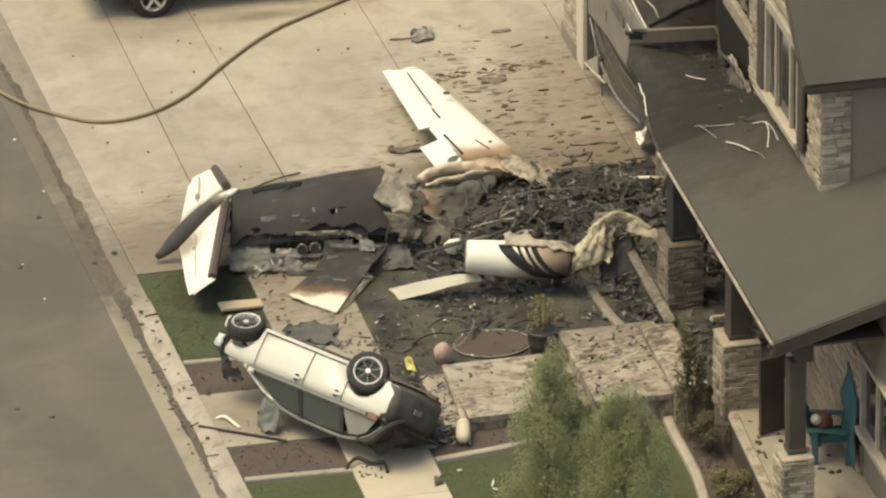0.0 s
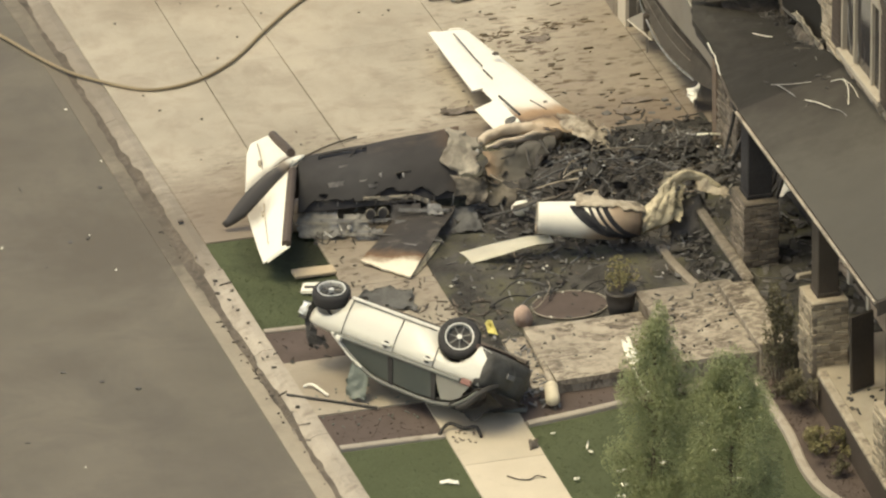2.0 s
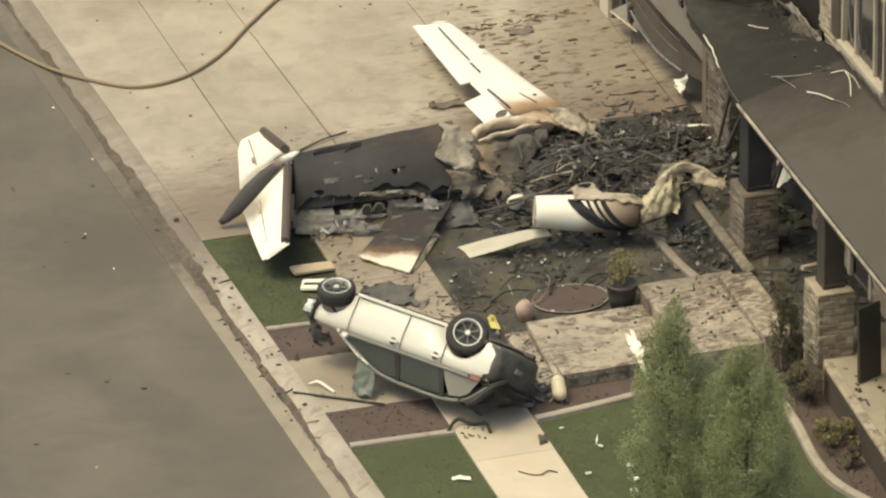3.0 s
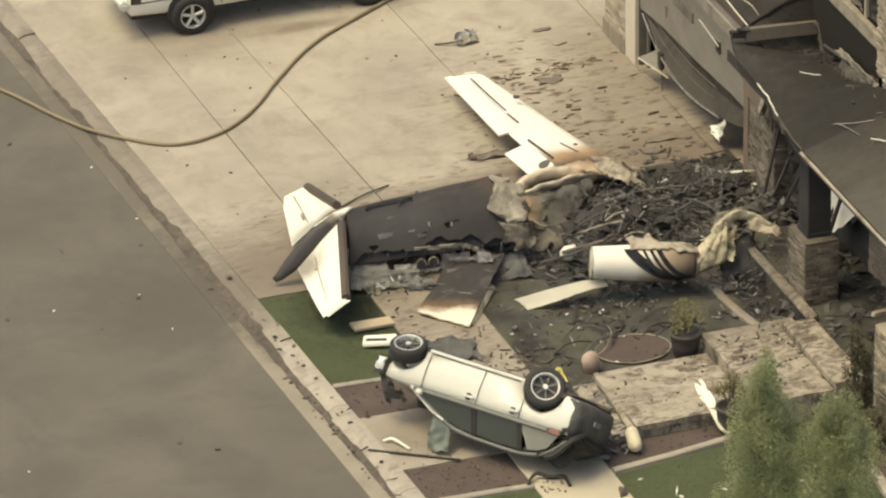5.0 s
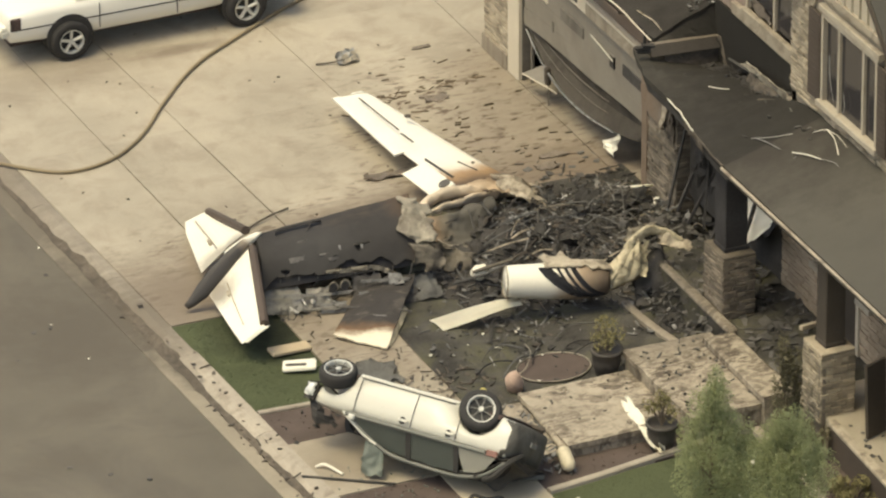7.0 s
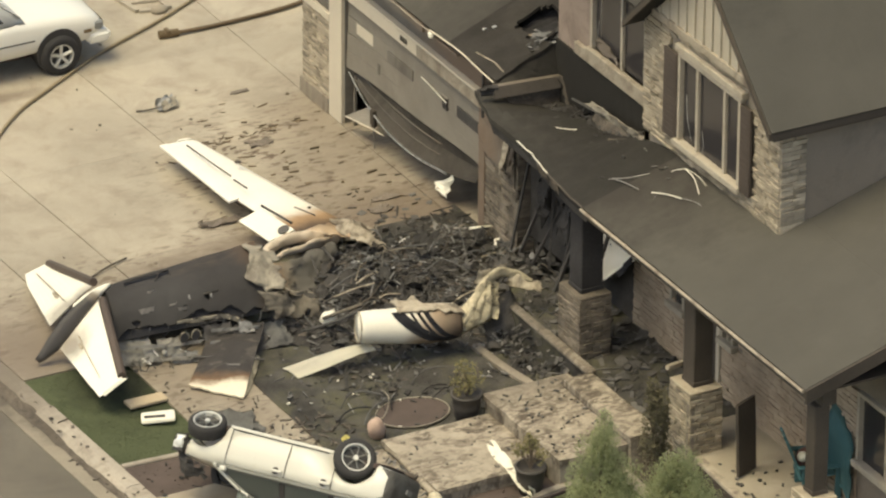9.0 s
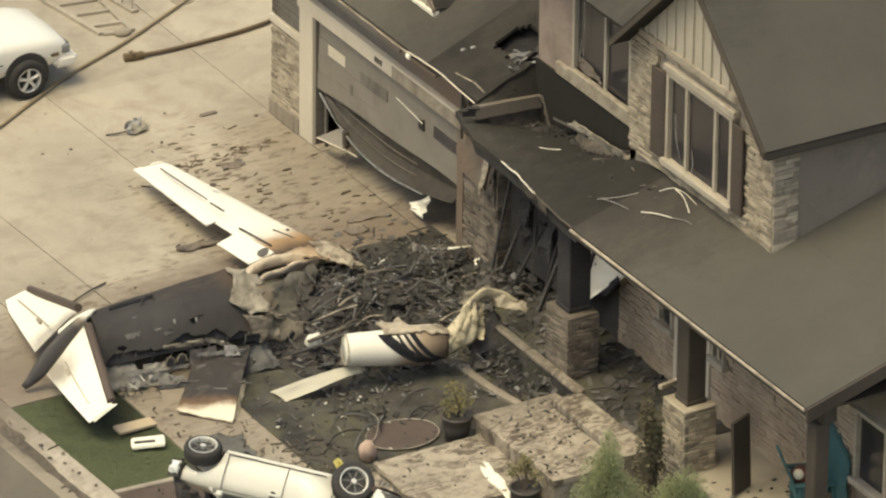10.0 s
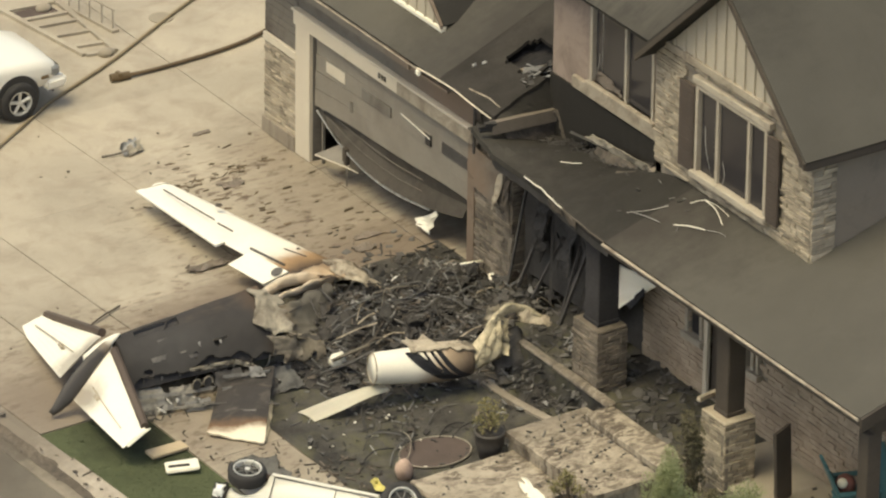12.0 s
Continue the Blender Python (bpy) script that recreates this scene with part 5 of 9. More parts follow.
def loft(bm, rings, caps=True):
    vs = [[bm.verts.new(p) for p in r] for r in rings]
    n = len(vs[0])
    for a, b in zip(vs, vs[1:]):
        for j in range(n):
            bm.faces.new((a[j], a[(j + 1) % n], b[(j + 1) % n], b[j]))
    if caps:
        bm.faces.new(vs[0][::-1])
        bm.faces.new(vs[-1])
    bmesh.ops.recalc_face_normals(bm, faces=bm.faces[:])
    return bm


wing = thing("aircraft_wing", (6.1, 4.2, 0.2), "white aircraft wing, scorched brown at its root, on the driveway", "aircraft wing")
UPW = (0.05, 0.1, 1)
part("wing_panel", loft(B(), [aerofoil(le, te, UPW, th) for le, te, th in (
    ((6.02, 5.93, 0.36), (5.50, 5.95, 0.38), 0.05), ((6.07, 5.85, 0.36), (5.46, 5.86, 0.38), 0.09), ((6.33, 4.75, 0.33), (5.54, 4.75, 0.38), 0.13), ((6.62, 3.55, 0.29), (5.63, 3.60, 0.38), 0.17),
    ((6.82, 2.75, 0.27), (5.72, 2.85, 0.38), 0.20), ((6.95, 2.25, 0.27), (5.85, 2.2, 0.40), 0.22), ((6.82, 1.7, 0.30), (5.75, 1.45, 0.45), 0.22))]), WHITE_WING, wing, smooth=False)
part("aileron", plate(B(), [(5.51, 5.90, 0.41), (5.66, 3.5, 0.40), (5.47, 3.48, 0.385), (5.37, 5.90, 0.40)], 0.03), WHITE_WING, wing, "white aileron along the trailing edge")
part("flap", plate(B(), [(5.36, 2.90, 0.32), (5.72, 2.80, 0.50), (5.82, 1.75, 0.56), (5.45, 1.95, 0.34)], 0.04), M["white"], wing, "white flap bent down, with a burnt-through hole")
# The flap stays whole; a black disc paints the dark of the hole.
part("flap_hole", tube(B(), [(5.70, 1.93, 0.522), (5.696, 1.93, 0.532)], 0.105, 14), M["char"], wing, "black disc for the burnt-through hole")
part("hinge_gap", tube(B(), [(5.74, 5.6, 0.47), (5.78, 4.7, 0.505), (5.82, 4.1, 0.525)], 0.014, 5), M["dark_wood"], wing, "dark hinge line")
part("hinge_gap", tube(B(), [(5.80, 3.95, 0.53), (5.84, 3.55, 0.54)], 0.016, 5), M["dark_wood"], wing, "dark hinge line")
part("flap_gap", tube(B(), [(5.76, 2.85, 0.545), (5.86, 1.95, 0.60)], 0.022, 5), M["char"], wing, "dark gap over the flap")
part("filler_cap", tube(B(), [(6.18, 4.55, 0.505), (6.18, 4.55, 0.517)], 0.06, 10), M["dark_wood"], wing)
part("filler_cap", tube(B(), [(6.45, 2.45, 0.52), (6.45, 2.45, 0.532)], 0.035, 8), M["dark_wood"], wing)
part("rub_mark", tube(B(), [(6.2, 2.5, 0.57), (6.35, 2.05, 0.585)], 0.012, 5), M["rust"], wing, "brown scratch")
part("tip_fairing", loft(B(), [aerofoil((6.04, 5.94, 0.36), (5.72, 5.97, 0.38), UPW, 0.06), aerofoil((5.98, 6.03, 0.36), (5.80, 6.04, 0.37), UPW, 0.03)]), M["white"], wing)

TAIL_SKIN = mat("smudged_tail_skin", (0.78, 0.74, 0.62), 0.45, vary=0.05, dirt=(0.42, 0.36, 0.26), dirt_scale=3, dirt_at=(0.62, 0.88), bump=0.08)
stained(TAIL_SKIN, [(0.86, 0.02, 0.30, 0.55, 0.75), (1.12, 0.95, 0.34, 0.42, 0.6), (1.45, 0.75, 0.25, 0.35, 0.6)], (0.17, 0.135, 0.10), 0.5)
tail = thing("aircraft_tail", (1.4, 0.5, 0.1), "white aircraft T-tail with a soot-black fin lying on lawn", "aircraft tail")
UPT = Vector((-0.62, -0.12, 0.77))
part("stabiliser", loft(B(), [aerofoil(le, te, UPT, th) for le, te, th in (
    ((1.87, 3.02, 0.30), (1.58, 3.26, 0.06), 0.03), ((1.83, 2.6, 0.40), (1.40, 2.8, 0.10), 0.06), ((1.60, 0.75, 0.98), (0.90, 0.88, 0.36), 0.10))]), TAIL_SKIN, tail, "white stabiliser half")
part("stabiliser", loft(B(), [aerofoil(le, te, UPT, th) for le, te, th in (
    ((1.62, 0.50, 1.0), (0.78, 0.30, 0.28), 0.10), ((1.05, -1.3, 0.72), (0.60, -1.15, 0.34), 0.07), ((0.90, -1.80, 0.64), (0.56, -1.66, 0.34), 0.03))]), TAIL_SKIN, tail, "white stabiliser half")
part("leading_edge_boot", tube(B(), [(1.90, 2.99, 0.30), (1.78, 1.9, 0.66), (1.68, 0.85, 0.99)], 0.075, 8), M["boot"], tail, "brown-black rubber leading edge")
part("leading_edge_boot", tube(B(), [(1.55, 0.25, 0.97), (1.25, -0.7, 0.83), (0.93, -1.72, 0.66)], 0.075, 8), M["boot"], tail, "brown-black rubber leading edge")
part("bullet_fairing", loft(B(), [[Vector((1.20 + 0.62 * s, 0.62 - 0.10 * s, 0.72 + 0.35 * s)) + Vector((0.35 * math.cos(a) * r, 0.9 * math.cos(a) * r, 0.8 * math.sin(a) * r)) for a in [2 * math.pi * k / 10 for k in range(10)]]
                                  for s, r in ((0.0, 0.10), (0.3, 0.13), (0.6, 0.12), (0.85, 0.08), (1.0, 0.02))]), M["white"], tail, "white bullet fairing", smooth=True)
part("tip_fairing", loft(B(), [aerofoil((0.90, -1.80, 0.66), (0.60, -1.68, 0.40), UPT, 0.05), aerofoil((0.97, -1.86, 0.68), (0.62, -1.72, 0.37), UPT, 0.03)]), M["white"], tail)
part("elevator_gap", tube(B(), [(1.00, 0.02, 0.56), (0.87, -0.6, 0.515), (0.74, -1.3, 0.48)], 0.011, 5), M["tatter"], tail, "dark elevator hinge line")
part("elevator_gap", tube(B(), [(1.22, 1.0, 0.70), (1.42, 1.9, 0.47), (1.60, 2.85, 0.25)], 0.011, 5), M["tatter"], tail, "dark elevator hinge line")
part("hinge_bracket", soft_box(-0.04, 0.04, -0.08, 0.08, -0.03, 0.02, 0.012, 1, pose(0.93, -0.25, 0.50, 0, 40, -10)), M["tatter"], tail)
part("hinge_bracket", soft_box(-0.04, 0.04, -0.08, 0.08, -0.03, 0.02, 0.012, 1, pose(1.33, 1.55, 0.52, 0, 40, -10)), M["tatter"], tail)
# The fin, folded down over the stabiliser.
FIN_W, FIN_T = Vector((0.54, -0.57, -0.62)).normalized(), Vector((0.34, 0.82, -0.457)).normalized()
part("fin", loft(B(), [[Vector(c) - FIN_T * 0.08 + FIN_W * math.cos(a) * w + FIN_T * math.sin(a) * 0.045 for a in [2 * math.pi * k / 14 for k in range(14)]]
                       for c, w in (((1.62, 0.44, 1.06), 0.03), ((1.50, 0.43, 0.99), 0.08), ((1.22, 0.42, 0.78), 0.115), ((0.95, 0.40, 0.54), 0.135), ((0.70, 0.38, 0.29), 0.125), ((0.52, 0.39, 0.12), 0.075), ((0.43, 0.40, 0.06), 0.05))]), FIN_SKIN, tail, "soot-black fin", smooth=True)

def ribbon_strip(pts, widths, seed):
    """A thin torn strip on edge along a way, with a ragged upper rim."""
    way = curve_through(pts, 8)
    n = len(way) - 1

    def at(i, j):
        t = i / n * (len(widths) - 1)
        k = min(int(t), len(widths) - 2)
        w = widths[k] + (widths[k + 1] - widths[k]) * (t - k)
        return way[i] + Vector((0, 0.03 * (j - 1), 1)) * w * (j - 1) * (1 + 0.35 * noise.noise(Vector((i * 0.8, j, seed)))) + Vector((0, 0.03 * noise.noise(Vector((i * 0.5, seed, j))), 0))
    return holed_grid(n, 2, at, set(), 0.012)


fus = thing("aircraft_fuselage", (3.2, 0.2, 0.0), "burnt soot-black rear fuselage torn open along its side", "aircraft fuselage")
SKIN_U, SKIN_V = 130, 60


def skin_at(u, v, lift=0.0):
    """A place on the crushed side of the fuselage: u from tail to cabin, v from the crown down to the torn rim."""
    top = Vector((1.72, 0.60, 1.00)).lerp(Vector((4.40, 0.50, 1.22)), u)
    low = Vector((1.52, -0.20, 0.42)).lerp(Vector((4.12, -0.56, 0.50)), u ** 1.15)
    p = top.lerp(low, v)
    out = Vector((0.02, -0.62, 0.78))
    q = p * 1.9
    return p + out * ((0.17 + 0.05 * u) * math.sin(math.pi * min(1, 0.06 + 0.94 * v)) + 0.030 * noise.noise(q) + 0.012 * noise.noise(q * 3.1) + lift)


torn_out = set()
for i in range(SKIN_U):
    for j in range(SKIN_V):
        u, v = i / SKIN_U, j / SKIN_V
        k = noise.noise(Vector((u * 13, v * 7, 4.0)))
        rim = 0.90 + 0.16 * noise.noise(Vector((u * 9, 1.5, 0))) + 0.03 * noise.noise(Vector((u * 31, 2.5, 0)))
        if v > rim or (0.60 < v < 0.84 and 0.08 < u < 0.66 and k > 0.42) or (0.045 + 0.015 * k < v < 0.19 + 0.05 * k - 0.10 * abs(u - 0.27) and 0.13 < u < 0.43 and abs(u - 0.345 + 0.3 * (v - 0.1)) > 0.006):
            torn_out.add((i, j))


def skin_cell(i, j):
    rag = 0.02 if j == SKIN_V or i == SKIN_U else 0.0
    return skin_at(i / SKIN_U, j / SKIN_V) + Vector((rag * noise.noise(Vector((i * 1.7, j * 1.3, 2))), 0, rag * noise.noise(Vector((i * 1.1, j * 1.9, 5)))))


FUS = charred("fuselage_skin", (0.046, 0.043, 0.041), (0.160, 0.110, 0.076), (1.0, 0.25, 0.0), 3.85, 4.9, rough=0.8, mid=(0.080, 0.060, 0.047), wob=0.7)
FUS.node_tree.nodes["Principled BSDF"].inputs["Specular IOR Level"].default_value = 0.12
streaked(FUS, [(3.3, 0.45, 1.4, 0.35, 0.5)], (0.088, 0.071, 0.058), 0.48, 0.68, (3.0, 7.0, 9.0))
# Paler grey patch on the skin around x 2.5.
stained(FUS, [(2.5, 0.0, 0.9, 0.4, 0.6)], (0.070, 0.067, 0.064), 0.4)
part("skin", holed_grid(SKIN_U, SKIN_V, skin_cell, torn_out, 0.016), FUS, fus, "soot-black crushed side skin", smooth=True)
part("inner_wall", holed_grid(18, 8, lambda i, j: skin_at(i / 18 * 0.98, j / 8 * 0.97, -0.09), set(), 0.012), M["black_char"], fus, "black charred inner wall", smooth=True)
part("far_side", sheet(B(), (1.72, 0.64, 0.98), (4.40, 0.56, 1.18), (4.5, 1.0, 0.15), (1.75, 0.85, 0.15), 20, 8, 0.03, 2, 2.6, 0.02, 0.04), M["fin"], fus, "soot-black far side")
for i, (u, v, a, b, k) in enumerate(((0.40, 0.64, 0.34, 0.024, "film"), (0.52, 0.58, 0.03, 0.12, "ash"), (0.62, 0.60, 0.26, 0.024, "drape_dull"), (0.66, 0.62, 0.03, 0.10, "ash"), (0.20, 0.62, 0.26, 0.08, "char"), (0.46, 0.72, 0.16, 0.05, "char"), (0.26, 0.36, 0.14, 0.05, "char"))):
    p = skin_at(u, v, 0.02)
    part("torn_flap", sheet(B(), p, p + Vector((a, -0.02, 0.01)), p + Vector((a, -b * 0.5, -b)), p + Vector((0.01, -b * 0.5, -b)), 6, 5, 0.012, 5, 3.0 + i, 0.008, 0.10), M[k], fus, "grey flap torn out of the skin")
for i in range(8):
    s = 0.10 + i * 0.115
    c = Vector((1.60 + 2.7 * s, 0.20 - 0.28 * s, 0.52))
    r = 0.30 + 0.16 * s
    pts = [c + Vector((0, -math.cos(radians(a)) * r, math.sin(radians(a)) * r * 0.9)) for a in range(0, -75, -12)]
    part("frame", tube(B(), pts, 0.014, 5), M["ash"] if i % 3 else M["char"], fus, "bent fuselage frame")
# The pale torn rim below the skin, with two round cut-outs.
part("torn_rim", ribbon_strip([(2.55, -0.44, 0.64), (2.99, -0.46, 0.60), (3.36, -0.48, 0.58), (3.58, -0.52, 0.49), (3.80, -0.58, 0.40)], [0.025, 0.040, 0.035, 0.045, 0.02], 2.0), M["drape"], fus, "pale torn rim of skin", smooth=True)
for x in (2.64, 2.85):
    part("cutout_ring", tube(B(), [(x + 0.085 * math.cos(radians(a)), -0.53 + 0.02 * math.sin(radians(a)), 0.36 + 0.11 * math.sin(radians(a))) for a in range(-10, 200, 15)], 0.011, 6), M["drape"], fus, "pale round cut-out")
    # Solid black disc; the dark inside the cut-out is only its colour.
    part("cutout_hollow", tube(B(), [(x, -0.51, 0.36), (x, -0.48, 0.36)], 0.08, 12), M["soot"], fus, "black disc for the hollow of the cut-out")
for i, (a, b, c, d, k) in enumerate((
        ((1.46, -0.36, 0.05), (2.02, -0.52, 0.04), (2.12, -0.18, 0.34), (1.56, -0.06, 0.36), "film"),
        ((1.96, -0.50, 0.05), (2.22, -0.56, 0.06), (2.28, -0.20, 0.34), (2.02, -0.16, 0.36), "ash"),
        ((2.20, -0.50, 0.12), (2.62, -0.58, 0.10), (2.60, -0.36, 0.32), (2.24, -0.28, 0.34), "film"),
        ((2.35, -0.66, 0.03), (2.80, -0.78, 0.03), (2.82, -0.62, 0.13), (2.40, -0.52, 0.14), "ash"),
        ((2.95, -0.66, 0.10), (3.45, -0.80, 0.10), (3.48, -0.48, 0.46), (3.00, -0.42, 0.46), "soot"),
        ((3.40, -0.86, 0.06), (3.95, -0.98, 0.06), (4.00, -0.70, 0.36), (3.50, -0.60, 0.42), "soot"),
        ((3.85, -0.95, 0.06), (4.40, -1.00, 0.08), (4.35, -0.62, 0.34), (3.92, -0.66, 0.36), "ash"),
        ((3.55, -0.72, 0.36), (3.78, -0.80, 0.34), (3.80, -0.64, 0.44), (3.58, -0.58, 0.46), "ash"))):
    part("torn_skin", sheet(B(), a, b, c, d, 15, 11, 0.040, 4, 1.3 + i, 0.010, 0.12, 0.05), M[k], fus, "crumpled torn skin", smooth=True)
for i, (a, b) in enumerate((((2.15, -0.62, 0.10), (2.85, -0.80, 0.09)), ((2.3, -0.44, 0.24), (2.95, -0.55, 0.22)), ((1.6, -0.30, 0.30), (2.3, -0.48, 0.26)), ((3.0, -0.72, 0.26), (3.6, -0.86, 0.22)), ((3.1, -0.60, 0.40), (3.9, -0.74, 0.34)))):
    p, q = Vector(a), Vector(b)
    part("stringer", sheet(B(), p, q, q + Vector((0.01, 0.03, 0.05)), p + Vector((0, 0.03, 0.05)), 12, 3, 0.02, 6, 2.0 + i, 0.010, 0.10), M["film" if i in (0, 1) else "ash"], fus, "torn grey strip")

nac = thing("engine_nacelle", (5.9, -2.3, 0.1), "white engine nacelle with black swept stripes, its end scorched tan", "engine nacelle")
A0, A1 = Vector((5.00, -2.08, 0.72)), Vector((6.62, -2.52, 0.60))
AX = (A1 - A0).normalized()
SIDE = AX.cross(Vector((0, 0, 1))).normalized()
UPN = SIDE.cross(AX)


def nacelle_r(s):
    return 0.255 + 0.045 * math.sin(min(1, s * 1.6) * math.pi * 0.5) - 0.14 * max(0, s - 0.68) ** 1.4 * 3


def nacelle_at(s, a, lift=0.0):
    r = nacelle_r(s) + lift + 0.012 * noise.noise(Vector((s * 6, a * 1.5, 0))) * (1 if s > 0.6 else 0.2)
    return A0.lerp(A1, s) + (SIDE * math.cos(a) + UPN * math.sin(a)) * r


bm = loft(B(), [[nacelle_at(i / 24, 2 * math.pi * k / 28) for k in range(28)] for i in range(25)])
part("cowling", bm, NACELLE_SKIN, nac, "white rounded cowling", smooth=True)
part("intake_ring", tube(B(), [A0 + (SIDE * math.cos(a) + UPN * math.sin(a)) * 0.250 for a in [2 * math.pi * k / 24 for k in range(25)]], 0.014, 6), M["tatter"], nac, "dull torn front rim")
# Swept stripes wrap round the near side.
for j, (s0, w, lean, c, reach) in enumerate(((0.30, 0.120, 0.80, "black", 1.0), (0.475, 0.028, 0.50, "black", 0.66), (0.545, 0.030, 0.52, "black", 0.74), (0.61, 0.050, 0.55, "black", 0.82))):
    bm = B()
    rows = []
    for k in range(15):
        t = reach * k / 14
        a = radians(75 - 165 * t)
        s = s0 + lean * t ** 1.7
        ww = w * (1 + 1.2 * t)
        rows.append([bm.verts.new(nacelle_at(min(0.98, s + ww * q), a, 0.006)) for q in (0, 0.5, 1)])
    for p, q in zip(rows, rows[1:]):
        for i in range(2):
            bm.faces.new((p[i], p[i + 1], q[i + 1], q[i]))
    bmesh.ops.solidify(bm, geom=bm.faces[:], thickness=0.003)
    part("stripe", bm, M[c], nac, "black swept stripe", smooth=True)


def ribbon(pts, widths, thick, seed, rough=0.03, n=12, steps=6, flat=Vector((0.15, 1, 0.35)), ruffle=1.0):
    """A soft, creased strip along a way: broad across the view of the street, thin through it."""
    way = curve_through(pts, steps)
    rings = []
    for i, p in enumerate(way):
        t = i / (len(way) - 1) * (len(widths) - 1)
        k = min(int(t), len(widths) - 2)
        w = widths[k] + (widths[k + 1] - widths[k]) * (t - k)
        d = (way[min(i + 1, len(way) - 1)] - way[max(i - 1, 0)]).normalized()
        side = d.cross(flat).normalized()
        out = side.cross(d)
        ring = []
        for j in range(n):
            a = 2 * math.pi * j / n
            g = 1 + ruffle * 0.8 * noise.noise(Vector((p.x * 5 + seed, p.z * 5 + p.y * 5, math.cos(a) * 1.2))) + ruffle * 0.9 * noise.noise(Vector((p.x * 17 + seed, p.z * 17 + p.y * 9, 2 + math.cos(a)))) * abs(math.cos(a)) ** 3
            ring.append(p + side * math.cos(a) * w * g + out * math.sin(a) * (thick + rough * noise.noise(Vector((p.x * 7, a + seed, p.z * 7)))))
        rings.append(ring)
    return loft(B(), rings)


def draped_top(i, j):
    """Softened skin that has slumped along the top of the cowling, with a scalloped rim and two raised lobes."""
    u, v = i / 40, j / 12
    lobe = 0.10 * math.exp(-((u - 0.06) / 0.07) ** 2) + 0.16 * math.exp(-((u - 0.34) / 0.06) ** 2) + 0.05 * math.sin(9 * u)
    p = nacelle_at(0.36 + 0.66 * u, radians(70 + 75 * v + 14 * noise.noise(Vector((u * 9, 0, 1))) * (1 - v)), 0.035 + 0.02 * noise.noise(Vector((u * 11, v * 4, 2))))
    return p + Vector((0, 0.10 * v * v, lobe * v * v))


part("torn_top", holed_grid(40, 12, draped_top, {(i, j) for i in range(40) for j in range(10, 12) if noise.noise(Vector((i * 0.45, j, 3))) > 0.05}, 0.03), M["tatter"], nac, "melted cream skin slumped along the top", smooth=True)
part("crumpled_end", ribbon([Vector(p) for p in ((6.30, -2.30, 0.86), (6.52, -2.40, 0.86), (6.66, -2.52, 0.72), (6.62, -2.62, 0.50))], [0.05, 0.09, 0.08, 0.04], 0.06, 7.3, 0.03, 14, 8), M["drape"], nac, "crumpled tan end", smooth=True)
part("pylon_stub", tube(B(), [(5.10, -2.0, 0.99), (4.75, -1.86, 0.80), (4.30, -1.62, 0.62)], 0.025, 6), M["char"], nac, "charred rod across the front")

def lining_at(i, j):
    """The lining where it leaves the nacelle: a creased slope that rises into the arch."""
    u, v = i / 16, j / 12
    low, top = Vector((6.58, -2.62, 0.46)).lerp(Vector((7.12, -2.66, 0.62)), u), Vector((6.66, -2.42, 0.78)).lerp(Vector((7.20, -2.40, 1.24)), u ** 0.8)
    p = low.lerp(top, v)
    k = noise.noise(Vector((u * 5, v * 4, 2.0)))
    return p + Vector((0.02 * noise.noise(Vector((u * 9, v * 9, 4))), -0.10 * math.sin(math.pi * v) - 0.05 * k, 0.05 * math.sin(math.pi * v) + 0.04 * k))


arch = thing("insulation_arch", (7.4, -2.3, 0.1), "arched strip of yellowed torn cabin lining over a black hollow", "wreckage")
part("lining", ribbon([Vector(p) for p in ((6.52, -2.52, 0.62), (6.80, -2.58, 0.72), (7.00, -2.52, 0.92), (7.10, -2.46, 1.14), (7.32, -2.42, 1.28), (7.62, -2.46, 1.26), (7.92, -2.60, 1.10))], [0.08, 0.12, 0.15, 0.14, 0.12, 0.08, 0.02], 0.04, 8.2, 0.03, 20, 12, ruffle=0.45), M["foam"], arch, "yellow-cream lining", smooth=True)
part("lining", sheet(B(), (7.02, -2.60, 0.62), (7.24, -2.70, 0.64), (7.34, -2.50, 1.20), (7.02, -2.44, 1.16), 10, 14, 0.05, 5, 8.8, 0.02, 0.18, 0.10), M["foam"], arch, "yellow-cream lining leg", smooth=True)
part("lining", sheet(B(), (7.00, -2.40, 1.16), (7.55, -2.42, 1.28), (7.58, -2.32, 1.38), (7.06, -2.28, 1.34), 18, 6, 0.04, 6, 9.4, 0.02, 0.2, 0.08), M["drape"], arch, "torn grey-cream rim", smooth=True)
part("lining", sheet(B(), (7.50, -2.56, 1.12), (8.00, -2.80, 0.98), (8.02, -2.66, 1.12), (7.60, -2.40, 1.26), 12, 5, 0.04, 6, 10.4, 0.02, 0.2, 0.1), M["tatter"], arch, "grey torn end of the lining", smooth=True)
part("lining", holed_grid(16, 12, lining_at, set(), 0.03), M["foam"], arch, "broad yellow-cream lining against the nacelle", smooth=True)
# A soot-coloured sheet fills the arch and stands for its inner shade.
part("hollow", sheet(B(), (7.05, -2.70, 0.1), (7.8, -2.9, 0.1), (7.75, -2.3, 0.80), (7.2, -2.10, 0.80), 12, 12, 0.13, 3, 10.5, 0.03, 0.12, 0.1), M["soot"], arch, "black crumpled sheet for the dark under the arch", smooth=True)

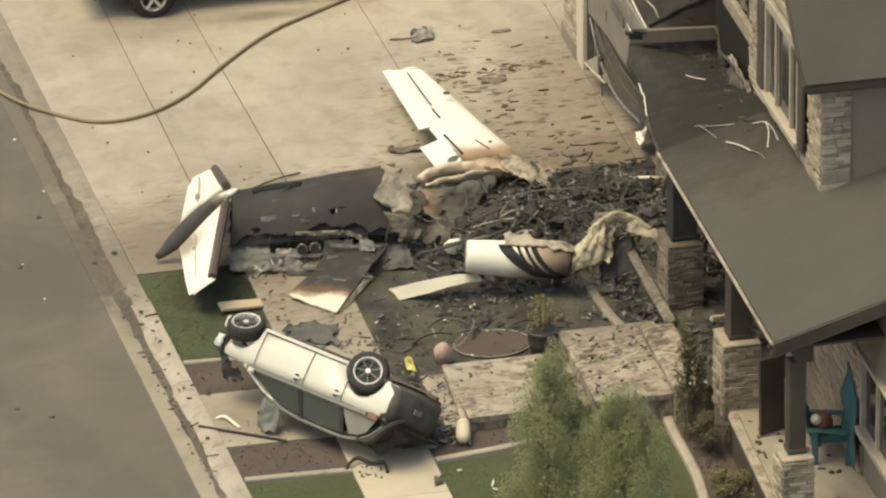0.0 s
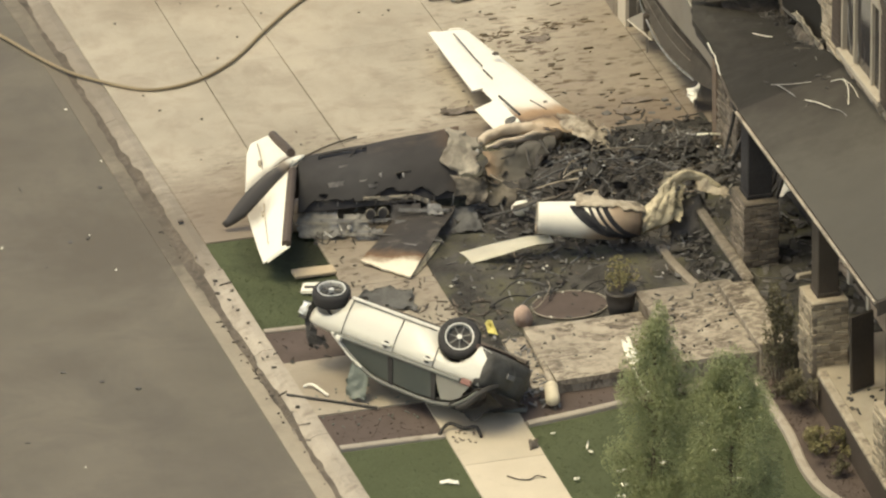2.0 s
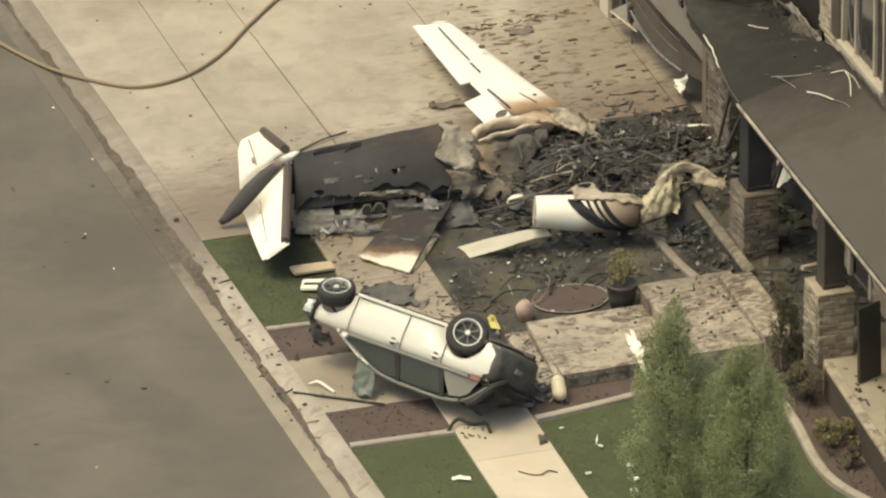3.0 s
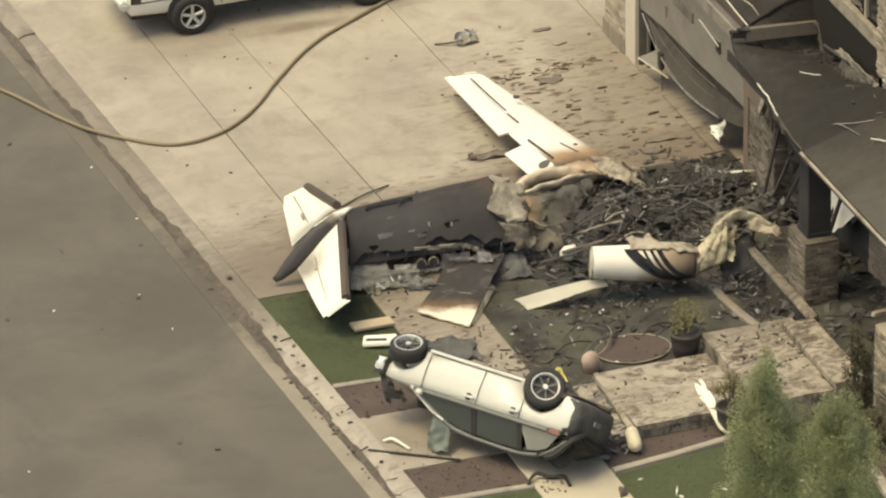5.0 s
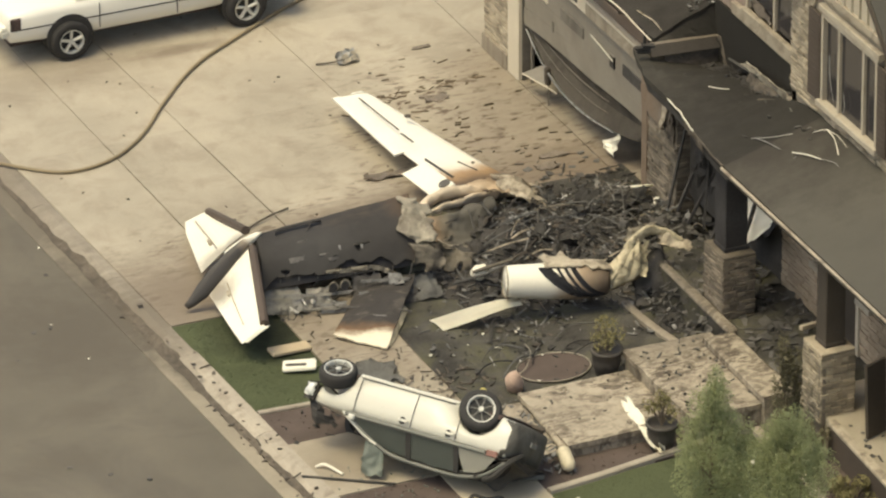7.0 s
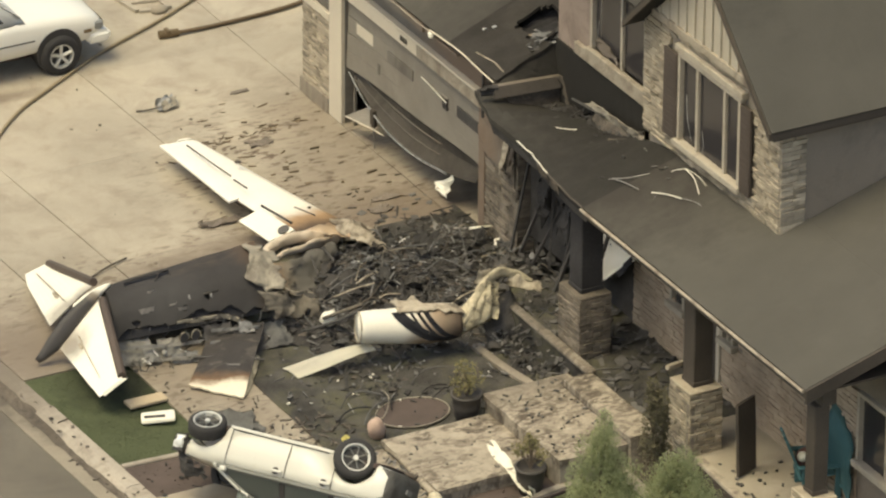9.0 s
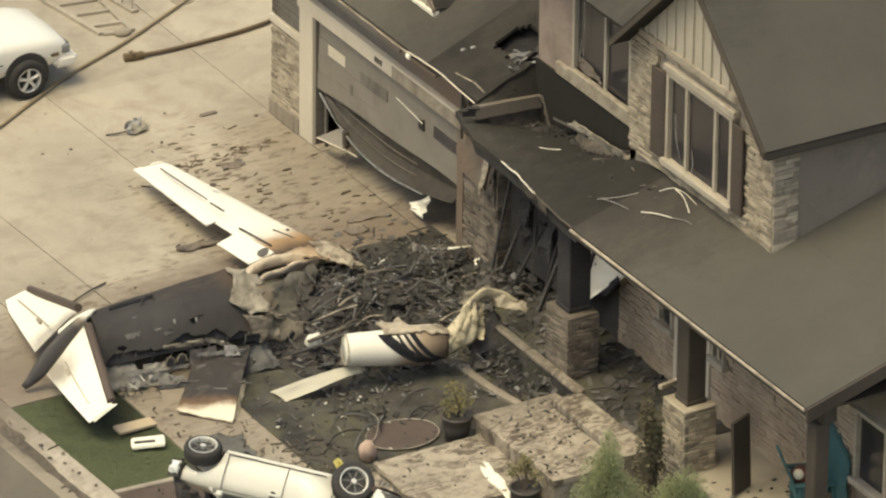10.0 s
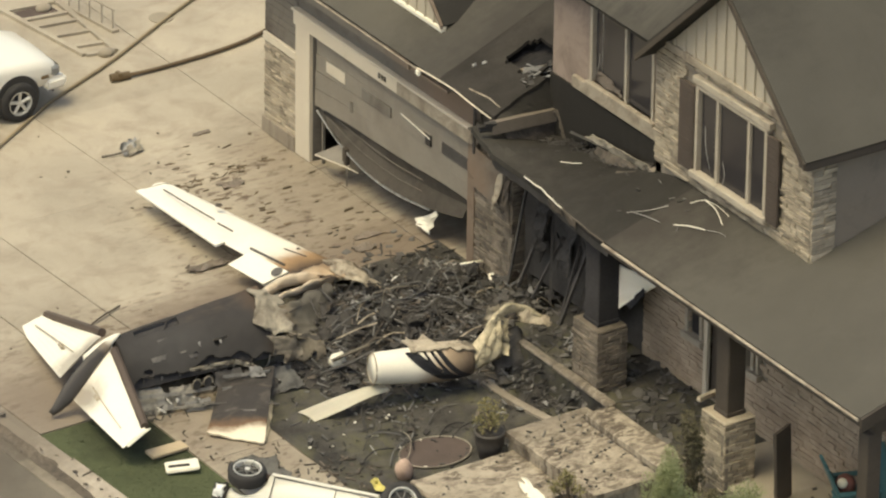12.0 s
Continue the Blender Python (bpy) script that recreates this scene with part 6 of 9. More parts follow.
blade = thing("white_panel_strip", (4.4, -2.0, 0.1), "narrow white aircraft panel, bent, lying on burnt grass", "aircraft panel")
bm = B()
prof = [(3.79, -1.75, 0.11), (4.27, -1.86, 0.24), (4.57, -1.93, 0.31), (4.87, -2.00, 0.37), (5.17, -2.09, 0.39)]
prof2 = [(3.89, -2.11, 0.07), (4.37, -2.20, 0.19), (4.66, -2.22, 0.26), (4.95, -2.24, 0.32), (5.22, -2.28, 0.34)]
rows = [[bm.verts.new(Vector(a).lerp(Vector(b), t) + Vector((0, 0, 0.03 * math.sin(math.pi * t)))) for t in (0, 0.33, 0.67, 1)] for a, b in zip(prof, prof2)]
for a, b in zip(rows, rows[1:]):
    for i in range(3):
        bm.faces.new((a[i], b[i], b[i + 1], a[i + 1]))
bmesh.ops.solidify(bm, geom=bm.faces[:], thickness=0.035)
part("skin", bm, M["white"], blade)
part("edge_strip", tube(B(), [(3.9, -2.07, 0.07), (4.4, -2.14, 0.18), (5.0, -2.2, 0.31)], 0.018, 5), M["foam"], blade, "yellowish edge")

burnt_panel = thing("aircraft_skin_panel", (3.1, -1.0, 0.0), "aircraft skin panel burnt black with a pale curled end", "aircraft panel")
part("skin", sheet(B(), (2.21, -1.53, 0.10), (2.83, -2.26, 0.06), (4.05, -0.62, 0.36), (3.36, -0.14, 0.30), 14, 16, 0.022, 2.0, 3.7, 0.03, 0.015, 0.0, 0.07), PANEL_SKIN, burnt_panel, smooth=False)
part("curled_edge", sheet(B(), (2.90, -2.20, 0.04), (3.08, -2.02, 0.02), (3.70, -1.15, 0.10), (3.55, -1.25, 0.20), 8, 8, 0.02, 3, 5.1, 0.015, 0.06), M["foam"], burnt_panel, "yellowish curled edge")
part("rib", tube(B(), [(2.6, -0.9, 0.20), (3.2, -1.2, 0.24), (3.6, -1.5, 0.2)], 0.02, 5), M["char"], burnt_panel)
for k in range(4):
    part("rib", tube(B(), [(2.75 + 0.28 * k, -1.25 + 0.3 * k, 0.2), (3.15 + 0.25 * k, -1.5 + 0.3 * k, 0.22)], 0.015, 5), M["ash"], burnt_panel)

# Melted skin hanging round the wing root.
skin = thing("melted_wing_skin", (4.9, 0.6, 0.0), "grey-cream aircraft skin melted and draped over the wreck", "wreckage")
def hung(name, rows, material, seed, label, thick=0.02, holes=0.0):
    """A sheet hung over rows of places, smoothed along and across, creased and torn at its rim."""
    lines = [curve_through(r, 9) for r in rows]
    n = len(lines[0]) - 1
    cols = [curve_through([line[i] for line in lines], 9) for i in range(n + 1)]
    m = len(cols[0]) - 1

    def at(i, j):
        p = cols[i][j]
        fold = 0.06 * noise.noise(p * 3.4 + Vector((seed, 0, 0))) + 0.035 * abs(noise.noise(p * 7.5 + Vector((0, seed, 0)))) + 0.008 * noise.noise(p * 17 + Vector((0, seed, 0)))
        rim = 0.15 * max(0.0, 1 - min(i, n - i, j, m - j) / 4)
        return p + Vector((rim * noise.noise(p * 6.5 + Vector((seed, 1, 0))), rim * noise.noise(p * 6.5 + Vector((seed, 9, 0))) - fold, fold + 0.5 * rim * noise.noise(p * 4.5 + Vector((seed, 5, 0)))))
    gone = {(i, j) for i in range(n) for j in range(m) if holes and noise.noise(cols[i][j] * 4.0 + Vector((seed, 3, 3))) > 0.55 - holes}
    part("torn_skin", holed_grid(n, m, at, gone, thick), M[material] if isinstance(material, str) else material, skin, label, smooth=True)


BOWL = charred("bowl_skin", (0.25, 0.178, 0.115), (0.105, 0.096, 0.080), (1.0, -0.1, 0.0), 4.85, 5.40, rough=0.8, mid=(0.165, 0.138, 0.102), wob=0.5)
hung("torn_skin", [[(4.28, 0.42, 1.27), (4.45, 0.36, 1.22), (4.68, 0.26, 1.12)], [(4.06, 0.06, 1.18), (4.30, -0.03, 1.11), (4.55, -0.09, 1.05)], [(3.93, -0.22, 1.05), (4.20, -0.32, 0.98), (4.48, -0.35, 0.96)], [(4.03, -0.37, 0.90), (4.24, -0.46, 0.82), (4.51, -0.45, 0.84)]], "drape", 11.0, "grey-cream skin hanging in folds over the fuselage", 0.02, 0.04)
hung("torn_skin", [[(4.04, -0.44, 0.84), (4.26, -0.50, 0.78), (4.56, -0.50, 0.80)], [(4.06, -0.52, 0.73), (4.34, -0.59, 0.68), (4.64, -0.57, 0.68)], [(4.08, -0.61, 0.56), (4.31, -0.67, 0.51), (4.56, -0.62, 0.55)], [(4.20, -0.67, 0.42), (4.36, -0.70, 0.39), (4.53, -0.66, 0.41)]], "drape_dull", 12.0, "dull grey-brown lobe of the hanging skin", 0.02, 0.06)
hung("torn_skin", [[(4.66, -0.10, 0.62), (4.92, -0.26, 0.50), (5.20, -0.48, 0.44)], [(4.66, -0.21, 0.36), (4.90, -0.44, 0.30), (5.13, -0.60, 0.30)], [(4.66, -0.33, 0.15), (4.85, -0.48, 0.15), (5.12, -0.56, 0.15)]], "drape_dull", 31.0, "grey crumpled skin beside the folds", 0.02, 0.08)
hung("torn_skin", [[(4.98, 0.95, 0.54), (5.26, 0.90, 0.53), (5.61, 0.90, 0.53), (6.00, 0.99, 0.54), (6.20, 1.05, 0.53)], [(4.92, 0.79, 0.42), (5.18, 0.72, 0.34), (5.52, 0.72, 0.30), (5.85, 0.78, 0.30), (6.06, 0.80, 0.32)], [(4.96, 0.64, 0.28), (5.16, 0.52, 0.16), (5.45, 0.49, 0.12), (5.71, 0.54, 0.12), (5.98, 0.66, 0.18)], [(5.02, 0.47, 0.20), (5.16, 0.32, 0.18), (5.38, 0.27, 0.16), (5.58, 0.27, 0.16), (5.76, 0.40, 0.18)]], BOWL, 17.0, "bowl of wing skin, browned at one end and ash grey at the other", 0.015)
for a, b, r in (((5.18, 0.70, 0.46), (5.44, 0.76, 0.49), 0.016), ((5.66, 0.86, 0.53), (5.62, 0.54, 0.34), 0.014), ((5.92, 0.96, 0.58), (6.00, 0.68, 0.44), 0.022)):
    part("skin_rib", tube(B(), [a, b], r, 5), M["char"], skin, "charred rib across the bowl of skin")
part("curled_lip", tube(B(), curve_through([(4.96, 0.55, 0.27), (5.04, 0.38, 0.24), (5.20, 0.26, 0.23), (5.40, 0.20, 0.20)], 5), 0.016, 6), M["drape"], skin, "pale lower lip of the bowl", smooth=True)
hung("torn_skin", [[(5.76, 0.56, 0.30), (6.02, 0.46, 0.33), (6.28, 0.35, 0.35)], [(5.66, 0.28, 0.24), (6.02, 0.18, 0.28), (6.34, 0.06, 0.32)], [(5.56, 0.02, 0.20), (5.90, -0.14, 0.24), (6.34, -0.19, 0.30)]], "soot", 28.0, "black sheet under the melted skin")
hung("torn_skin", [[(6.45, 1.62, 0.66), (6.72, 1.55, 0.64), (7.02, 1.42, 0.48)], [(6.42, 1.30, 0.62), (6.70, 1.18, 0.60), (7.05, 1.10, 0.40)], [(6.55, 1.05, 0.44), (6.80, 0.92, 0.44), (7.08, 0.90, 0.30)]], "tatter", 25.0, "torn wing skin at the root", 0.02, 0.16)
ROLLED = charred("rolled_skin", (0.60, 0.50, 0.37), (0.20, 0.14, 0.10), (0.9, 0.4, 0), 5.5, 7.3, mid=(0.42, 0.31, 0.20))


part("rolled_rim", ribbon([Vector(p) for p in ((4.98, 1.20, 0.56), (5.12, 1.28, 0.60), (5.36, 1.37, 0.62), (5.62, 1.38, 0.63), (5.87, 1.34, 0.62), (6.10, 1.28, 0.60))], [0.08, 0.11, 0.12, 0.12, 0.11, 0.09], 0.08, 3.0, 0.03, 14, 8, ruffle=0.35), ROLLED, skin, "cream rolled rim of skin", smooth=True)
part("rolled_rim", ribbon([Vector(p) for p in ((5.05, 1.08, 0.50), (5.38, 1.13, 0.53), (5.70, 1.15, 0.55), (6.03, 1.17, 0.55), (6.38, 1.24, 0.50))], [0.04, 0.08, 0.09, 0.11, 0.08], 0.03, 4.0, 0.04, 14, 8, ruffle=0.6), ROLLED, skin, "torn pinkish rim of skin", smooth=True)
part("crumpled_rim", sheet(B(), (5.88, 1.50, 0.64), (6.45, 1.46, 0.68), (6.55, 1.10, 0.56), (6.05, 1.25, 0.60), 16, 6, 0.05, 4.5, 17.6, 0.03, 0.10, 0.0, 0.07), ROLLED, skin, "heat-browned crumpled skin", smooth=True)
part("root_flap", sheet(B(), (6.55, 1.75, 0.28), (7.20, 1.55, 0.15), (7.40, 2.05, 0.10), (6.95, 2.25, 0.30), 10, 8, 0.06, 4, 23.0, 0.02, 0.15), M["tatter"], skin, smooth=True)
bm = B()
bmesh.ops.create_icosphere(bm, subdivisions=3, radius=1)
for v in bm.verts:
    d = 1 + 0.30 * noise.noise(v.co * 1.9) + 0.12 * noise.noise(v.co * 5.0)
    v.co = Vector((5.05 + v.co.x * 0.15 * d, -0.97 + v.co.y * 0.10 * d, 0.37 + v.co.z * 0.13 * d))
whole("white_lump", bm, M["white"], "crumpled white lump of skin beside the nacelle", "debris", smooth=True)

# ---- burnt rubble ----
def rubble(name, n, place, material, label, seed, size=(0.05, 0.25), rods=0.4, flat=0.25, drawn=False):
    """Loose scraps: rods, plates and lumps, each cut askew."""
    rng = random.Random(seed)
    verts, faces = [], []
    for _ in range(n):
        p = place(rng)
        if p is None:
            continue
        a, b, c = rng.uniform(*size), rng.uniform(*size), rng.uniform(*size) * 0.5
        kind = rng.random()
        if kind < rods:
            a, b, c = rng.uniform(size[1] * 0.6, size[1] * 2.4), 0.012 + 0.018 * rng.random(), 0.012 + 0.016 * rng.random()
        elif kind < rods + (1 - rods) * 0.6:
            c = 0.008 + 0.012 * rng.random()
        tilt = flat if kind > rods else 0.35
        turn = rng.gauss(0, 0.3) if drawn else rng.uniform(0, 6.28)
        if drawn:
            a, b = a * 2.4, b * 0.6
        m = Matrix.Translation(p) @ Euler((rng.gauss(0, tilt), rng.gauss(0, tilt), turn)).to_matrix().to_4x4()
        o = len(verts)
        for z in (-1, 1):
            for x, yy in ((-1, -1), (1, -1), (1, 1), (-1, 1)):
                verts.append(m @ Vector((x * a / 2 * rng.uniform(0.6, 1.1), yy * b / 2 * rng.uniform(0.6, 1.1), z * c / 2 * rng.uniform(0.5, 1.2))))
        faces += [[o + i for i in q] for q in ((3, 2, 1, 0), (4, 5, 6, 7), (0, 1, 5, 4), (1, 2, 6, 5), (2, 3, 7, 6), (3, 0, 4, 7))]
    me = bpy.data.meshes.new(name)
    me.from_pydata([tuple(v) for v in verts], [], faces)
    me.materials.append(material)
    return tagged(new(name, me), label, "debris", kind="stuff")


def heap_h(x, y):
    h = 0.0
    for cx, cy, r, k in ((6.5, 0.3, 1.3, 0.40), (7.5, 0.1, 1.4, 0.40), (7.6, -1.3, 1.1, 0.45), (5.2, -0.6, 0.9, 0.28), (6.4, -1.2, 1.0, 0.38), (8.6, -0.9, 0.9, 0.6), (8.4, 0.8, 0.8, 0.32), (8.5, -3.2, 1.0, 0.72)):
        d = ((x - cx) ** 2 + (y - cy) ** 2) / (r * r)
        h = max(h, k * math.exp(-d * 1.6))
    return h


def heap_place(x0, x1, y0, y1, lift=1.0):
    def place(rng):
        for _ in range(20):
            x, yy = rng.uniform(x0, x1), rng.uniform(y0, y1)
            h = heap_h(x, yy)
            if rng.random() < 0.12 + h * 1.7:
                return Vector((x, yy, 0.03 + h * rng.uniform(0.55, 1.1) * lift))
        return None
    return place


bm = B()
n = 56
grid = [[bm.verts.new((4.2 + 5.0 * i / n, -4.4 + 6.9 * j / n, heap_h(4.2 + 5.0 * i / n, -4.4 + 6.9 * j / n) * 0.9 - 0.03
                       + 0.10 * noise.noise(Vector((i * 0.35, j * 0.35, 0))) * min(1, heap_h(4.2 + 5.0 * i / n, -4.4 + 6.9 * j / n) * 4))) for j in range(n + 1)] for i in range(n + 1)]
for i in range(n):
    for j in range(n):
        bm.faces.new((grid[i][j], grid[i + 1][j], grid[i + 1][j + 1], grid[i][j + 1]))
whole("rubble_heap", bm, M["soot"], "heap of black ash and burnt wreckage between driveway and porch", "rubble", kind="stuff")
rubble("black_scraps", 1500, heap_place(4.3, 9.1, -3.6, 2.2), M["char"], "charred black scraps and rods heaped over the bed", 11, (0.015, 0.13), 0.9, flat=0.3)
rubble("black_scraps", 900, heap_place(4.3, 9.1, -3.6, 2.2), M["soot"], "flat black flakes of burnt skin in the heap", 15, (0.03, 0.14), 0.1, flat=0.2)
rubble("grey_scraps", 620, heap_place(4.5, 9.0, -3.6, 2.0, 1.12), M["ash"], "ash-grey metal scraps in the heap", 12, (0.015, 0.15), 0.9, flat=0.5)
rubble("bright_scraps", 230, heap_place(4.8, 9.0, -3.4, 1.8, 1.15), M["bright"], "bare bright metal scraps in the heap", 13, (0.015, 0.07), 0.45, flat=0.6)
rubble("brown_scraps", 380, heap_place(4.4, 8.9, -3.4, 2.2, 1.05), M["rust"], "brown scorched scraps in the heap", 14, (0.03, 0.15), 0.6, flat=0.5)


def over(x0, x1, y0, y1, z, thin=None):
    def place(rng):
        x, yy = rng.uniform(x0, x1), rng.uniform(y0, y1)
        if thin is not None and rng.random() > thin(x, yy):
            return None
        return Vector((x, yy, z + 0.01))
    return place


rubble("black_scraps", 150, over(3.3, 7.4, -4.7, 0.2, 0.05), M["soot"], "charred scraps strewn over the burnt bed", 21, (0.012, 0.06), 0.6, flat=0.1)
rubble("grey_scraps", 70, over(3.4, 7.0, -3.6, -0.4, 0.06), M["ash"], "grey metal scraps on the burnt bed", 22, (0.02, 0.11), 0.4)
rubble("coping_scraps", 150, lambda rng: (lambda h: Vector((7.53 - 0.32 * (1 - h) * rng.random(), rng.uniform(-5.0, -2.0), 0.05 + 0.5 * h)))(rng.random() ** 1.6), M["char"], "black scraps and lath heaped against the low wall", 51, (0.03, 0.14), 0.5, flat=0.5)
rubble("coping_scraps", 34, lambda rng: Vector((rng.uniform(7.15, 7.5), rng.uniform(-4.9, -2.0), rng.uniform(0.08, 0.3))), M["ash"], "grey lath against the low wall", 52, (0.02, 0.12), 0.8, flat=0.4)
rubble("white_scraps", 13, over(3.3, 6.2, -4.4, -2.4, 0.05), M["white"], "small white scraps on the burnt bed", 23, (0.02, 0.06), 0.1)
rubble("fuselage_scraps", 60, over(1.6, 4.4, -0.85, -0.25, 0.08), M["char"], "torn dark rods and strips below the fuselage", 41, (0.03, 0.12), 0.7, flat=0.4)
rubble("fuselage_scraps", 10, over(1.6, 4.2, -0.85, -0.40, 0.18), M["bright"], "bright torn strips below the fuselage", 42, (0.02, 0.12), 0.6, flat=0.5)
rubble("driveway_scraps", 48, over(5.6, 9.0, 2.2, 8.2, 0.0, lambda x, yy: 0.25 + 0.75 * math.exp(-((x - 7.8) / 1.3) ** 2 - ((yy - 4.2) / 2.2) ** 2)), M["flake"], "brown and black scraps blown over the driveway", 24, (0.02, 0.10), 0.05, flat=0.03, drawn=True)
rubble("driveway_scraps", 55, lambda rng: (lambda x: Vector((x, 6.35 + 0.12 * (x - 7.5) + rng.gauss(0, 0.10), 0.008)))(rng.uniform(6.3, 8.85)), M["flake"], "brown grit along the panel joint at the garage post", 43, (0.01, 0.065), 0.1, flat=0.03, drawn=True)
rubble("driveway_scraps", 18, lambda rng: Vector((rng.gauss(7.3, 0.55), rng.gauss(4.9, 0.7), 0.008)), M["flake"], "brown flakes beside the wing", 44, (0.012, 0.07), 0.05, flat=0.03, drawn=True)
rubble("driveway_scraps", 26, over(7.5, 9.0, 1.9, 3.0, 0.0), M["char"], "black scraps at the foot of the garage pier", 47, (0.03, 0.15), 0.35, flat=0.2)
rubble("driveway_scraps", 18, over(5.8, 9.0, 2.0, 3.8, 0.0), M["rust"], "brown scraps on the driveway beside the wreck", 25, (0.02, 0.07), 0.1, flat=0.05, drawn=True)
rubble("driveway_scraps", 50, over(0.2, 8.5, 2.5, 12, 0.0), M["rust"], "thin brown scraps over the driveway", 26, (0.015, 0.06), 0.1, flat=0.1)
rubble("step_scraps", 70, over(5.95, 7.4, -7.0, -4.7, 0.51), M["char"], "burnt scraps on the upper stone step", 27, (0.02, 0.07), 0.2, flat=0.1)
rubble("step_scraps", 30, over(4.05, 5.85, -6.6, -4.9, 0.25), M["char"], "burnt scraps on the lower stone step", 28, (0.015, 0.05), 0.2, flat=0.1)
rubble("step_scraps", 120, over(3.3, 4.0, -6.9, -4.8, 0.10), M["ash"], "grey and white scraps beside the low step", 29, (0.02, 0.09), 0.3, flat=0.2)
rubble("porch_scraps", 320, over(7.75, 9.15, -6.9, -0.3, 0.57), M["char"], "black scraps over the porch floor", 30, (0.04, 0.2), 0.4, flat=0.3)
rubble("porch_scraps", 40, over(7.75, 9.0, -11.5, -8.4, 0.57), M["char"], "small dark scraps on the clean porch floor", 31, (0.03, 0.1), 0.2, flat=0.1)
rubble("walk_scraps", 70, over(1.8, 3.3, -4.6, -0.2, 0.005), M["rust"], "burnt scraps along the walk", 32, (0.015, 0.08), 0.3, flat=0.1)
rubble("walk_scraps", 90, over(2.3, 4.0, -4.6, -3.2, 0.03), M["rust"], "brown scraps behind the car", 33, (0.02, 0.10), 0.6, flat=0.15)
rubble("road_scraps", 26, over(-7.5, -0.8, -9, 8, -0.115), M["char"], "dark scraps on the asphalt", 34, (0.02, 0.10), 0.1, flat=0.1)
rubble("road_scraps", 16, over(-7.5, -0.8, -9, 8, -0.115), M["white"], "pale specks on the asphalt", 35, (0.015, 0.05), 0.1, flat=0.1)
rubble("kerb_scraps", 75, lambda rng: (lambda yy: Vector((kerb_x(yy) - 0.42 + rng.gauss(0, 0.08), yy, -0.085)))(rng.choice((-7.6, -5.9, -4.6, -4.2, -2.9, -1.2, 0.4)) + rng.gauss(0, 0.45)), M["rust"], "dry leaves and grit along the gutter", 40, (0.012, 0.055), 0.08, flat=0.15)
rubble("kerb_scraps", 30, over(-0.30, 0.0, -8, 1, 0.015), M["rust"], "leaves and scraps along the kerb", 36, (0.02, 0.09), 0.2, flat=0.2)
rubble("lawn_scraps", 26, over(3.4, 6.6, -12, -7.9, 0.03), M["white"], "white scraps on the lawn", 37, (0.02, 0.10), 0.2, flat=0.2)
rubble("roof_scraps", 8, lambda rng: (lambda x, yy: Vector((x, yy, roof_z(x) + 0.07)))(rng.uniform(8.0, 9.2), rng.uniform(-6.2, -4.4)), M["char"], "black scraps on the porch roof", 38, (0.02, 0.08), 0.5, flat=0.12)
rubble("roof_scraps", 18, lambda rng: (lambda x, yy: Vector((x, yy, burnt_roof_z(x, yy) + 0.08)))(rng.uniform(8.5, 9.5), rng.uniform(-4.6, -0.6)), M["soot"], "burnt rafters and scraps on the sunken roof", 39, (0.02, 0.10), 0.5, flat=0.2)

rubble("roof_scraps", 14, lambda rng: (lambda x: Vector((x, 0.0 + rng.gauss(0, 0.22), garage_z(x) + 0.03)))(rng.uniform(9.0, 10.1)), M["soot"], "black shreds of shingle and lath round the burnt roof hole", 45, (0.02, 0.12), 0.4, flat=0.2)
rubble("roof_scraps", 12, lambda rng: (lambda x: Vector((x, -0.12 + rng.gauss(0, 0.12), garage_z(x) + 0.05)))(rng.uniform(9.2, 9.6)), M["ash"], "pale splinters at the burnt roof edge", 48, (0.02, 0.10), 0.7, flat=0.2)
rubble("roof_scraps", 70, lambda rng: (lambda x, yy: Vector((x, yy, burnt_roof_z(x, yy) + 0.06)))(rng.uniform(9.15, 9.5), rng.uniform(-4.0, -0.6)), M["soot"], "black charred rubbish under the broken window", 46, (0.02, 0.13), 0.45, flat=0.35)
# Larger single scraps.
def stray(name, pts, r, material, label, category="debris", n=6):
    return whole(name, tube(B(), curve_through(pts, 5), r, n), M[material], label, category)


rng = random.Random(5)
for i in range(46):
    x, yy = rng.uniform(4.9, 8.7), rng.uniform(-1.8, 1.5)
    a, L = rng.choice((rng.uniform(-0.5, 0.9), rng.uniform(0, 6.28))), rng.uniform(0.4, 1.35)
    h = heap_h(x, yy)
    ex, ey = x + L * math.cos(a), yy + L * math.sin(a)
    stray("bent_rod", [(x, yy, h + 0.05), (x + L * 0.4 * math.cos(a), yy + L * 0.4 * math.sin(a) + rng.uniform(-0.08, 0.08), h + rng.uniform(0.06, 0.25)), (ex, ey, max(0.05, heap_h(ex, ey) + 0.05))],
          rng.uniform(0.007, 0.020), rng.choice(["ash", "char", "rust", "char", "ash", "tatter"]), "thin bent rod sticking out of the heap")
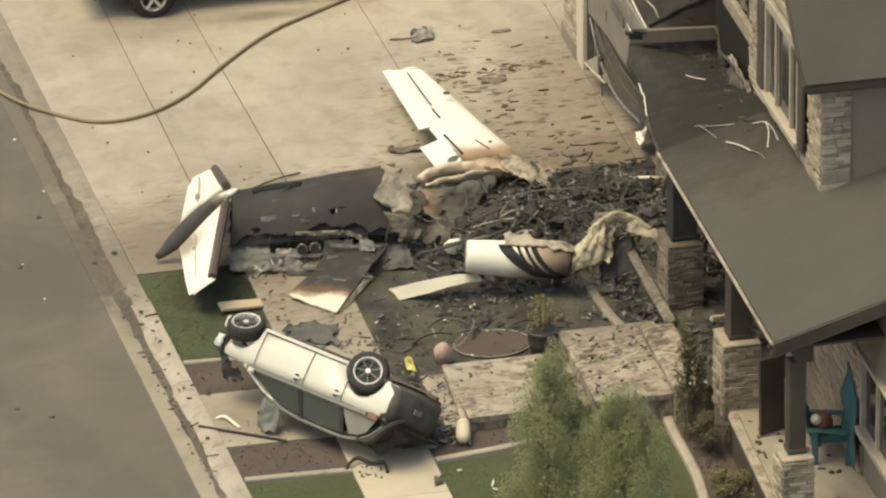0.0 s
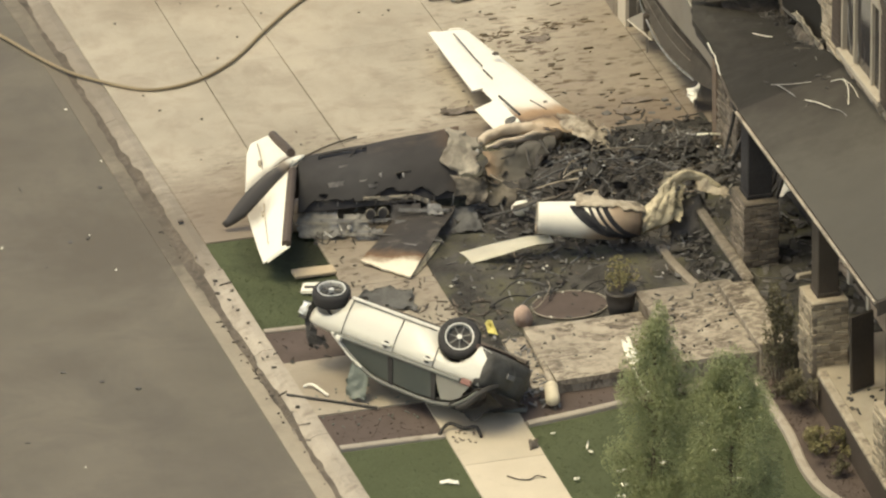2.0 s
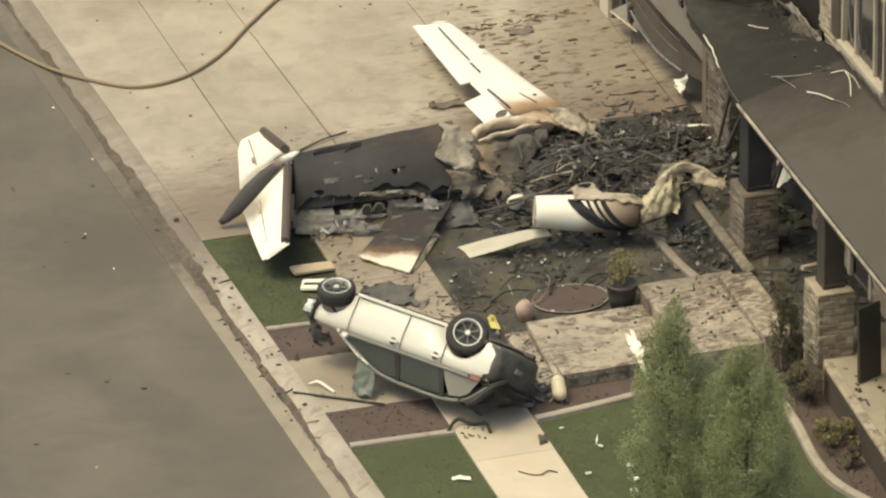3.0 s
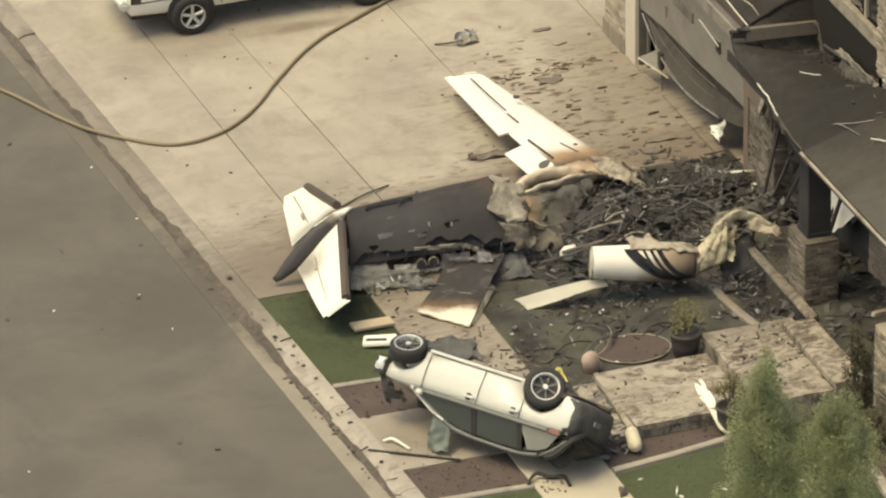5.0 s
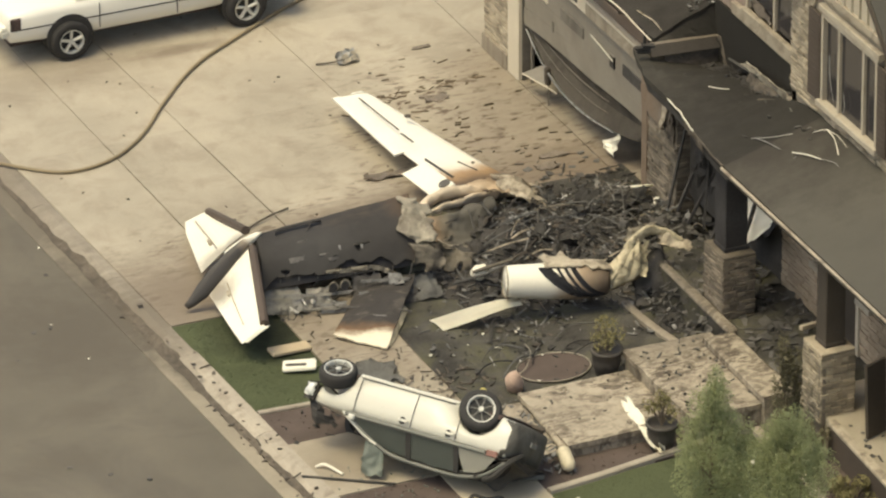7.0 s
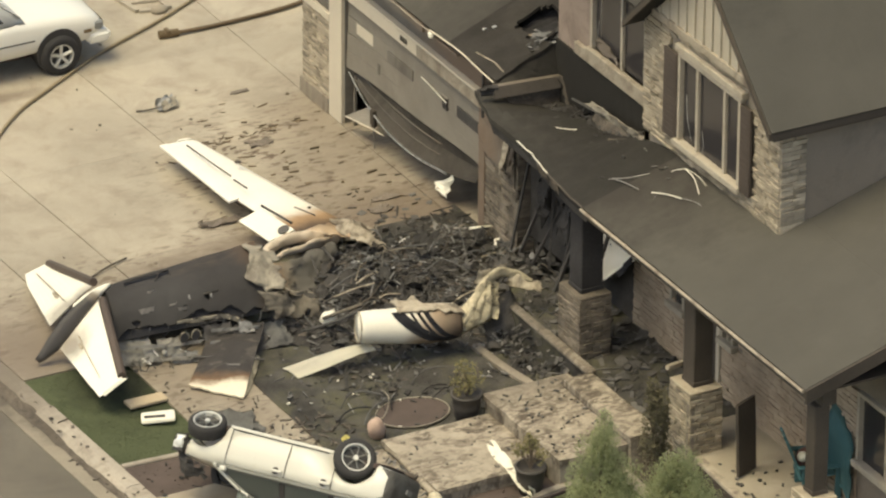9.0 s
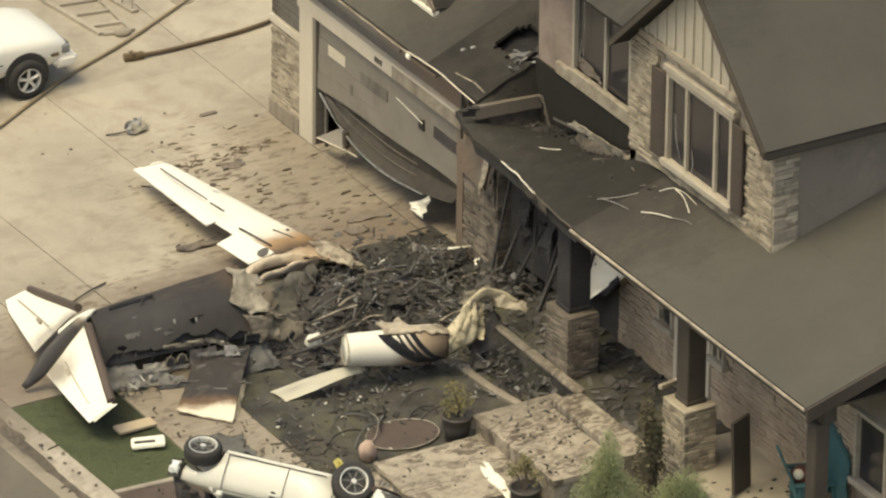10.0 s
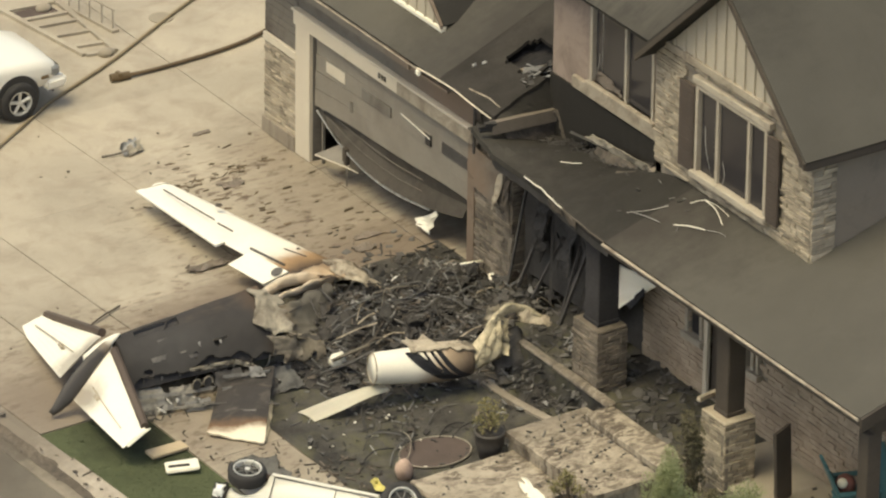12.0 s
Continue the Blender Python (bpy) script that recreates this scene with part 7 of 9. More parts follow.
for pts, r, k in ((((5.44, -0.26, 0.30), (5.82, -0.34, 0.42), (6.20, -0.36, 0.45)), 0.014, "tatter"), (((5.92, 0.20, 0.50), (6.26, 0.23, 0.55), (6.62, 0.22, 0.60)), 0.016, "ash"), (((6.53, 0.01, 0.45), (6.51, -0.10, 0.85), (6.62, -0.09, 0.83)), 0.014, "drape"), (((6.55, 0.10, 0.60), (6.60, -0.08, 0.52), (6.59, -0.26, 0.35)), 0.012, "ash"),
                  (((4.88, -1.07, 0.44), (5.23, -1.06, 0.48), (5.61, -1.02, 0.50)), 0.028, "drape_dull"), (((5.54, -0.20, 0.28), (5.72, -0.27, 0.36), (6.37, -0.18, 0.40)), 0.010, "ash"), (((6.62, 0.05, 0.55), (6.95, 0.02, 0.52), (7.35, 0.10, 0.48)), 0.014, "ash"), (((6.70, 0.55, 0.45), (7.10, 0.42, 0.52), (7.55, 0.45, 0.40)), 0.016, "drape_dull")):
    stray("bent_rod", list(pts), r, k, "bent grey tube standing out of the heap")
for i in range(34):
    x, yy = rng.uniform(4.7, 8.8), rng.uniform(-1.9, 1.6)
    s = rng.uniform(0.16, 0.42)
    h = heap_h(x, yy) + 0.06
    a = rng.uniform(0, 6.28)
    dx, dy = math.cos(a) * s, math.sin(a) * s
    whole("torn_sheet", sheet(B(), (x, yy, h), (x + dx, yy + dy, h + rng.uniform(-0.05, 0.2)), (x + dx - dy * 0.7, yy + dy + dx * 0.7, h + rng.uniform(0, 0.25)), (x - dy * 0.7, yy + dx * 0.7, h + rng.uniform(-0.05, 0.15)), 8, 8, 0.07, 5, 31 + i, 0.010, 0.25, 0.12),
          M[rng.choice(["char", "soot", "ash", "rust", "soot", "char", "ash", "soot"])], "torn and crumpled sheet metal on the heap", "debris")
for x, yy, z, w, k in ((8.55, -0.22, 0.42, 0.16, "film"), (8.62, -0.05, 0.40, 0.12, "white"), (8.40, -0.55, 0.50, 0.10, "film"), (7.05, 1.20, 0.40, 0.16, "drape"), (8.05, 1.05, 0.36, 0.10, "film"), (6.35, 1.30, 0.42, 0.14, "drape")):
    whole("torn_sheet", sheet(B(), (x, yy, z), (x + w, yy - 0.04, z + 0.02), (x + w * 0.8, yy + 0.05, z + w * 1.2), (x + 0.02, yy + 0.08, z + w), 7, 7, 0.05, 7, x * 3, 0.008, 0.3, 0.1), M[k], "pale crumpled scrap of skin on the heap", "debris", smooth=True)
whole("fallen_tube", tube(B(), [(8.55, 0.72, 0.42), (8.72, 0.66, 0.43), (8.92, 0.62, 0.42)], 0.022, 8), M["white"], "short white tube lying in the ash", "debris", smooth=True)
rng = random.Random(9)
for i in range(12):
    x, yy, a, L = rng.uniform(3.6, 6.0), rng.uniform(-4.4, -2.7), rng.gauss(0.35, 0.4), rng.uniform(0.5, 1.1)
    stray("thin_cable", [(x + L * t * math.cos(a), yy + L * t * math.sin(a) + 0.16 * L * math.sin(math.pi * t), 0.09 + 0.04 * math.sin(math.pi * t)) for t in (0, 0.33, 0.67, 1)], rng.uniform(0.008, 0.014), rng.choice(["black_char", "soot", "black_char", "ash"]), "thin burnt cable curled over the blackened bed")
stray("pale_hoop", [(4.28, -4.02, 0.06), (4.52, -3.92, 0.12), (4.78, -3.55, 0.18), (4.86, -3.15, 0.12)], 0.009, "drape", "pale bent hoop sticking out of burnt grass")
stray("whip_aerial", [(2.36, 2.62, 0.02), (2.85, 2.86, 0.05), (3.35, 3.08, 0.03)], 0.016, "rust", "thin bent rod behind the tail")
for p, s, label in (((7.3, 5.95, 0.03), (0.42, 0.22, 0.05), "flat brown scrap on the driveway"), ((8.25, 3.1, 0.04), (0.5, 0.16, 0.05), "burnt strip on the driveway"), ((7.95, 2.75, 0.03), (0.35, 0.25, 0.04), "burnt scrap on the driveway"),
                    ((5.35, 3.55, 0.04), (0.7, 0.22, 0.06), "crumpled brown rag beside the wing"), ((7.9, 7.9, 0.02), (0.3, 0.1, 0.03), "dark scrap on the driveway")):
    whole("driveway_scrap", sheet(B(), (p[0] - s[0] / 2, p[1] - s[1] / 2, p[2]), (p[0] + s[0] / 2, p[1] - s[1] / 2, p[2]), (p[0] + s[0] / 2, p[1] + s[1] / 2, p[2]), (p[0] - s[0] / 2, p[1] + s[1] / 2, p[2]), 8, 5, s[2] * 0.5, 6, p[0], 0.02, 0.25), M["rust"], label, "debris")
clump = thing("plastic_scrap", (6.45, 8.0, 0.0), "crumpled grey plastic sheet with a thin stick on the driveway", "debris")
part("sheet", sheet(B(), (6.28, 7.82, 0.02), (6.70, 7.9, 0.02), (6.72, 8.2, 0.10), (6.38, 8.05, 0.14), 9, 9, 0.06, 5, 41.0, 0.01, 0.2), M["bright"], clump, smooth=True)
part("white_fold", sheet(B(), (6.35, 7.75, 0.03), (6.70, 7.82, 0.05), (6.72, 8.0, 0.16), (6.45, 7.95, 0.14), 6, 6, 0.04, 5, 43.0, 0.01, 0.2), M["drape"], clump)
part("stick", tube(B(), [(5.95, 8.0, 0.02), (6.15, 7.92, 0.04), (6.4, 7.9, 0.05)], 0.016, 6), M["rust"], clump)
whole("broken_board", soft_box(-0.35, 0.35, -0.12, 0.12, -0.03, 0.03, 0.01, 1, pose(1.40, -1.62, 0.05, 4, 3, 4)), M["pale"], "short pale broken board on the lawn's edge", "board")
bump = thing("bumper_piece", (1.4, -2.2, 0.05), "white car bumper piece with a dark slot", "car part")
part("shell", soft_box(-0.27, 0.27, -0.15, 0.15, 0.0, 0.06, 0.018, 2, pose(1.32, -2.22, 0.03, 4, -5, -24)), M["white"], bump)
part("slot", soft_box(-0.22, 0.12, -0.03, 0.03, 0.0, 0.02, 0.006, 1, pose(1.30, -2.25, 0.084, 4, -5, -28)), M["car_dark"], bump)
whole("yellow_piece", sheet(B(), (3.47, -4.60, 0.10), (3.60, -4.70, 0.08), (3.58, -4.46, 0.22), (3.47, -4.42, 0.20), 5, 6, 0.05, 7, 51.0, 0.02, 0.1), M["yellow"], "bright yellow plastic piece behind the car", "debris")
bm = B()
bmesh.ops.create_icosphere(bm, subdivisions=3, radius=1)
for v in bm.verts:
    d = 1 + 0.10 * noise.noise(v.co * 1.7)
    v.co = Vector((v.co.x * 0.15 * d, v.co.y * 0.14 * d, v.co.z * 0.235 * d))
bmesh.ops.transform(bm, matrix=pose(4.10, -4.42, 0.20, 8, -22, 20), verts=bm.verts[:])
whole("boulder", bm, M["boulder"], "smooth tan boulder leaning at the step", "boulder", smooth=True)
ws = thing("white_strip", (5.3, -6.5, 0.25), "torn white sheet strip lying over the stone step", "debris")
part("strip", sheet(B(), (5.24, -5.98, 0.36), (5.38, -5.94, 0.40), (5.37, -7.30, 0.14), (5.20, -7.25, 0.12), 5, 18, 0.06, 5, 61.0, 0.012, 0.2), M["white"], ws, smooth=True)
# Loose tubes on the porch roof.
for i, (pts, r) in enumerate((
        ([(8.37, -5.60, 0.06), (8.50, -5.85, 0.07), (8.62, -6.12, 0.05)], 0.009), ([(9.02, -5.55, 0.10), (8.97, -5.90, 0.12), (8.86, -6.25, 0.06)], 0.008),
        ([(8.86, -5.36, 0.06), (8.94, -5.46, 0.10), (9.02, -5.55, 0.11)], 0.006), ([(9.02, -5.55, 0.11), (9.06, -5.85, 0.10), (9.05, -6.15, 0.06)], 0.005),
        ([(8.15, -4.75, 0.05), (8.22, -5.05, 0.06), (8.28, -5.35, 0.05)], 0.007), ([(8.62, -6.12, 0.05), (8.72, -6.35, 0.05), (8.74, -6.52, 0.04)], 0.004), ([(8.10, -4.7, 0.04), (8.35, -4.95, 0.05), (8.62, -5.1, 0.04)], 0.006))):
    stray("roof_tube", [(x, yy, roof_z(x) + 0.05 + z - (0.10 * burnt_g(yy))) for x, yy, z in pts], r, "white" if i < 4 else "bright", "thin pale tube fallen on the porch roof", n=6)
stray("roof_tube", [(8.65, -2.0, burnt_roof_z(8.65, -2.0) + 0.09), (8.78, -2.15, burnt_roof_z(8.78, -2.1) + 0.09), (8.9, -2.25, burnt_roof_z(8.9, -2.2) + 0.09)], 0.007, "white", "thin pale tube fallen on the porch roof", n=6)
# Collapsed framing between garage and porch roof.
part("wall", box(B(), 9.54, 9.58, -3.80, -0.36, 2.6, 4.17), M["roof_burnt"], house, "charred wall under the window")
# Black sheet added below the hole; its colour gives the hole's darkness.
part("garage_roof_burnt", sheet(B(), (8.80, 1.25, garage_z(8.80) - 0.25), (8.80, 0.05, garage_z(8.80) - 0.25), (11.2, -0.22, garage_z(11.2) - 0.34), (11.2, 1.2, garage_z(11.2) - 0.34), 26, 18, 0.05, 4.5, 87.0, 0.03, 0.05), M["black_char"], house, "black charred backing that keeps the garage roof hole dark")
frame_wreck = thing("collapsed_framing", (9.0, -0.5, 2.4), "scorched box beam and rafters fallen at the garage corner", "collapsed roof")
part("box_beam", plate(B(), [(8.30, -0.52, 3.42), (9.57, -0.52, 3.35), (9.57, -0.50, 3.56), (8.30, -0.50, 3.63)], 0.12), M["beam"], frame_wreck, "singed tan box beam")
part("fallen_deck", holed_grid(16, 6, lambda i, j: Vector((8.50 + 1.15 * i / 16, -0.30 - 0.17 * j / 6 + 0.02 * noise.noise(Vector((i * 0.6, j, 0))), (garage_z(8.50 + 1.15 * i / 16) - 0.03) * (1 - j / 6) + 3.52 * j / 6)), set(), 0.04), M["roof_burnt"], frame_wreck, "blackened roof deck sagging down to the beam")
part("beam_panel", sheet(B(), (8.55, -0.49, 3.42), (9.56, -0.49, 3.36), (9.56, -0.52, 2.95), (8.75, -0.52, 3.05), 14, 6, 0.02, 4, 70.0, 0.03, 0.06), M["timber"], frame_wreck, "scorched board under the beam")
for i, (a, b) in enumerate((((8.02, -0.52, 3.62), (8.36, -0.51, 3.56)), ((8.08, -0.48, 3.52), (8.38, -0.50, 3.50)), ((8.14, -0.55, 3.66), (8.36, -0.53, 3.60)))):
    part("splinter", tube(B(), [a, b], 0.035, 5, 1.4), M["soot"], frame_wreck, "charred splintered beam end")
part("hanging_strip", ribbon([Vector(p) for p in ((9.50, -0.56, 3.55), (9.55, -0.66, 3.46), (9.54, -0.80, 3.22), (9.48, -0.95, 3.00))], [0.05, 0.05, 0.05, 0.03], 0.02, 3.3, 0.01, 8, 5), M["timber"], frame_wreck, "curved strip hanging from the beam", smooth=True)
part("torn_board", sheet(B(), (9.47, -1.50, 3.46), (9.30, -3.62, 3.72), (9.22, -3.58, 3.92), (9.47, -1.75, 3.62), 22, 5, 0.03, 4, 71.0, 0.03, 0.05, 0.06), M["drape"], frame_wreck, "peeling pale board")
part("torn_board", sheet(B(), (9.30, -1.95, 3.34), (9.20, -3.30, 3.60), (9.26, -3.30, 3.76), (9.40, -1.95, 3.52), 14, 4, 0.02, 4, 72.0, 0.03, 0.06), M["timber"], frame_wreck, "brown scorched board under the window")
for a, b, c, k in (((9.3, 0.75, 3.75), (9.9, 0.0, 4.05), 0.03, "tatter"), ((9.4, 0.9, 3.6), (10.2, -0.3, 3.9), 0.04, "char"), ((9.40, -1.2, 3.45), (9.45, -2.2, 3.55), 0.03, "char"), ((8.80, 0.75, 2.4), (8.78, 0.7, 3.3), 0.025, "char"), ((9.0, -3.1, 3.62), (9.4, -3.9, 3.85), 0.03, "rust")):
    part("rafter", tube(B(), [a, b], c, 4), M[k], frame_wreck, "charred rafter")
part("flashing", plate(B(), [(9.42, 0.28, 3.85), (9.55, 0.42, 3.92), (9.92, -0.1, 4.10), (9.82, -0.2, 4.06)], 0.02), M["ash"], frame_wreck, "grey bent flashing")
part("pier_shred", sheet(B(), (8.93, 0.15, 1.6), (8.91, -0.1, 1.5), (8.9, -0.15, 2.35), (8.92, 0.1, 2.45), 6, 10, 0.04, 5, 73.0, 0.02, 0.25, 0.15), M["rust"], frame_wreck, "shredded brown sheathing at the pier")
part("pier_board", sheet(B(), (8.90, 1.06, 1.72), (8.90, 0.02, 1.60), (8.91, -0.02, 2.38), (8.91, 1.06, 2.42), 10, 8, 0.012, 3, 91.0, 0.02, 0.06), M["siding"], frame_wreck, "smoke-browned board on the pier")
part("pier_shred", sheet(B(), (8.86, 0.28, 1.60), (8.86, 0.12, 1.66), (8.86, -0.02, 2.24), (8.86, 0.16, 2.26), 5, 10, 0.03, 5, 92.0, 0.012, 0.22, 0.1), M["tatter"], frame_wreck, "pale torn strip at the pier")
rng = random.Random(77)
for i in range(9):
    yy = -0.5 - 0.34 * i + rng.uniform(-0.1, 0.1)
    part("stud", tube(B(), [(8.55 + rng.uniform(-0.1, 0.35), yy + rng.uniform(-0.35, 0.35), 0.60), (9.12, yy, rng.uniform(1.5, 2.7))], rng.uniform(0.025, 0.045), 4), M["soot"], frame_wreck, "charred stud fallen against the wall")
for i in range(4):
    yy = -0.7 - 0.75 * i
    part("torn_board", sheet(B(), (9.0, yy, 1.3), (8.98, yy - 0.35, 1.2), (9.13, yy - 0.4, 2.3), (9.13, yy + 0.05, 2.4), 8, 12, 0.06, 4, 120.0 + i * 1.9, 0.015, 0.25, 0.15), M["soot"], frame_wreck, "burnt wall lining hanging in shreds")
def wrap_at(i, j):
    """Torn house wrap on the wall: broad at the top, narrowing downwards, its foot blown outwards."""
    u, v = i / 14, j / 14
    top, low = Vector((9.05, -2.41, 1.9)).lerp(Vector((9.05, -4.31, 2.12)), u), Vector((8.82, -2.84, 0.86)).lerp(Vector((8.9, -3.63, 1.5)), u)
    return top.lerp(low, v) + Vector((0.03 * noise.noise(Vector((u * 3, v * 4, 1))), 0, 0.04 * noise.noise(Vector((u * 6, v * 3, 5))) * v))


hang = thing("hanging_wrap", (9.0, -3.6, 1.9), "torn bright white house wrap hanging on the burnt porch wall", "wall wrap")
part("wrap", holed_grid(14, 14, wrap_at, set(), 0.01), M["wrap"], hang, smooth=True)
part("burnt_edge", sheet(B(), (8.87, -3.63, 1.5), (8.93, -4.04, 1.95), (8.9, -4.16, 1.89), (8.84, -3.85, 1.51), 8, 5, 0.03, 3, 83.0, 0.02, 0.15), M["black_char"], hang, "black burnt edge of the wrap")


# ---- overturned car ----
HF, HR = Vector((0.886, -4.91, 1.37)), Vector((2.36, -7.08, 1.39))
FW = (HF - HR).normalized()
NH = Vector((-FW.y, FW.x, 0)).normalized()
if NH.y > 0:
    NH = -NH
LEAN = radians(36)
UPC = NH * math.sin(LEAN) + Vector((0, 0, -math.cos(LEAN)))
UPC = (UPC - FW * UPC.dot(FW)).normalized()
NC = FW.cross(UPC)
if NC.z < 0:
    NC = -NC
MID = (HF + HR) / 2
HALF = (HF - HR).length / 2


def on_car(l, n, u):
    p = MID + FW * l + NC * n + UPC * u
    if p.z < 0.03:
        p.z = 0.03 + 0.02 * noise.noise(p * 3)
    return p


car = thing("overturned_car", (1.4, -6.2, 0.0), "silver-white hatchback lying overturned on its roof and side, windows smashed", "car")
ST = [(1.66, 0.46, 0.57, 0.52), (1.60, 0.34, 0.59, 0.66), (1.40, 0.12, 0.60, 0.72), (1.0, 0.00, 0.61, 0.75), (0.30, -0.02, 0.62, 0.76), (-0.4, -0.02, 0.62, 0.76), (-1.1, -0.01, 0.63, 0.76), (-1.45, 0.0, 0.63, 0.75), (-1.70, 0.02, 0.63, 0.71, 0.04), (-1.90, 0.05, 0.61, 0.62, 0.11), (-1.97, 0.10, 0.57, 0.52, 0.18), (-2.01, 0.17, 0.50, 0.42, 0.25)]


def car_ring(l, lo, hi, w, shift=0.0):
    c = -0.74 + shift
    pts = [(w - 0.06, lo), (w + 0.0, lo + 0.04), (w + 0.03, lo + 0.5 * (hi - lo)), (w + 0.015, lo + 0.75 * (hi - lo)), (w - 0.02, hi - 0.02), (w - 0.09, hi)]
    ring = [(c + a, b) for a, b in pts] + [(c, hi + 0.02)] + [(c - a, b) for a, b in pts[::-1]] + [(c, lo - 0.02)]
    return [on_car(l, a, b) for a, b in ring]


bm = loft(B(), [car_ring(*s) for s in ST])
for f in bm.faces:
    c = f.calc_center_median() - MID
    if c.dot(FW) + 0.30 * min(0.0, c.dot(NC) + 0.05) < -1.86:
        f.material_index = 1
body = part("body", bm, [M["car"], M["bumper"]], car, "silver-white body shell with a dark tail", smooth=True)


def cut_from(ob, cutters):
    """Cuts closed meshes out of an object and keeps the result as its mesh."""
    obs = []
    for bm in cutters:
        me = bpy.data.meshes.new("cutter")
        bm.to_mesh(me)
        bm.free()
        c = bpy.data.objects.new("cutter", me)
        scene.collection.objects.link(c)
        mod = ob.modifiers.new("cut", 'BOOLEAN')
        mod.operation, mod.object, mod.solver = 'DIFFERENCE', c, 'EXACT'
        obs.append(c)
    bpy.context.view_layer.update()
    deps = bpy.context.evaluated_depsgraph_get()
    me = bpy.data.meshes.new_from_object(ob.evaluated_get(deps))
    ob.modifiers.clear()
    ob.data = me
    for c in obs:
        bpy.data.objects.remove(c)


def arch_tube(l, r, n0, n1):
    bm = tube(B(), [on_car(l, n0, 0.03), on_car(l, n1, 0.03)], r, 32)
    bmesh.ops.recalc_face_normals(bm, faces=bm.faces[:])
    return bm


cut_from(body, [arch_tube(l, 0.375, n0, n1) for l in (HALF, -HALF) for n0, n1 in ((-0.42, 0.4),)])
# Crushed cabin: pillars, roof rail and glass.
TOP = 1.04
SIDE_L = [(0.98, 0.62), (0.55, 0.88), (0.15, TOP), (-0.5, TOP + 0.04), (-1.1, TOP + 0.03), (-1.55, TOP - 0.08), (-1.95, 0.70)]


def rail_n(u):
    return 0.02 - 0.30 * max(0, u - 0.62) / 0.44


for s in (1, -1):
    f = (lambda n_: n_) if s > 0 else (lambda n_: -1.48 - n_)
    part("roof_rail", tube(B(), curve_through([on_car(l, f(rail_n(u)), u) for l, u in SIDE_L], 5), 0.034, 6), M["rail"], car, "green-grey roof rail in shade-darkened car paint")
# The roof takes dark grey so the shadow below the rail is in its colour.
part("roof", loft(B(), [[on_car(l, a, u + b - 0.06) for a, b in ((-0.27, 0), (-0.5, 0.03), (-0.74, 0.04), (-1.0, 0.03), (-1.21, 0), (-1.21, -0.04), (-0.74, -0.01), (-0.27, -0.04))] for l, u in ((0.15, TOP), (-0.5, TOP + 0.04), (-1.1, TOP + 0.03), (-1.55, TOP - 0.08))]), M["bumper"], car, "crushed roof coloured dark as if shaded", smooth=True)
for name, a, b in (("front_window", (0.86, 0.42, -0.16), None), ("rear_window", (-0.22, -0.62, -1.02), None), ("rear_pillar", (-1.06, -1.4, -1.82), None)):
    l0, l1, l2 = a
    top = {"front_window": ((0.60, 0.88), (0.14, TOP - 0.04), (-0.16, TOP - 0.03)), "rear_window": ((-0.22, TOP - 0.03), (-0.62, TOP), (-1.02, TOP - 0.02)), "rear_pillar": ((-1.20, TOP - 0.05), (-1.40, TOP - 0.08), (-1.58, TOP - 0.16))}[name]
    low = [on_car(l, 0.028, 0.63) for l in (l0, l1, l2)]
    up_ = [on_car(l, rail_n(u) + 0.012, u) for l, u in top]
    bm = B()
    v0, v1 = [bm.verts.new(p) for p in low], [bm.verts.new(p) for p in up_]
    for i in range(2):
        bm.faces.new((v0[i], v0[i + 1], v1[i + 1], v1[i]))
    bmesh.ops.solidify(bm, geom=bm.faces[:], thickness=0.008)
    part(name, bm, M["car"] if name == "rear_pillar" else M["car_pane"], car, "silver rear pillar" if name == "rear_pillar" else "smoked side glass")
for l, lt in ((-0.19, -0.19), (-1.06, -1.06)):
    part("pillar", plate(B(), [on_car(l - 0.05, 0.035, 0.62), on_car(l + 0.05, 0.035, 0.62), on_car(lt + 0.04, rail_n(TOP) + 0.02, TOP), on_car(lt - 0.04, rail_n(TOP) + 0.02, TOP)], 0.02), M["car_dark"], car, "dark window pillar")
part("belt_moulding", tube(B(), [on_car(l, 0.035, 0.625) for l in (0.95, 0.4, -0.3, -1.0, -1.6)], 0.040, 6), M["rail"], car, "dull grey-green belt moulding")
part("front_pillar", tube(B(), curve_through([on_car(l, rail_n(u) + 0.02, u + 0.01) for l, u in ((1.02, 0.60), (0.90, 0.68), (0.62, 0.86), (0.40, 0.95))], 5), 0.024, 6), M["car"], car, "silver-white windscreen pillar")


def seam(pts, r=0.008, material="car_dark", name="door_seam"):
    part(name, tube(B(), pts, r, 5), M[material], car)


def side_n(u):
    return 0.02 + 0.03 * min(1, (u + 0.02) / 0.3) - 0.035 * max(0, u - 0.45) / 0.17


for l in (0.84, -0.20, -1.02):
    seam([on_car(l + (0.10 * max(0, -0.0 - u) if l < -1 else 0), side_n(u) + 0.012, u) for u in (0.03, 0.12, 0.22, 0.32, 0.45, 0.59)], 0.007)
seam([on_car(l, side_n(0.03) + 0.012, 0.03) for l in (0.84, 0.3, -0.3, -0.85)], 0.008)
for l in (-0.06, -0.90):
    h = part("door_handle", soft_box(-0.09, 0.09, -0.02, 0.025, -0.022, 0.022, 0.012, 1, Matrix.Translation(on_car(l, 0.052, 0.50)) @ Matrix((FW, NC, UPC)).transposed().to_4x4()), M["car"], car, "silver door handle")
    part("handle_cup", tube(B(), [on_car(l + 0.02, 0.040, 0.50), on_car(l + 0.02, 0.047, 0.50)], 0.06, 10), M["car_dark"], car)
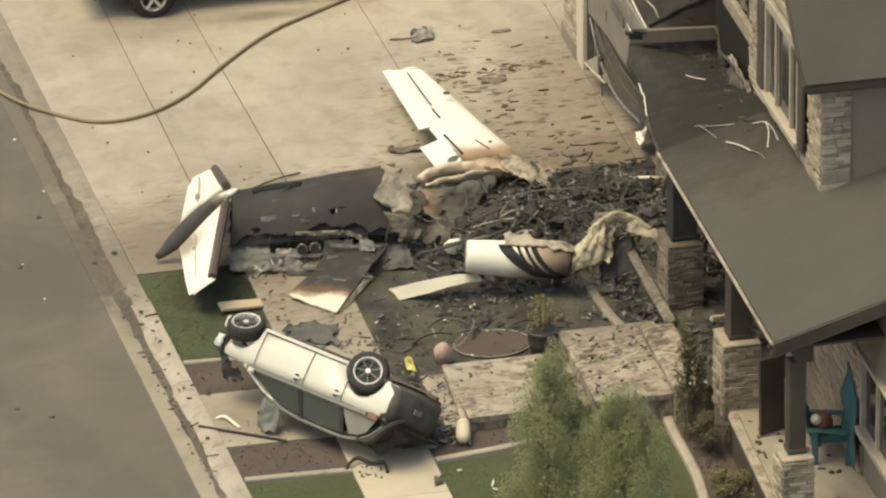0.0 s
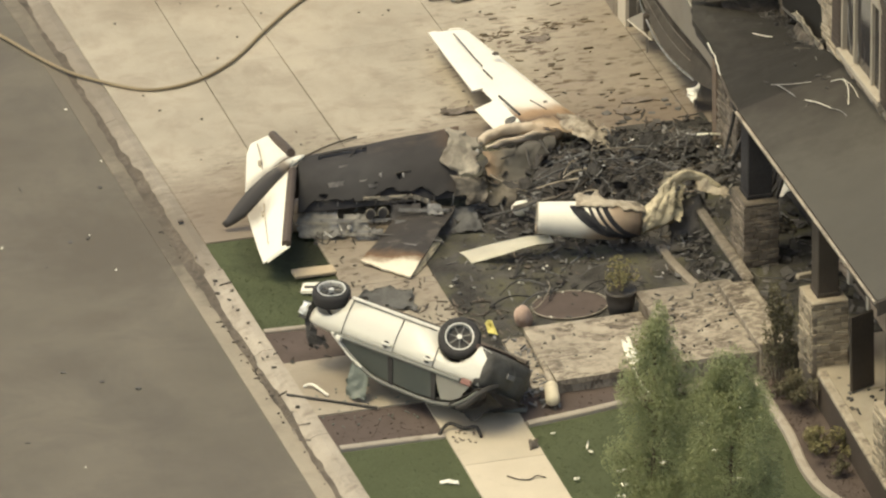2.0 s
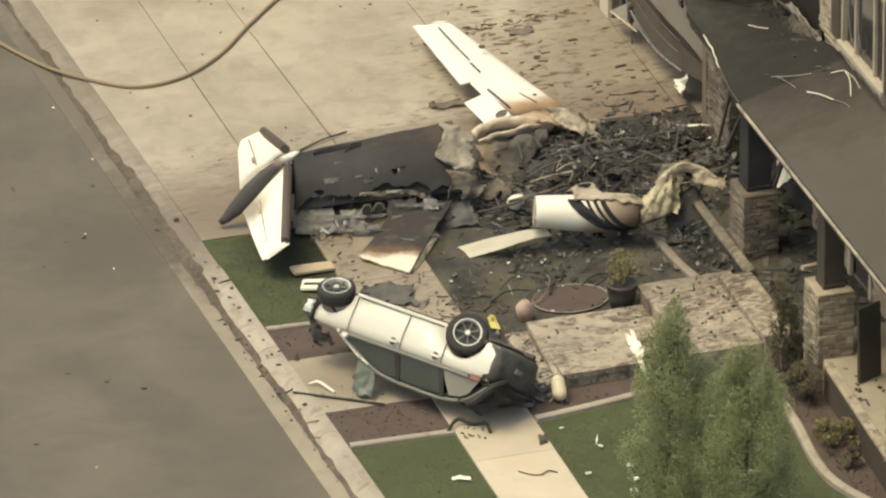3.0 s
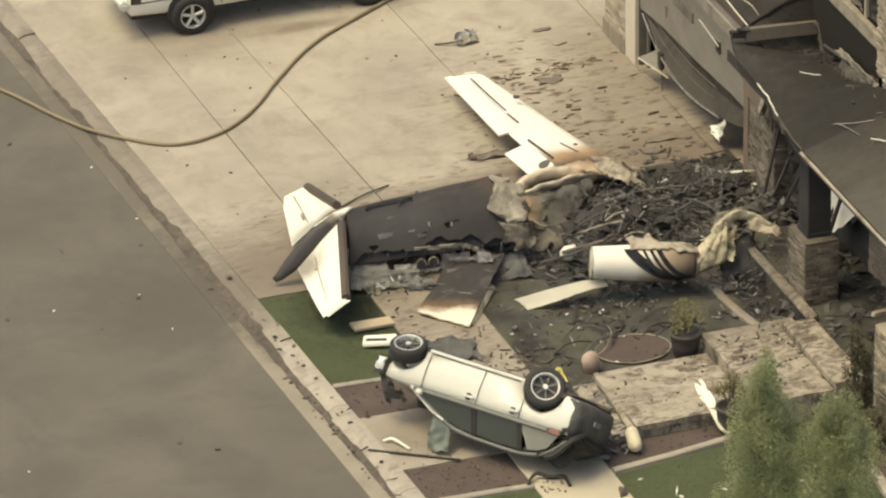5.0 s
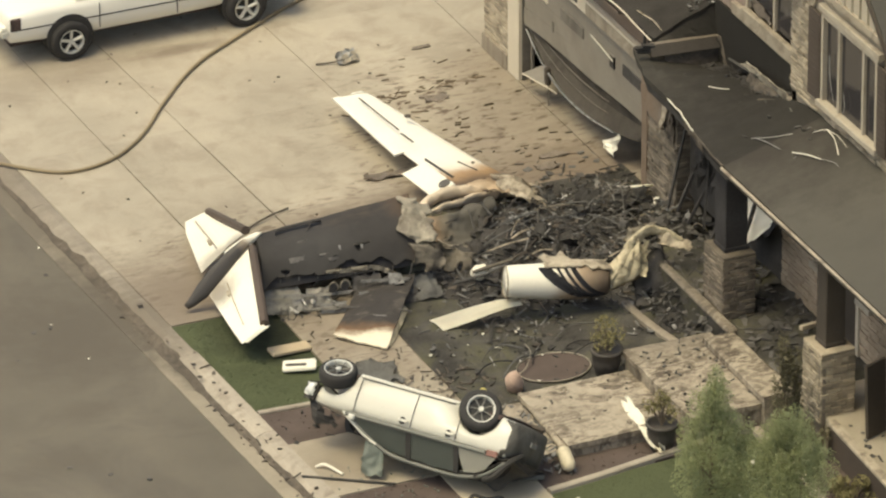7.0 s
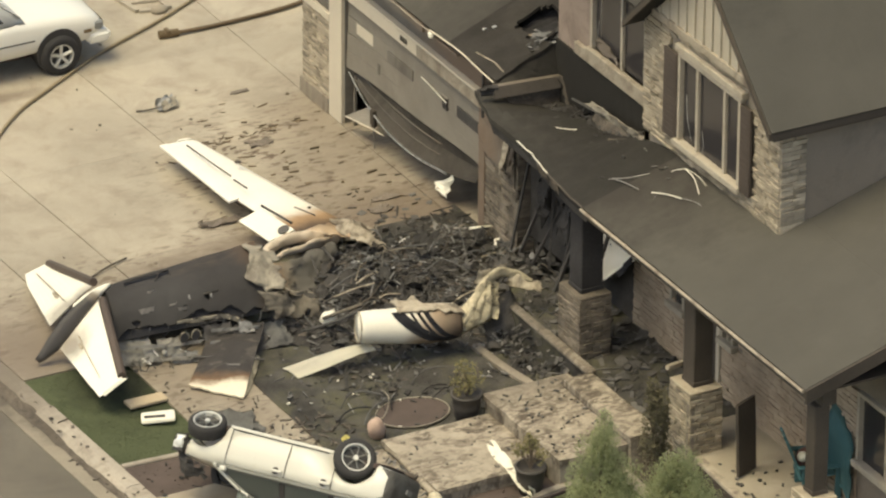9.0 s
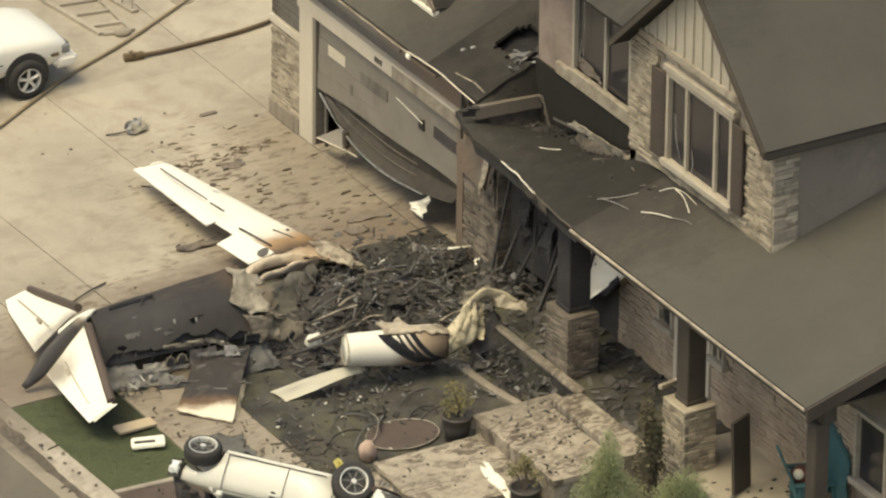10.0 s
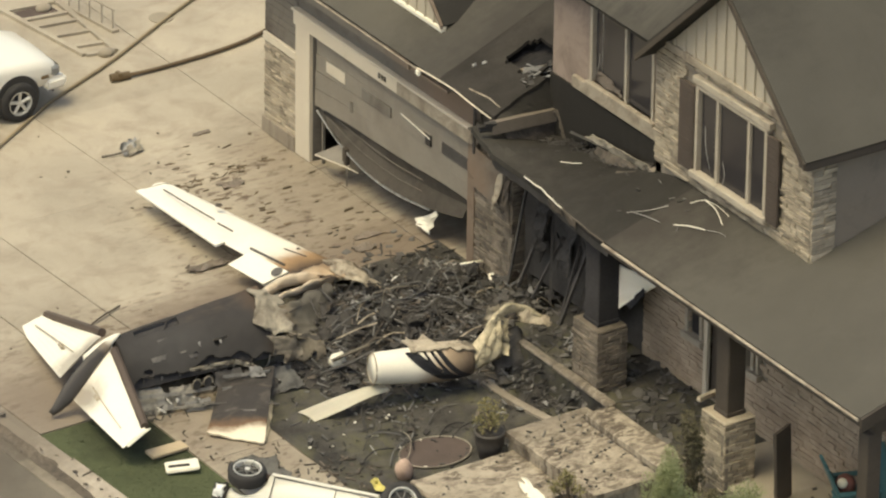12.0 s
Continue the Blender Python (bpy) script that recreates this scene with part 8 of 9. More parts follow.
part("sill_guard", tube(B(), [on_car(l, 0.0, -0.005) for l in (0.9, 0.2, -0.5, -0.9)], 0.028, 6), M["car"], car, "rocker panel")
part("underbody", loft(B(), [[on_car(l, a, b) for a, b in ((-0.05, 0.0), (-0.3, -0.03), (-0.74, -0.04), (-1.2, -0.03), (-1.44, 0.0), (-1.44, 0.08), (-0.05, 0.08))] for l in (1.5, 0.9, 0.0, -0.9, -1.7)]), M["underbody"], car, "dirty underbody")
part("exhaust", tube(B(), [on_car(1.2, -0.95, -0.05), on_car(0.3, -0.9, -0.06), on_car(-0.9, -1.0, -0.06), on_car(-1.9, -1.05, -0.02)], 0.04, 7), M["rust"], car, "rusty exhaust pipe")


def wheel(hub, axis, parent, r=0.335, w=0.20, spokes=7, thick=0.011, tone="spoke"):
    """Tyre, rim and spokes round a hub; axis points outwards."""
    axis = Vector(axis).normalized()
    a = axis.cross(Vector((0.3, 0.2, 1))).normalized()
    b = axis.cross(a)

    def ring(rad, off, n=28):
        return [Vector(hub) + (a * math.cos(t) + b * math.sin(t)) * rad + axis * off for t in [2 * math.pi * k / n for k in range(n)]]
    bm = B()
    prof = [(0.215, w / 2 - 0.005), (0.25, w / 2 + 0.01), (r - 0.05, w / 2 + 0.012), (r - 0.012, w / 2 - 0.015), (r, w / 2 - 0.05), (r, -w / 2 + 0.05), (r - 0.012, -w / 2 + 0.015), (r - 0.05, -w / 2 - 0.01), (0.215, -w / 2)]
    rows = [[bm.verts.new(p) for p in ring(rr, oo)] for rr, oo in prof]
    for p, q in zip(rows, rows[1:]):
        for i in range(28):
            bm.faces.new((p[i], p[(i + 1) % 28], q[(i + 1) % 28], q[i]))
    bmesh.ops.recalc_face_normals(bm, faces=bm.faces[:])
    wh = part("wheel", bm, M["rubber"], parent, "black tyre with an alloy rim", smooth=True)
    bm = B()
    rows = [[bm.verts.new(p) for p in ring(rr, oo)] for rr, oo in ((0.226, w / 2 + 0.012), (0.208, w / 2 + 0.016), (0.202, w / 2 - 0.01), (0.195, w / 2 - 0.07))]
    for p, q in zip(rows, rows[1:]):
        for i in range(28):
            bm.faces.new((p[i], p[(i + 1) % 28], q[(i + 1) % 28], q[i]))
    bmesh.ops.recalc_face_normals(bm, faces=bm.faces[:])
    part("rim", bm, M["rim"], wh, "pale alloy rim lip", smooth=True)
    part("rim_well", tube(B(), [Vector(hub) + axis * (-w / 2 + 0.02), Vector(hub) + axis * (w / 2 - 0.072)], 0.192, 20), M["rim_dark"], wh)
    for k in range(spokes):
        t = 2 * math.pi * k / spokes
        d = a * math.cos(t) + b * math.sin(t)
        part("spoke", tube(B(), [Vector(hub) + d * 0.035 + axis * (w / 2 - 0.02), Vector(hub) + d * 0.12 + axis * (w / 2 - 0.012), Vector(hub) + d * 0.20 + axis * (w / 2 - 0.002)], thick, 5), M[tone], wh)
    part("hub_cap", tube(B(), [Vector(hub) + axis * (w / 2 - 0.05), Vector(hub) + axis * (w / 2 + 0.004)], 0.042, 10), M["rim"], wh)
    return wh


for l in (HALF, -HALF):
    bm = arch_tube(l, 0.345, -0.41, -0.28 if l > 0 else -0.06)
    bmesh.ops.delete(bm, geom=[f for f in bm.faces if abs(f.normal.dot(NC)) > 0.9 or (f.calc_center_median() - MID).dot(UPC) < 0.02], context='FACES')
    bmesh.ops.solidify(bm, geom=bm.faces[:], thickness=0.006)
    part("wheel_arch", bm, M["car_dark"], car, "dark wheel arch lining", smooth=True)
AXF, AXR = Vector((-0.04, -0.10, 0.99)).normalized(), Vector((-0.17, -0.66, 0.72)).normalized()
wheel(on_car(HALF, 0.05, 0.0) - AXF * 0.09, AXF, car, r=0.305, w=0.22)
wheel(on_car(-HALF, 0.06, 0.0) - AXR * 0.08, AXR, car)
for l in (HALF, -HALF):
    wheel(on_car(l, -1.30, 0.60), -NC, car)
part("axle", tube(B(), [on_car(-HALF, -0.1, 0.06), on_car(-HALF, -1.4, 0.06)], 0.05, 7), M["underbody"], car)
part("headlight", sheet(B(), on_car(1.62, 0.04, 0.30), on_car(1.80, -0.02, 0.30), on_car(1.82, -0.06, 0.50), on_car(1.64, 0.02, 0.50), 7, 7, 0.03, 6, 95.0, 0.03, 0.12, 0.0, 0.05), M["lamp"], car, "cracked clear headlight", smooth=True)
part("lamp_housing", sheet(B(), on_car(1.58, -0.02, 0.26), on_car(1.86, -0.10, 0.27), on_car(1.86, -0.14, 0.56), on_car(1.60, -0.04, 0.55), 7, 7, 0.04, 5, 96.0, 0.03, 0.15), M["car_dark"], car, "broken dark lamp housing", smooth=True)
part("front_bumper", loft(B(), [[on_car(l, a, u) for l, u in ((1.60, 0.30), (1.72, 0.32), (1.76, 0.46), (1.68, 0.52), (1.58, 0.45))] for a in (-0.1, -0.3, -0.74, -1.2, -1.4)]), M["car_dark"], car, "torn front bumper")
part("tail_light", soft_box(-0.10, 0.10, -0.015, 0.03, -0.05, 0.05, 0.015, 1, Matrix.Translation(on_car(-1.70, 0.0, 0.62)) @ Matrix((FW, NC, UPC)).transposed().to_4x4()), M["red"], car, "red tail light")
part("rear_bumper", loft(B(), [[on_car(l + k, a, u) for k, u in ((0.10, 0.04), (-0.06, 0.07), (-0.12, 0.28), (-0.10, 0.50), (0.06, 0.62))] for a, l in [(0.0 - 0.115 * i, -1.95 + 0.12 * ((i - 3.6) / 4.5) ** 2) for i in range(10)]]), M["bumper"], car, "crumpled grey rear bumper", smooth=True)
part("tailgate", sheet(B(), on_car(-1.62, -0.05, 0.665), on_car(-2.10, -0.10, 0.60), on_car(-2.12, -1.00, 0.60), on_car(-1.60, -1.35, 0.67), 10, 10, 0.02, 4, 97.0, 0.02, 0.03, 0.0, 0.06), M["car_dark"], car, "dark torn-open tailgate", smooth=True)
part("hatch_glass", plate(B(), [on_car(-1.62, -0.25, TOP - 0.06), on_car(-1.62, -1.2, TOP - 0.06), on_car(-2.0, -1.3, 0.60), on_car(-2.0, -0.10, 0.60)], 0.015), M["pane"], car, "dark hatch glass")
part("hatch_frame", tube(B(), curve_through([on_car(-1.58, -0.20, TOP - 0.02), on_car(-1.80, -0.10, 0.93), on_car(-2.02, -0.05, 0.66), on_car(-2.06, -0.3, 0.50)], 5), 0.045, 6), M["car_dark"], car, "dark hatch frame")
part("hatch", sheet(B(), on_car(-1.38, -0.22, 1.0), on_car(-1.96, -0.04, 0.60), on_car(-2.14, -0.50, 0.72), on_car(-1.62, -0.62, 1.10), 10, 10, 0.03, 4, 92.0, 0.02, 0.03, 0.0, 0.13), M["car_dark"], car, "dark crumpled hatch", smooth=True)
part("licence_plate", soft_box(-0.012, 0.012, -0.10, 0.10, -0.04, 0.04, 0.005, 1, Matrix.Translation(on_car(-2.09, -0.5, 0.30)) @ Matrix((FW, NC, UPC)).transposed().to_4x4()), M["ash"], car, "plain dull plate")
part("windscreen", plate(B(), [on_car(0.98, -0.05, 0.63), on_car(0.98, -1.43, 0.63), on_car(0.20, -1.2, TOP - 0.03), on_car(0.20, -0.28, TOP - 0.03)], 0.012), M["car_pane"], car, "smashed windscreen")
part("wing_mirror", soft_box(-0.055, 0.055, -0.02, 0.07, -0.04, 0.04, 0.018, 1, Matrix.Translation(on_car(0.82, 0.05, 0.66)) @ Matrix((FW, NC, UPC)).transposed().to_4x4()), M["car"], car, "silver wing mirror")
part("torn_liner", sheet(B(), on_car(1.75, -0.1, 0.5), on_car(1.3, -0.12, 0.62), on_car(1.25, -0.3, 0.85), on_car(1.7, -0.35, 0.9), 8, 8, 0.08, 4, 91.0, 0.015, 0.2, 0.1), M["car_dark"], car, "torn dark front parts")
part("glass_film", sheet(B(), on_car(0.55, -0.14, 0.92), on_car(0.30, -0.18, 0.98), (1.06, -6.20, 0.05), (0.76, -5.94, 0.04), 12, 12, 0.05, 4, 93.0, 0.008, 0.14, 0.10), M["bed_cloth"], car, "hanging greenish shattered glass film", smooth=True)
whole("trim_strip", soft_box(-0.75, 0.75, -0.02, 0.02, 0, 0.03, 0.008, 1, pose(0.55, -6.0, 0.01, 0, 0, -34)), M["car_dark"], "long dark car trim strip on the pavement", "car part")
stray("trim_strip", [(0.26, -5.38, 0.02), (0.38, -5.48, 0.08), (0.54, -5.80, 0.03)], 0.022, "white", "curved white car trim strip on the pavement", "car part")
stray("trim_strip", [(1.85, -7.58, 0.03), (1.95, -7.46, 0.08), (2.08, -7.39, 0.10), (2.26, -7.50, 0.05), (2.44, -7.57, 0.07), (2.45, -7.82, 0.03)], 0.030, "car_dark", "bent dark car trim strip on the walk", "car part")
rubble("car_scraps", 16, over(1.95, 2.4, -7.95, -7.5, 0.0), M["rust"], "small brown car scraps on the walk", 96, (0.015, 0.05), 0.2, flat=0.2)
stray("thin_wire", [(2.49, -9.14, 0.015), (2.62, -9.30, 0.02), (2.78, -9.36, 0.02), (2.92, -9.28, 0.025), (3.04, -9.36, 0.015)], 0.010, "rust", "thin brown wire lying on the walk")
whole("brown_lump", sheet(B(), (3.06, -8.42, 0.02), (3.20, -8.40, 0.03), (3.22, -8.28, 0.10), (3.08, -8.28, 0.12), 6, 6, 0.04, 6, 55.0, 0.03, 0.2), M["rust"], "crumpled brown scrap on the edge of the walk", "debris")
for a, b, w in (((1.46, -9.05, 0.0), (1.72, -9.17, 0.0), 0.035), ((3.90, -8.66, 0.0), (3.96, -8.54, 0.02), 0.04), ((4.12, -9.46, 0.0), (4.28, -9.53, 0.0), 0.02)):
    p, q = Vector(a), Vector(b)
    whole("white_scrap", sheet(B(), p, q, q + Vector((0.01, w * 2, 0.03)), p + Vector((0.01, w * 2, 0.02)), 8, 3, 0.02, 7, 56.0 + p.x, 0.01, 0.12), M["white"], "torn white strip lying on the lawn", "debris")
whole("wheel_arch_liner", sheet(B(), (1.85, -3.00, 0.04), (2.60, -3.35, 0.04), (2.75, -2.75, 0.10), (2.05, -2.45, 0.08), 14, 10, 0.03, 4.5, 94.0, 0.02, 0.25, 0.05), M["bumper"], "crumpled dark plastic arch liner on the walk", "car part", smooth=True)
rubble("car_scraps", 120, over(3.0, 3.9, -7.2, -5.2, 0.03), M["ash"], "broken car parts between car and step", 97, (0.03, 0.12), 0.4, flat=0.4)
rubble("car_scraps", 14, over(0.1, 2.0, -4.6, -3.4, 0.0), M["car_dark"], "dark broken car parts on the mulch", 98, (0.03, 0.11), 0.3, flat=0.3)
rubble("glass_crumbs", 50, over(0.2, 1.8, -6.9, -5.6, 0.0), M["bed_cloth"], "crumbs of shattered glass beside the car", 99, (0.012, 0.045), 0.1, flat=0.2)


# ---- white pick-up on the driveway ----
truck = thing("pickup_truck", (3.7, 10.9, 0.0), "white pickup truck parked on the driveway", "pickup truck")
TY0, TY1 = 10.02, 11.72


def truck_ring(x, lo, hi, tuck=0.0):
    a, b = TY0 + tuck, TY1 - tuck
    pts = [(a + 0.10, lo), (a + 0.02, lo + 0.06), (a, lo + 0.25), (a, hi - 0.14), (a + 0.05, hi - 0.03), (a + 0.16, hi)]
    m = (a + b) / 2
    ring = pts + [(m, hi + 0.03)] + [(2 * m - p, q) for p, q in pts[::-1]]
    return [Vector((x, p, q)) for p, q in ring]


part("body", loft(B(), [truck_ring(*s) for s in ((1.05, 0.55, 0.98, 0.06), (1.12, 0.46, 1.02), (1.7, 0.42, 1.04), (2.7, 0.40, 1.05), (3.8, 0.40, 1.06), (4.7, 0.42, 1.08), (5.2, 0.44, 1.05), (5.9, 0.46, 0.99), (6.25, 0.50, 0.90, 0.05), (6.36, 0.56, 0.80, 0.12))]), M["truck"], truck, "white body", smooth=True)
part("cab", loft(B(), [[Vector((x, p, q)) for p, q in ((TY0 + 0.06, 1.05), (TY0 + 0.16 + t, z), ((TY0 + TY1) / 2, z + 0.03), (TY1 - 0.16 - t, z), (TY1 - 0.06, 1.05))] for x, z, t in ((2.35, 1.10, 0), (2.55, 1.60, 0.05), (2.9, 1.68, 0.05), (3.9, 1.68, 0.05), (4.15, 1.62, 0.05), (4.85, 1.09, 0.0))]), M["truck"], truck, "white cab", smooth=True)
part("side_window", plate(B(), [(2.75, TY0 + 0.085, 1.14), (4.45, TY0 + 0.085, 1.14), (4.10, TY0 + 0.19, 1.56), (2.85, TY0 + 0.19, 1.56)], 0.012), M["pane"], truck, "dark side window")
part("windscreen", plate(B(), [(4.80, TY0 + 0.14, 1.14), (4.80, TY1 - 0.14, 1.14), (4.22, TY1 - 0.26, 1.58), (4.22, TY0 + 0.26, 1.58)], 0.012), M["pane"], truck, "dark windscreen")
for x in (2.19, 5.47):
    part("wheel_arch", tube(B(), [(x, TY0 + 0.3, 0.42), (x, TY0 - 0.012, 0.42)], 0.43, 24), M["car_dark"], truck, "dark wheel arch")
    wheel((x, TY0 + 0.02, 0.36), (0, -1, 0), truck, r=0.365, w=0.22, spokes=5, thick=0.032, tone="rim")
    wheel((x, TY1 - 0.02, 0.36), (0, 1, 0), truck, r=0.365, w=0.22, spokes=5, thick=0.032, tone="rim")
part("rear_bumper", soft_box(0.92, 1.08, TY0 + 0.02, TY1 - 0.02, 0.62, 0.78, 0.04, 2), M["truck"], truck, "white rear bumper")
part("bumper_end", soft_box(0.90, 1.08, TY0 - 0.02, TY0 + 0.08, 0.60, 0.76, 0.04, 2), M["rim"], truck, "chrome bumper end")
part("front_bumper", soft_box(6.02, 6.48, TY0 - 0.02, TY1 + 0.02, 0.40, 0.64, 0.07, 3), M["truck"], truck, "white front bumper")
part("headlight", soft_box(6.16, 6.345, TY0 + 0.03, TY0 + 0.36, 0.66, 0.82, 0.03, 1), M["lens"], truck, "grey headlight lens")
part("tail_light", soft_box(1.10, 1.30, TY0 - 0.012, TY0 + 0.10, 0.70, 0.94, 0.02, 1), M["underbody"], truck, "dark red-brown tail light")
for x in (2.75, 4.2):
    part("door_seam", tube(B(), [(x, TY0 - 0.004, 0.50), (x, TY0 - 0.004, 0.95)], 0.009, 5), M["car_dark"], truck)
part("side_moulding", tube(B(), [(1.2, TY0 - 0.005, 0.72), (5.0, TY0 - 0.005, 0.72)], 0.012, 5), M["car_dark"], truck)
part("marker_light", soft_box(5.95, 6.1, TY0 - 0.01, TY0 + 0.02, 0.66, 0.72, 0.008, 1), M["brass"], truck)
part("underbody", box(B(), 1.2, 5.9, TY0 + 0.3, TY1 - 0.3, 0.28, 0.44), M["underbody"], truck)

# ---- hoses ----
def hose(name, pts, r, material, label):
    bm = tube(B(), curve_through([(x, yy, r + 0.003 + z) for x, yy, z in pts], 8), r, 8)
    return whole(name, bm, M[material], label, "fire hose", smooth=True)


hose("fire_hose", [(-4.5, 13.5, -0.11), (-2.6, 11.2, -0.11), (-1.52, 9.15, -0.10), (-1.02, 7.95, -0.10), (-0.70, 7.2, -0.07), (-0.33, 6.52, 0), (0.32, 5.93, 0), (0.85, 5.84, 0), (1.42, 6.03, 0), (1.92, 6.40, 0), (2.36, 6.86, 0), (2.90, 7.56, 0), (3.62, 8.40, 0), (4.22, 8.96, 0), (4.75, 9.32, 0), (5.50, 9.80, 0), (6.45, 10.38, 0), (8.05, 11.15, 0), (9.9, 12.2, 0), (12.5, 13.6, 0), (16, 15.5, 0)], 0.031, "hose", "long tan fire hose snaking over driveway and kerb")
fh = thing("fire_hose_end", (8.6, 10.45, 0.0), "brown fire hose ending in a brass coupling on the driveway", "fire hose")
part("hose", tube(B(), curve_through([(7.85, 10.45, 0.06), (8.3, 10.43, 0.05), (8.8, 10.43, 0.045), (10.0, 10.5, 0.045), (11.0, 10.75, 0.045), (13, 11.6, 0.045)], 8), 0.038, 8), M["hose_far"], fh, smooth=True)
part("coupling", tube(B(), [(7.62, 10.48, 0.075), (7.72, 10.46, 0.075), (7.73, 10.46, 0.065), (7.98, 10.44, 0.062)], 0.075, 10), M["brass"], fh, "dull brass coupling")
part("coupling_lug", soft_box(7.74, 7.82, 10.38, 10.54, 0.02, 0.16, 0.015), M["brass"], fh)

# ---- far pavement corner by the truck ----
whole("utility_cover", tube(B(), [(9.73, 12.25, -0.01), (9.73, 12.25, 0.012)], 0.22, 18), M["gutter"], "round dark metal cover in the paving", "utility cover")
border = thing("planting_frame", (8.0, 12.8, 0.0), "pale concrete planting frame with cross bars beside the driveway", "planter")


def bar(parent, name, a, b, w, h, material):
    d = (Vector(b) - Vector(a)).normalized()
    s = Vector((-d.y, d.x, 0)) * w / 2
    bm = slab_on(B(), [((Vector(q) + k).x, (Vector(q) + k).y) for q, k in ((a, -s), (b, -s), (b, s), (a, s))], -0.02, h)
    part(name, bm, M[material], parent)


for a, b in (((7.30, 15.0, 0), (7.76, 11.61, 0)), ((8.56, 15.0, 0), (8.32, 11.48, 0))):
    bar(border, "side_bar", a, b, 0.10, 0.06, "concrete")
for yy in (11.55, 11.95, 12.5, 13.0, 13.35, 13.85, 14.5):
    bar(border, "cross_bar", (7.80 - (yy - 11.5) * 0.13, yy + 0.06, 0), (8.28 + (yy - 11.5) * 0.07, yy - 0.06, 0), 0.09, 0.045, "concrete")
part("pit", box(B(), 7.58, 8.3, 13.42, 13.80, -0.02, 0.012), M["mulch"], border, "dark soil in one cell")
for x, yy in ((8.12, 13.63), (8.12, 11.47)):
    bm = B()
    bmesh.ops.create_icosphere(bm, subdivisions=2, radius=0.14)
    for v in bm.verts:
        v.co = Vector((v.co.x * 1.2 + x, v.co.y * 0.9 + yy, max(-0.01, v.co.z * 0.6 + 0.04 + 0.02 * noise.noise(v.co * 9))))
    whole("garden_stone", bm, M["gutter"], "flat dark stone at the planting frame", "stone", smooth=True)
gate = thing("low_railing", (8.65, 12.7, 0.0), "low tan metal railing behind the planting frame", "railing")
for x, yy in ((8.50, 13.75), (8.54, 13.45), (8.57, 13.16), (8.60, 12.84), (8.67, 12.54), (8.72, 12.24)):
    part("post", tube(B(), [(x, yy, -0.01), (x, yy, 0.42)], 0.016, 6), M["kerb"], gate)
part("rail", tube(B(), [(8.50, 13.8, 0.42), (8.73, 12.2, 0.42)], 0.018, 6), M["concrete"], gate)
part("plinth", slab_on(B(), [(8.44, 13.9), (8.66, 12.15), (8.80, 12.15), (8.60, 13.9)], -0.02, 0.05), M["concrete"], gate, "pale concrete plinth")

# ---- porch things ----
chair = thing("adirondack_chair", (8.95, -9.9, 0.57), "teal painted wooden garden chair on the porch", "chair")
CM = pose(8.92, -9.95, 0.57, 0, 0, 70)
part("seat", soft_box(-0.27, 0.27, -0.28, 0.28, 0.34, 0.38, 0.01, 1, CM @ pose(0, 0, 0, -8, 0, 0)), M["teal"], chair)
for k in range(5):
    part("back_slat", soft_box(-0.26 + k * 0.105, -0.165 + k * 0.105, -0.02, 0.02, 0.0, 0.82 - 0.03 * abs(k - 2) ** 2, 0.008, 1, CM @ pose(0, 0.27, 0.34, -22, 0, 0)), M["teal"], chair)
for sx in (-1, 1):
    for sy in (-0.28, 0.24):
        part("leg", soft_box(sx * 0.30 - 0.03, sx * 0.30 + 0.03, sy - 0.05, sy + 0.05, 0.0, 0.56, 0.008, 1, CM), M["teal"], chair)
    part("arm", soft_box(sx * 0.32 - 0.06, sx * 0.32 + 0.06, -0.38, 0.36, 0.56, 0.59, 0.008, 1, CM), M["teal"], chair)
bm = B()
bmesh.ops.create_uvsphere(bm, u_segments=20, v_segments=12, radius=0.17)
bmesh.ops.translate(bm, verts=bm.verts[:], vec=(8.78, -9.85, 1.12))
ball = whole("cushion", bm, M["ball"], "round red-brown cushion with a white patch on the chair", "cushion", smooth=True)
bm = B()
bmesh.ops.create_uvsphere(bm, u_segments=14, v_segments=8, radius=0.085)
bmesh.ops.translate(bm, verts=bm.verts[:], vec=(8.66, -9.93, 1.21))
whole("white_ball", bm, M["white"], "small white ball lying on the chair", "ball", smooth=True)
tc = thing("teal_canvas", (9.1, -10.6, 0.57), "slack teal canvas hanging on the porch wall", "canvas")
part("canvas", sheet(B(), (9.08, -9.8, 1.0), (9.05, -10.7, 0.7), (9.1, -10.75, 1.7), (9.12, -10.0, 2.15), 8, 8, 0.04, 2, 101, 0.015, 0.05), M["teal"], tc, smooth=True)
whole("dark_board", soft_box(-0.24, 0.24, -0.03, 0.03, -0.62, 0.62, 0.01, 1, pose(8.23, -8.93, 1.20, -4, 2, 25)), M["dark_wood"], "dark fallen board leaning on the porch", "board")
whole("pale_rail_end", soft_box(-0.3, 0.3, -0.04, 0.04, -0.04, 0.04, 0.01, 1, pose(7.95, -7.3, 1.78, 0, 8, 20)), M["tatter"], "pale scrap of railing on the pillar", "debris")


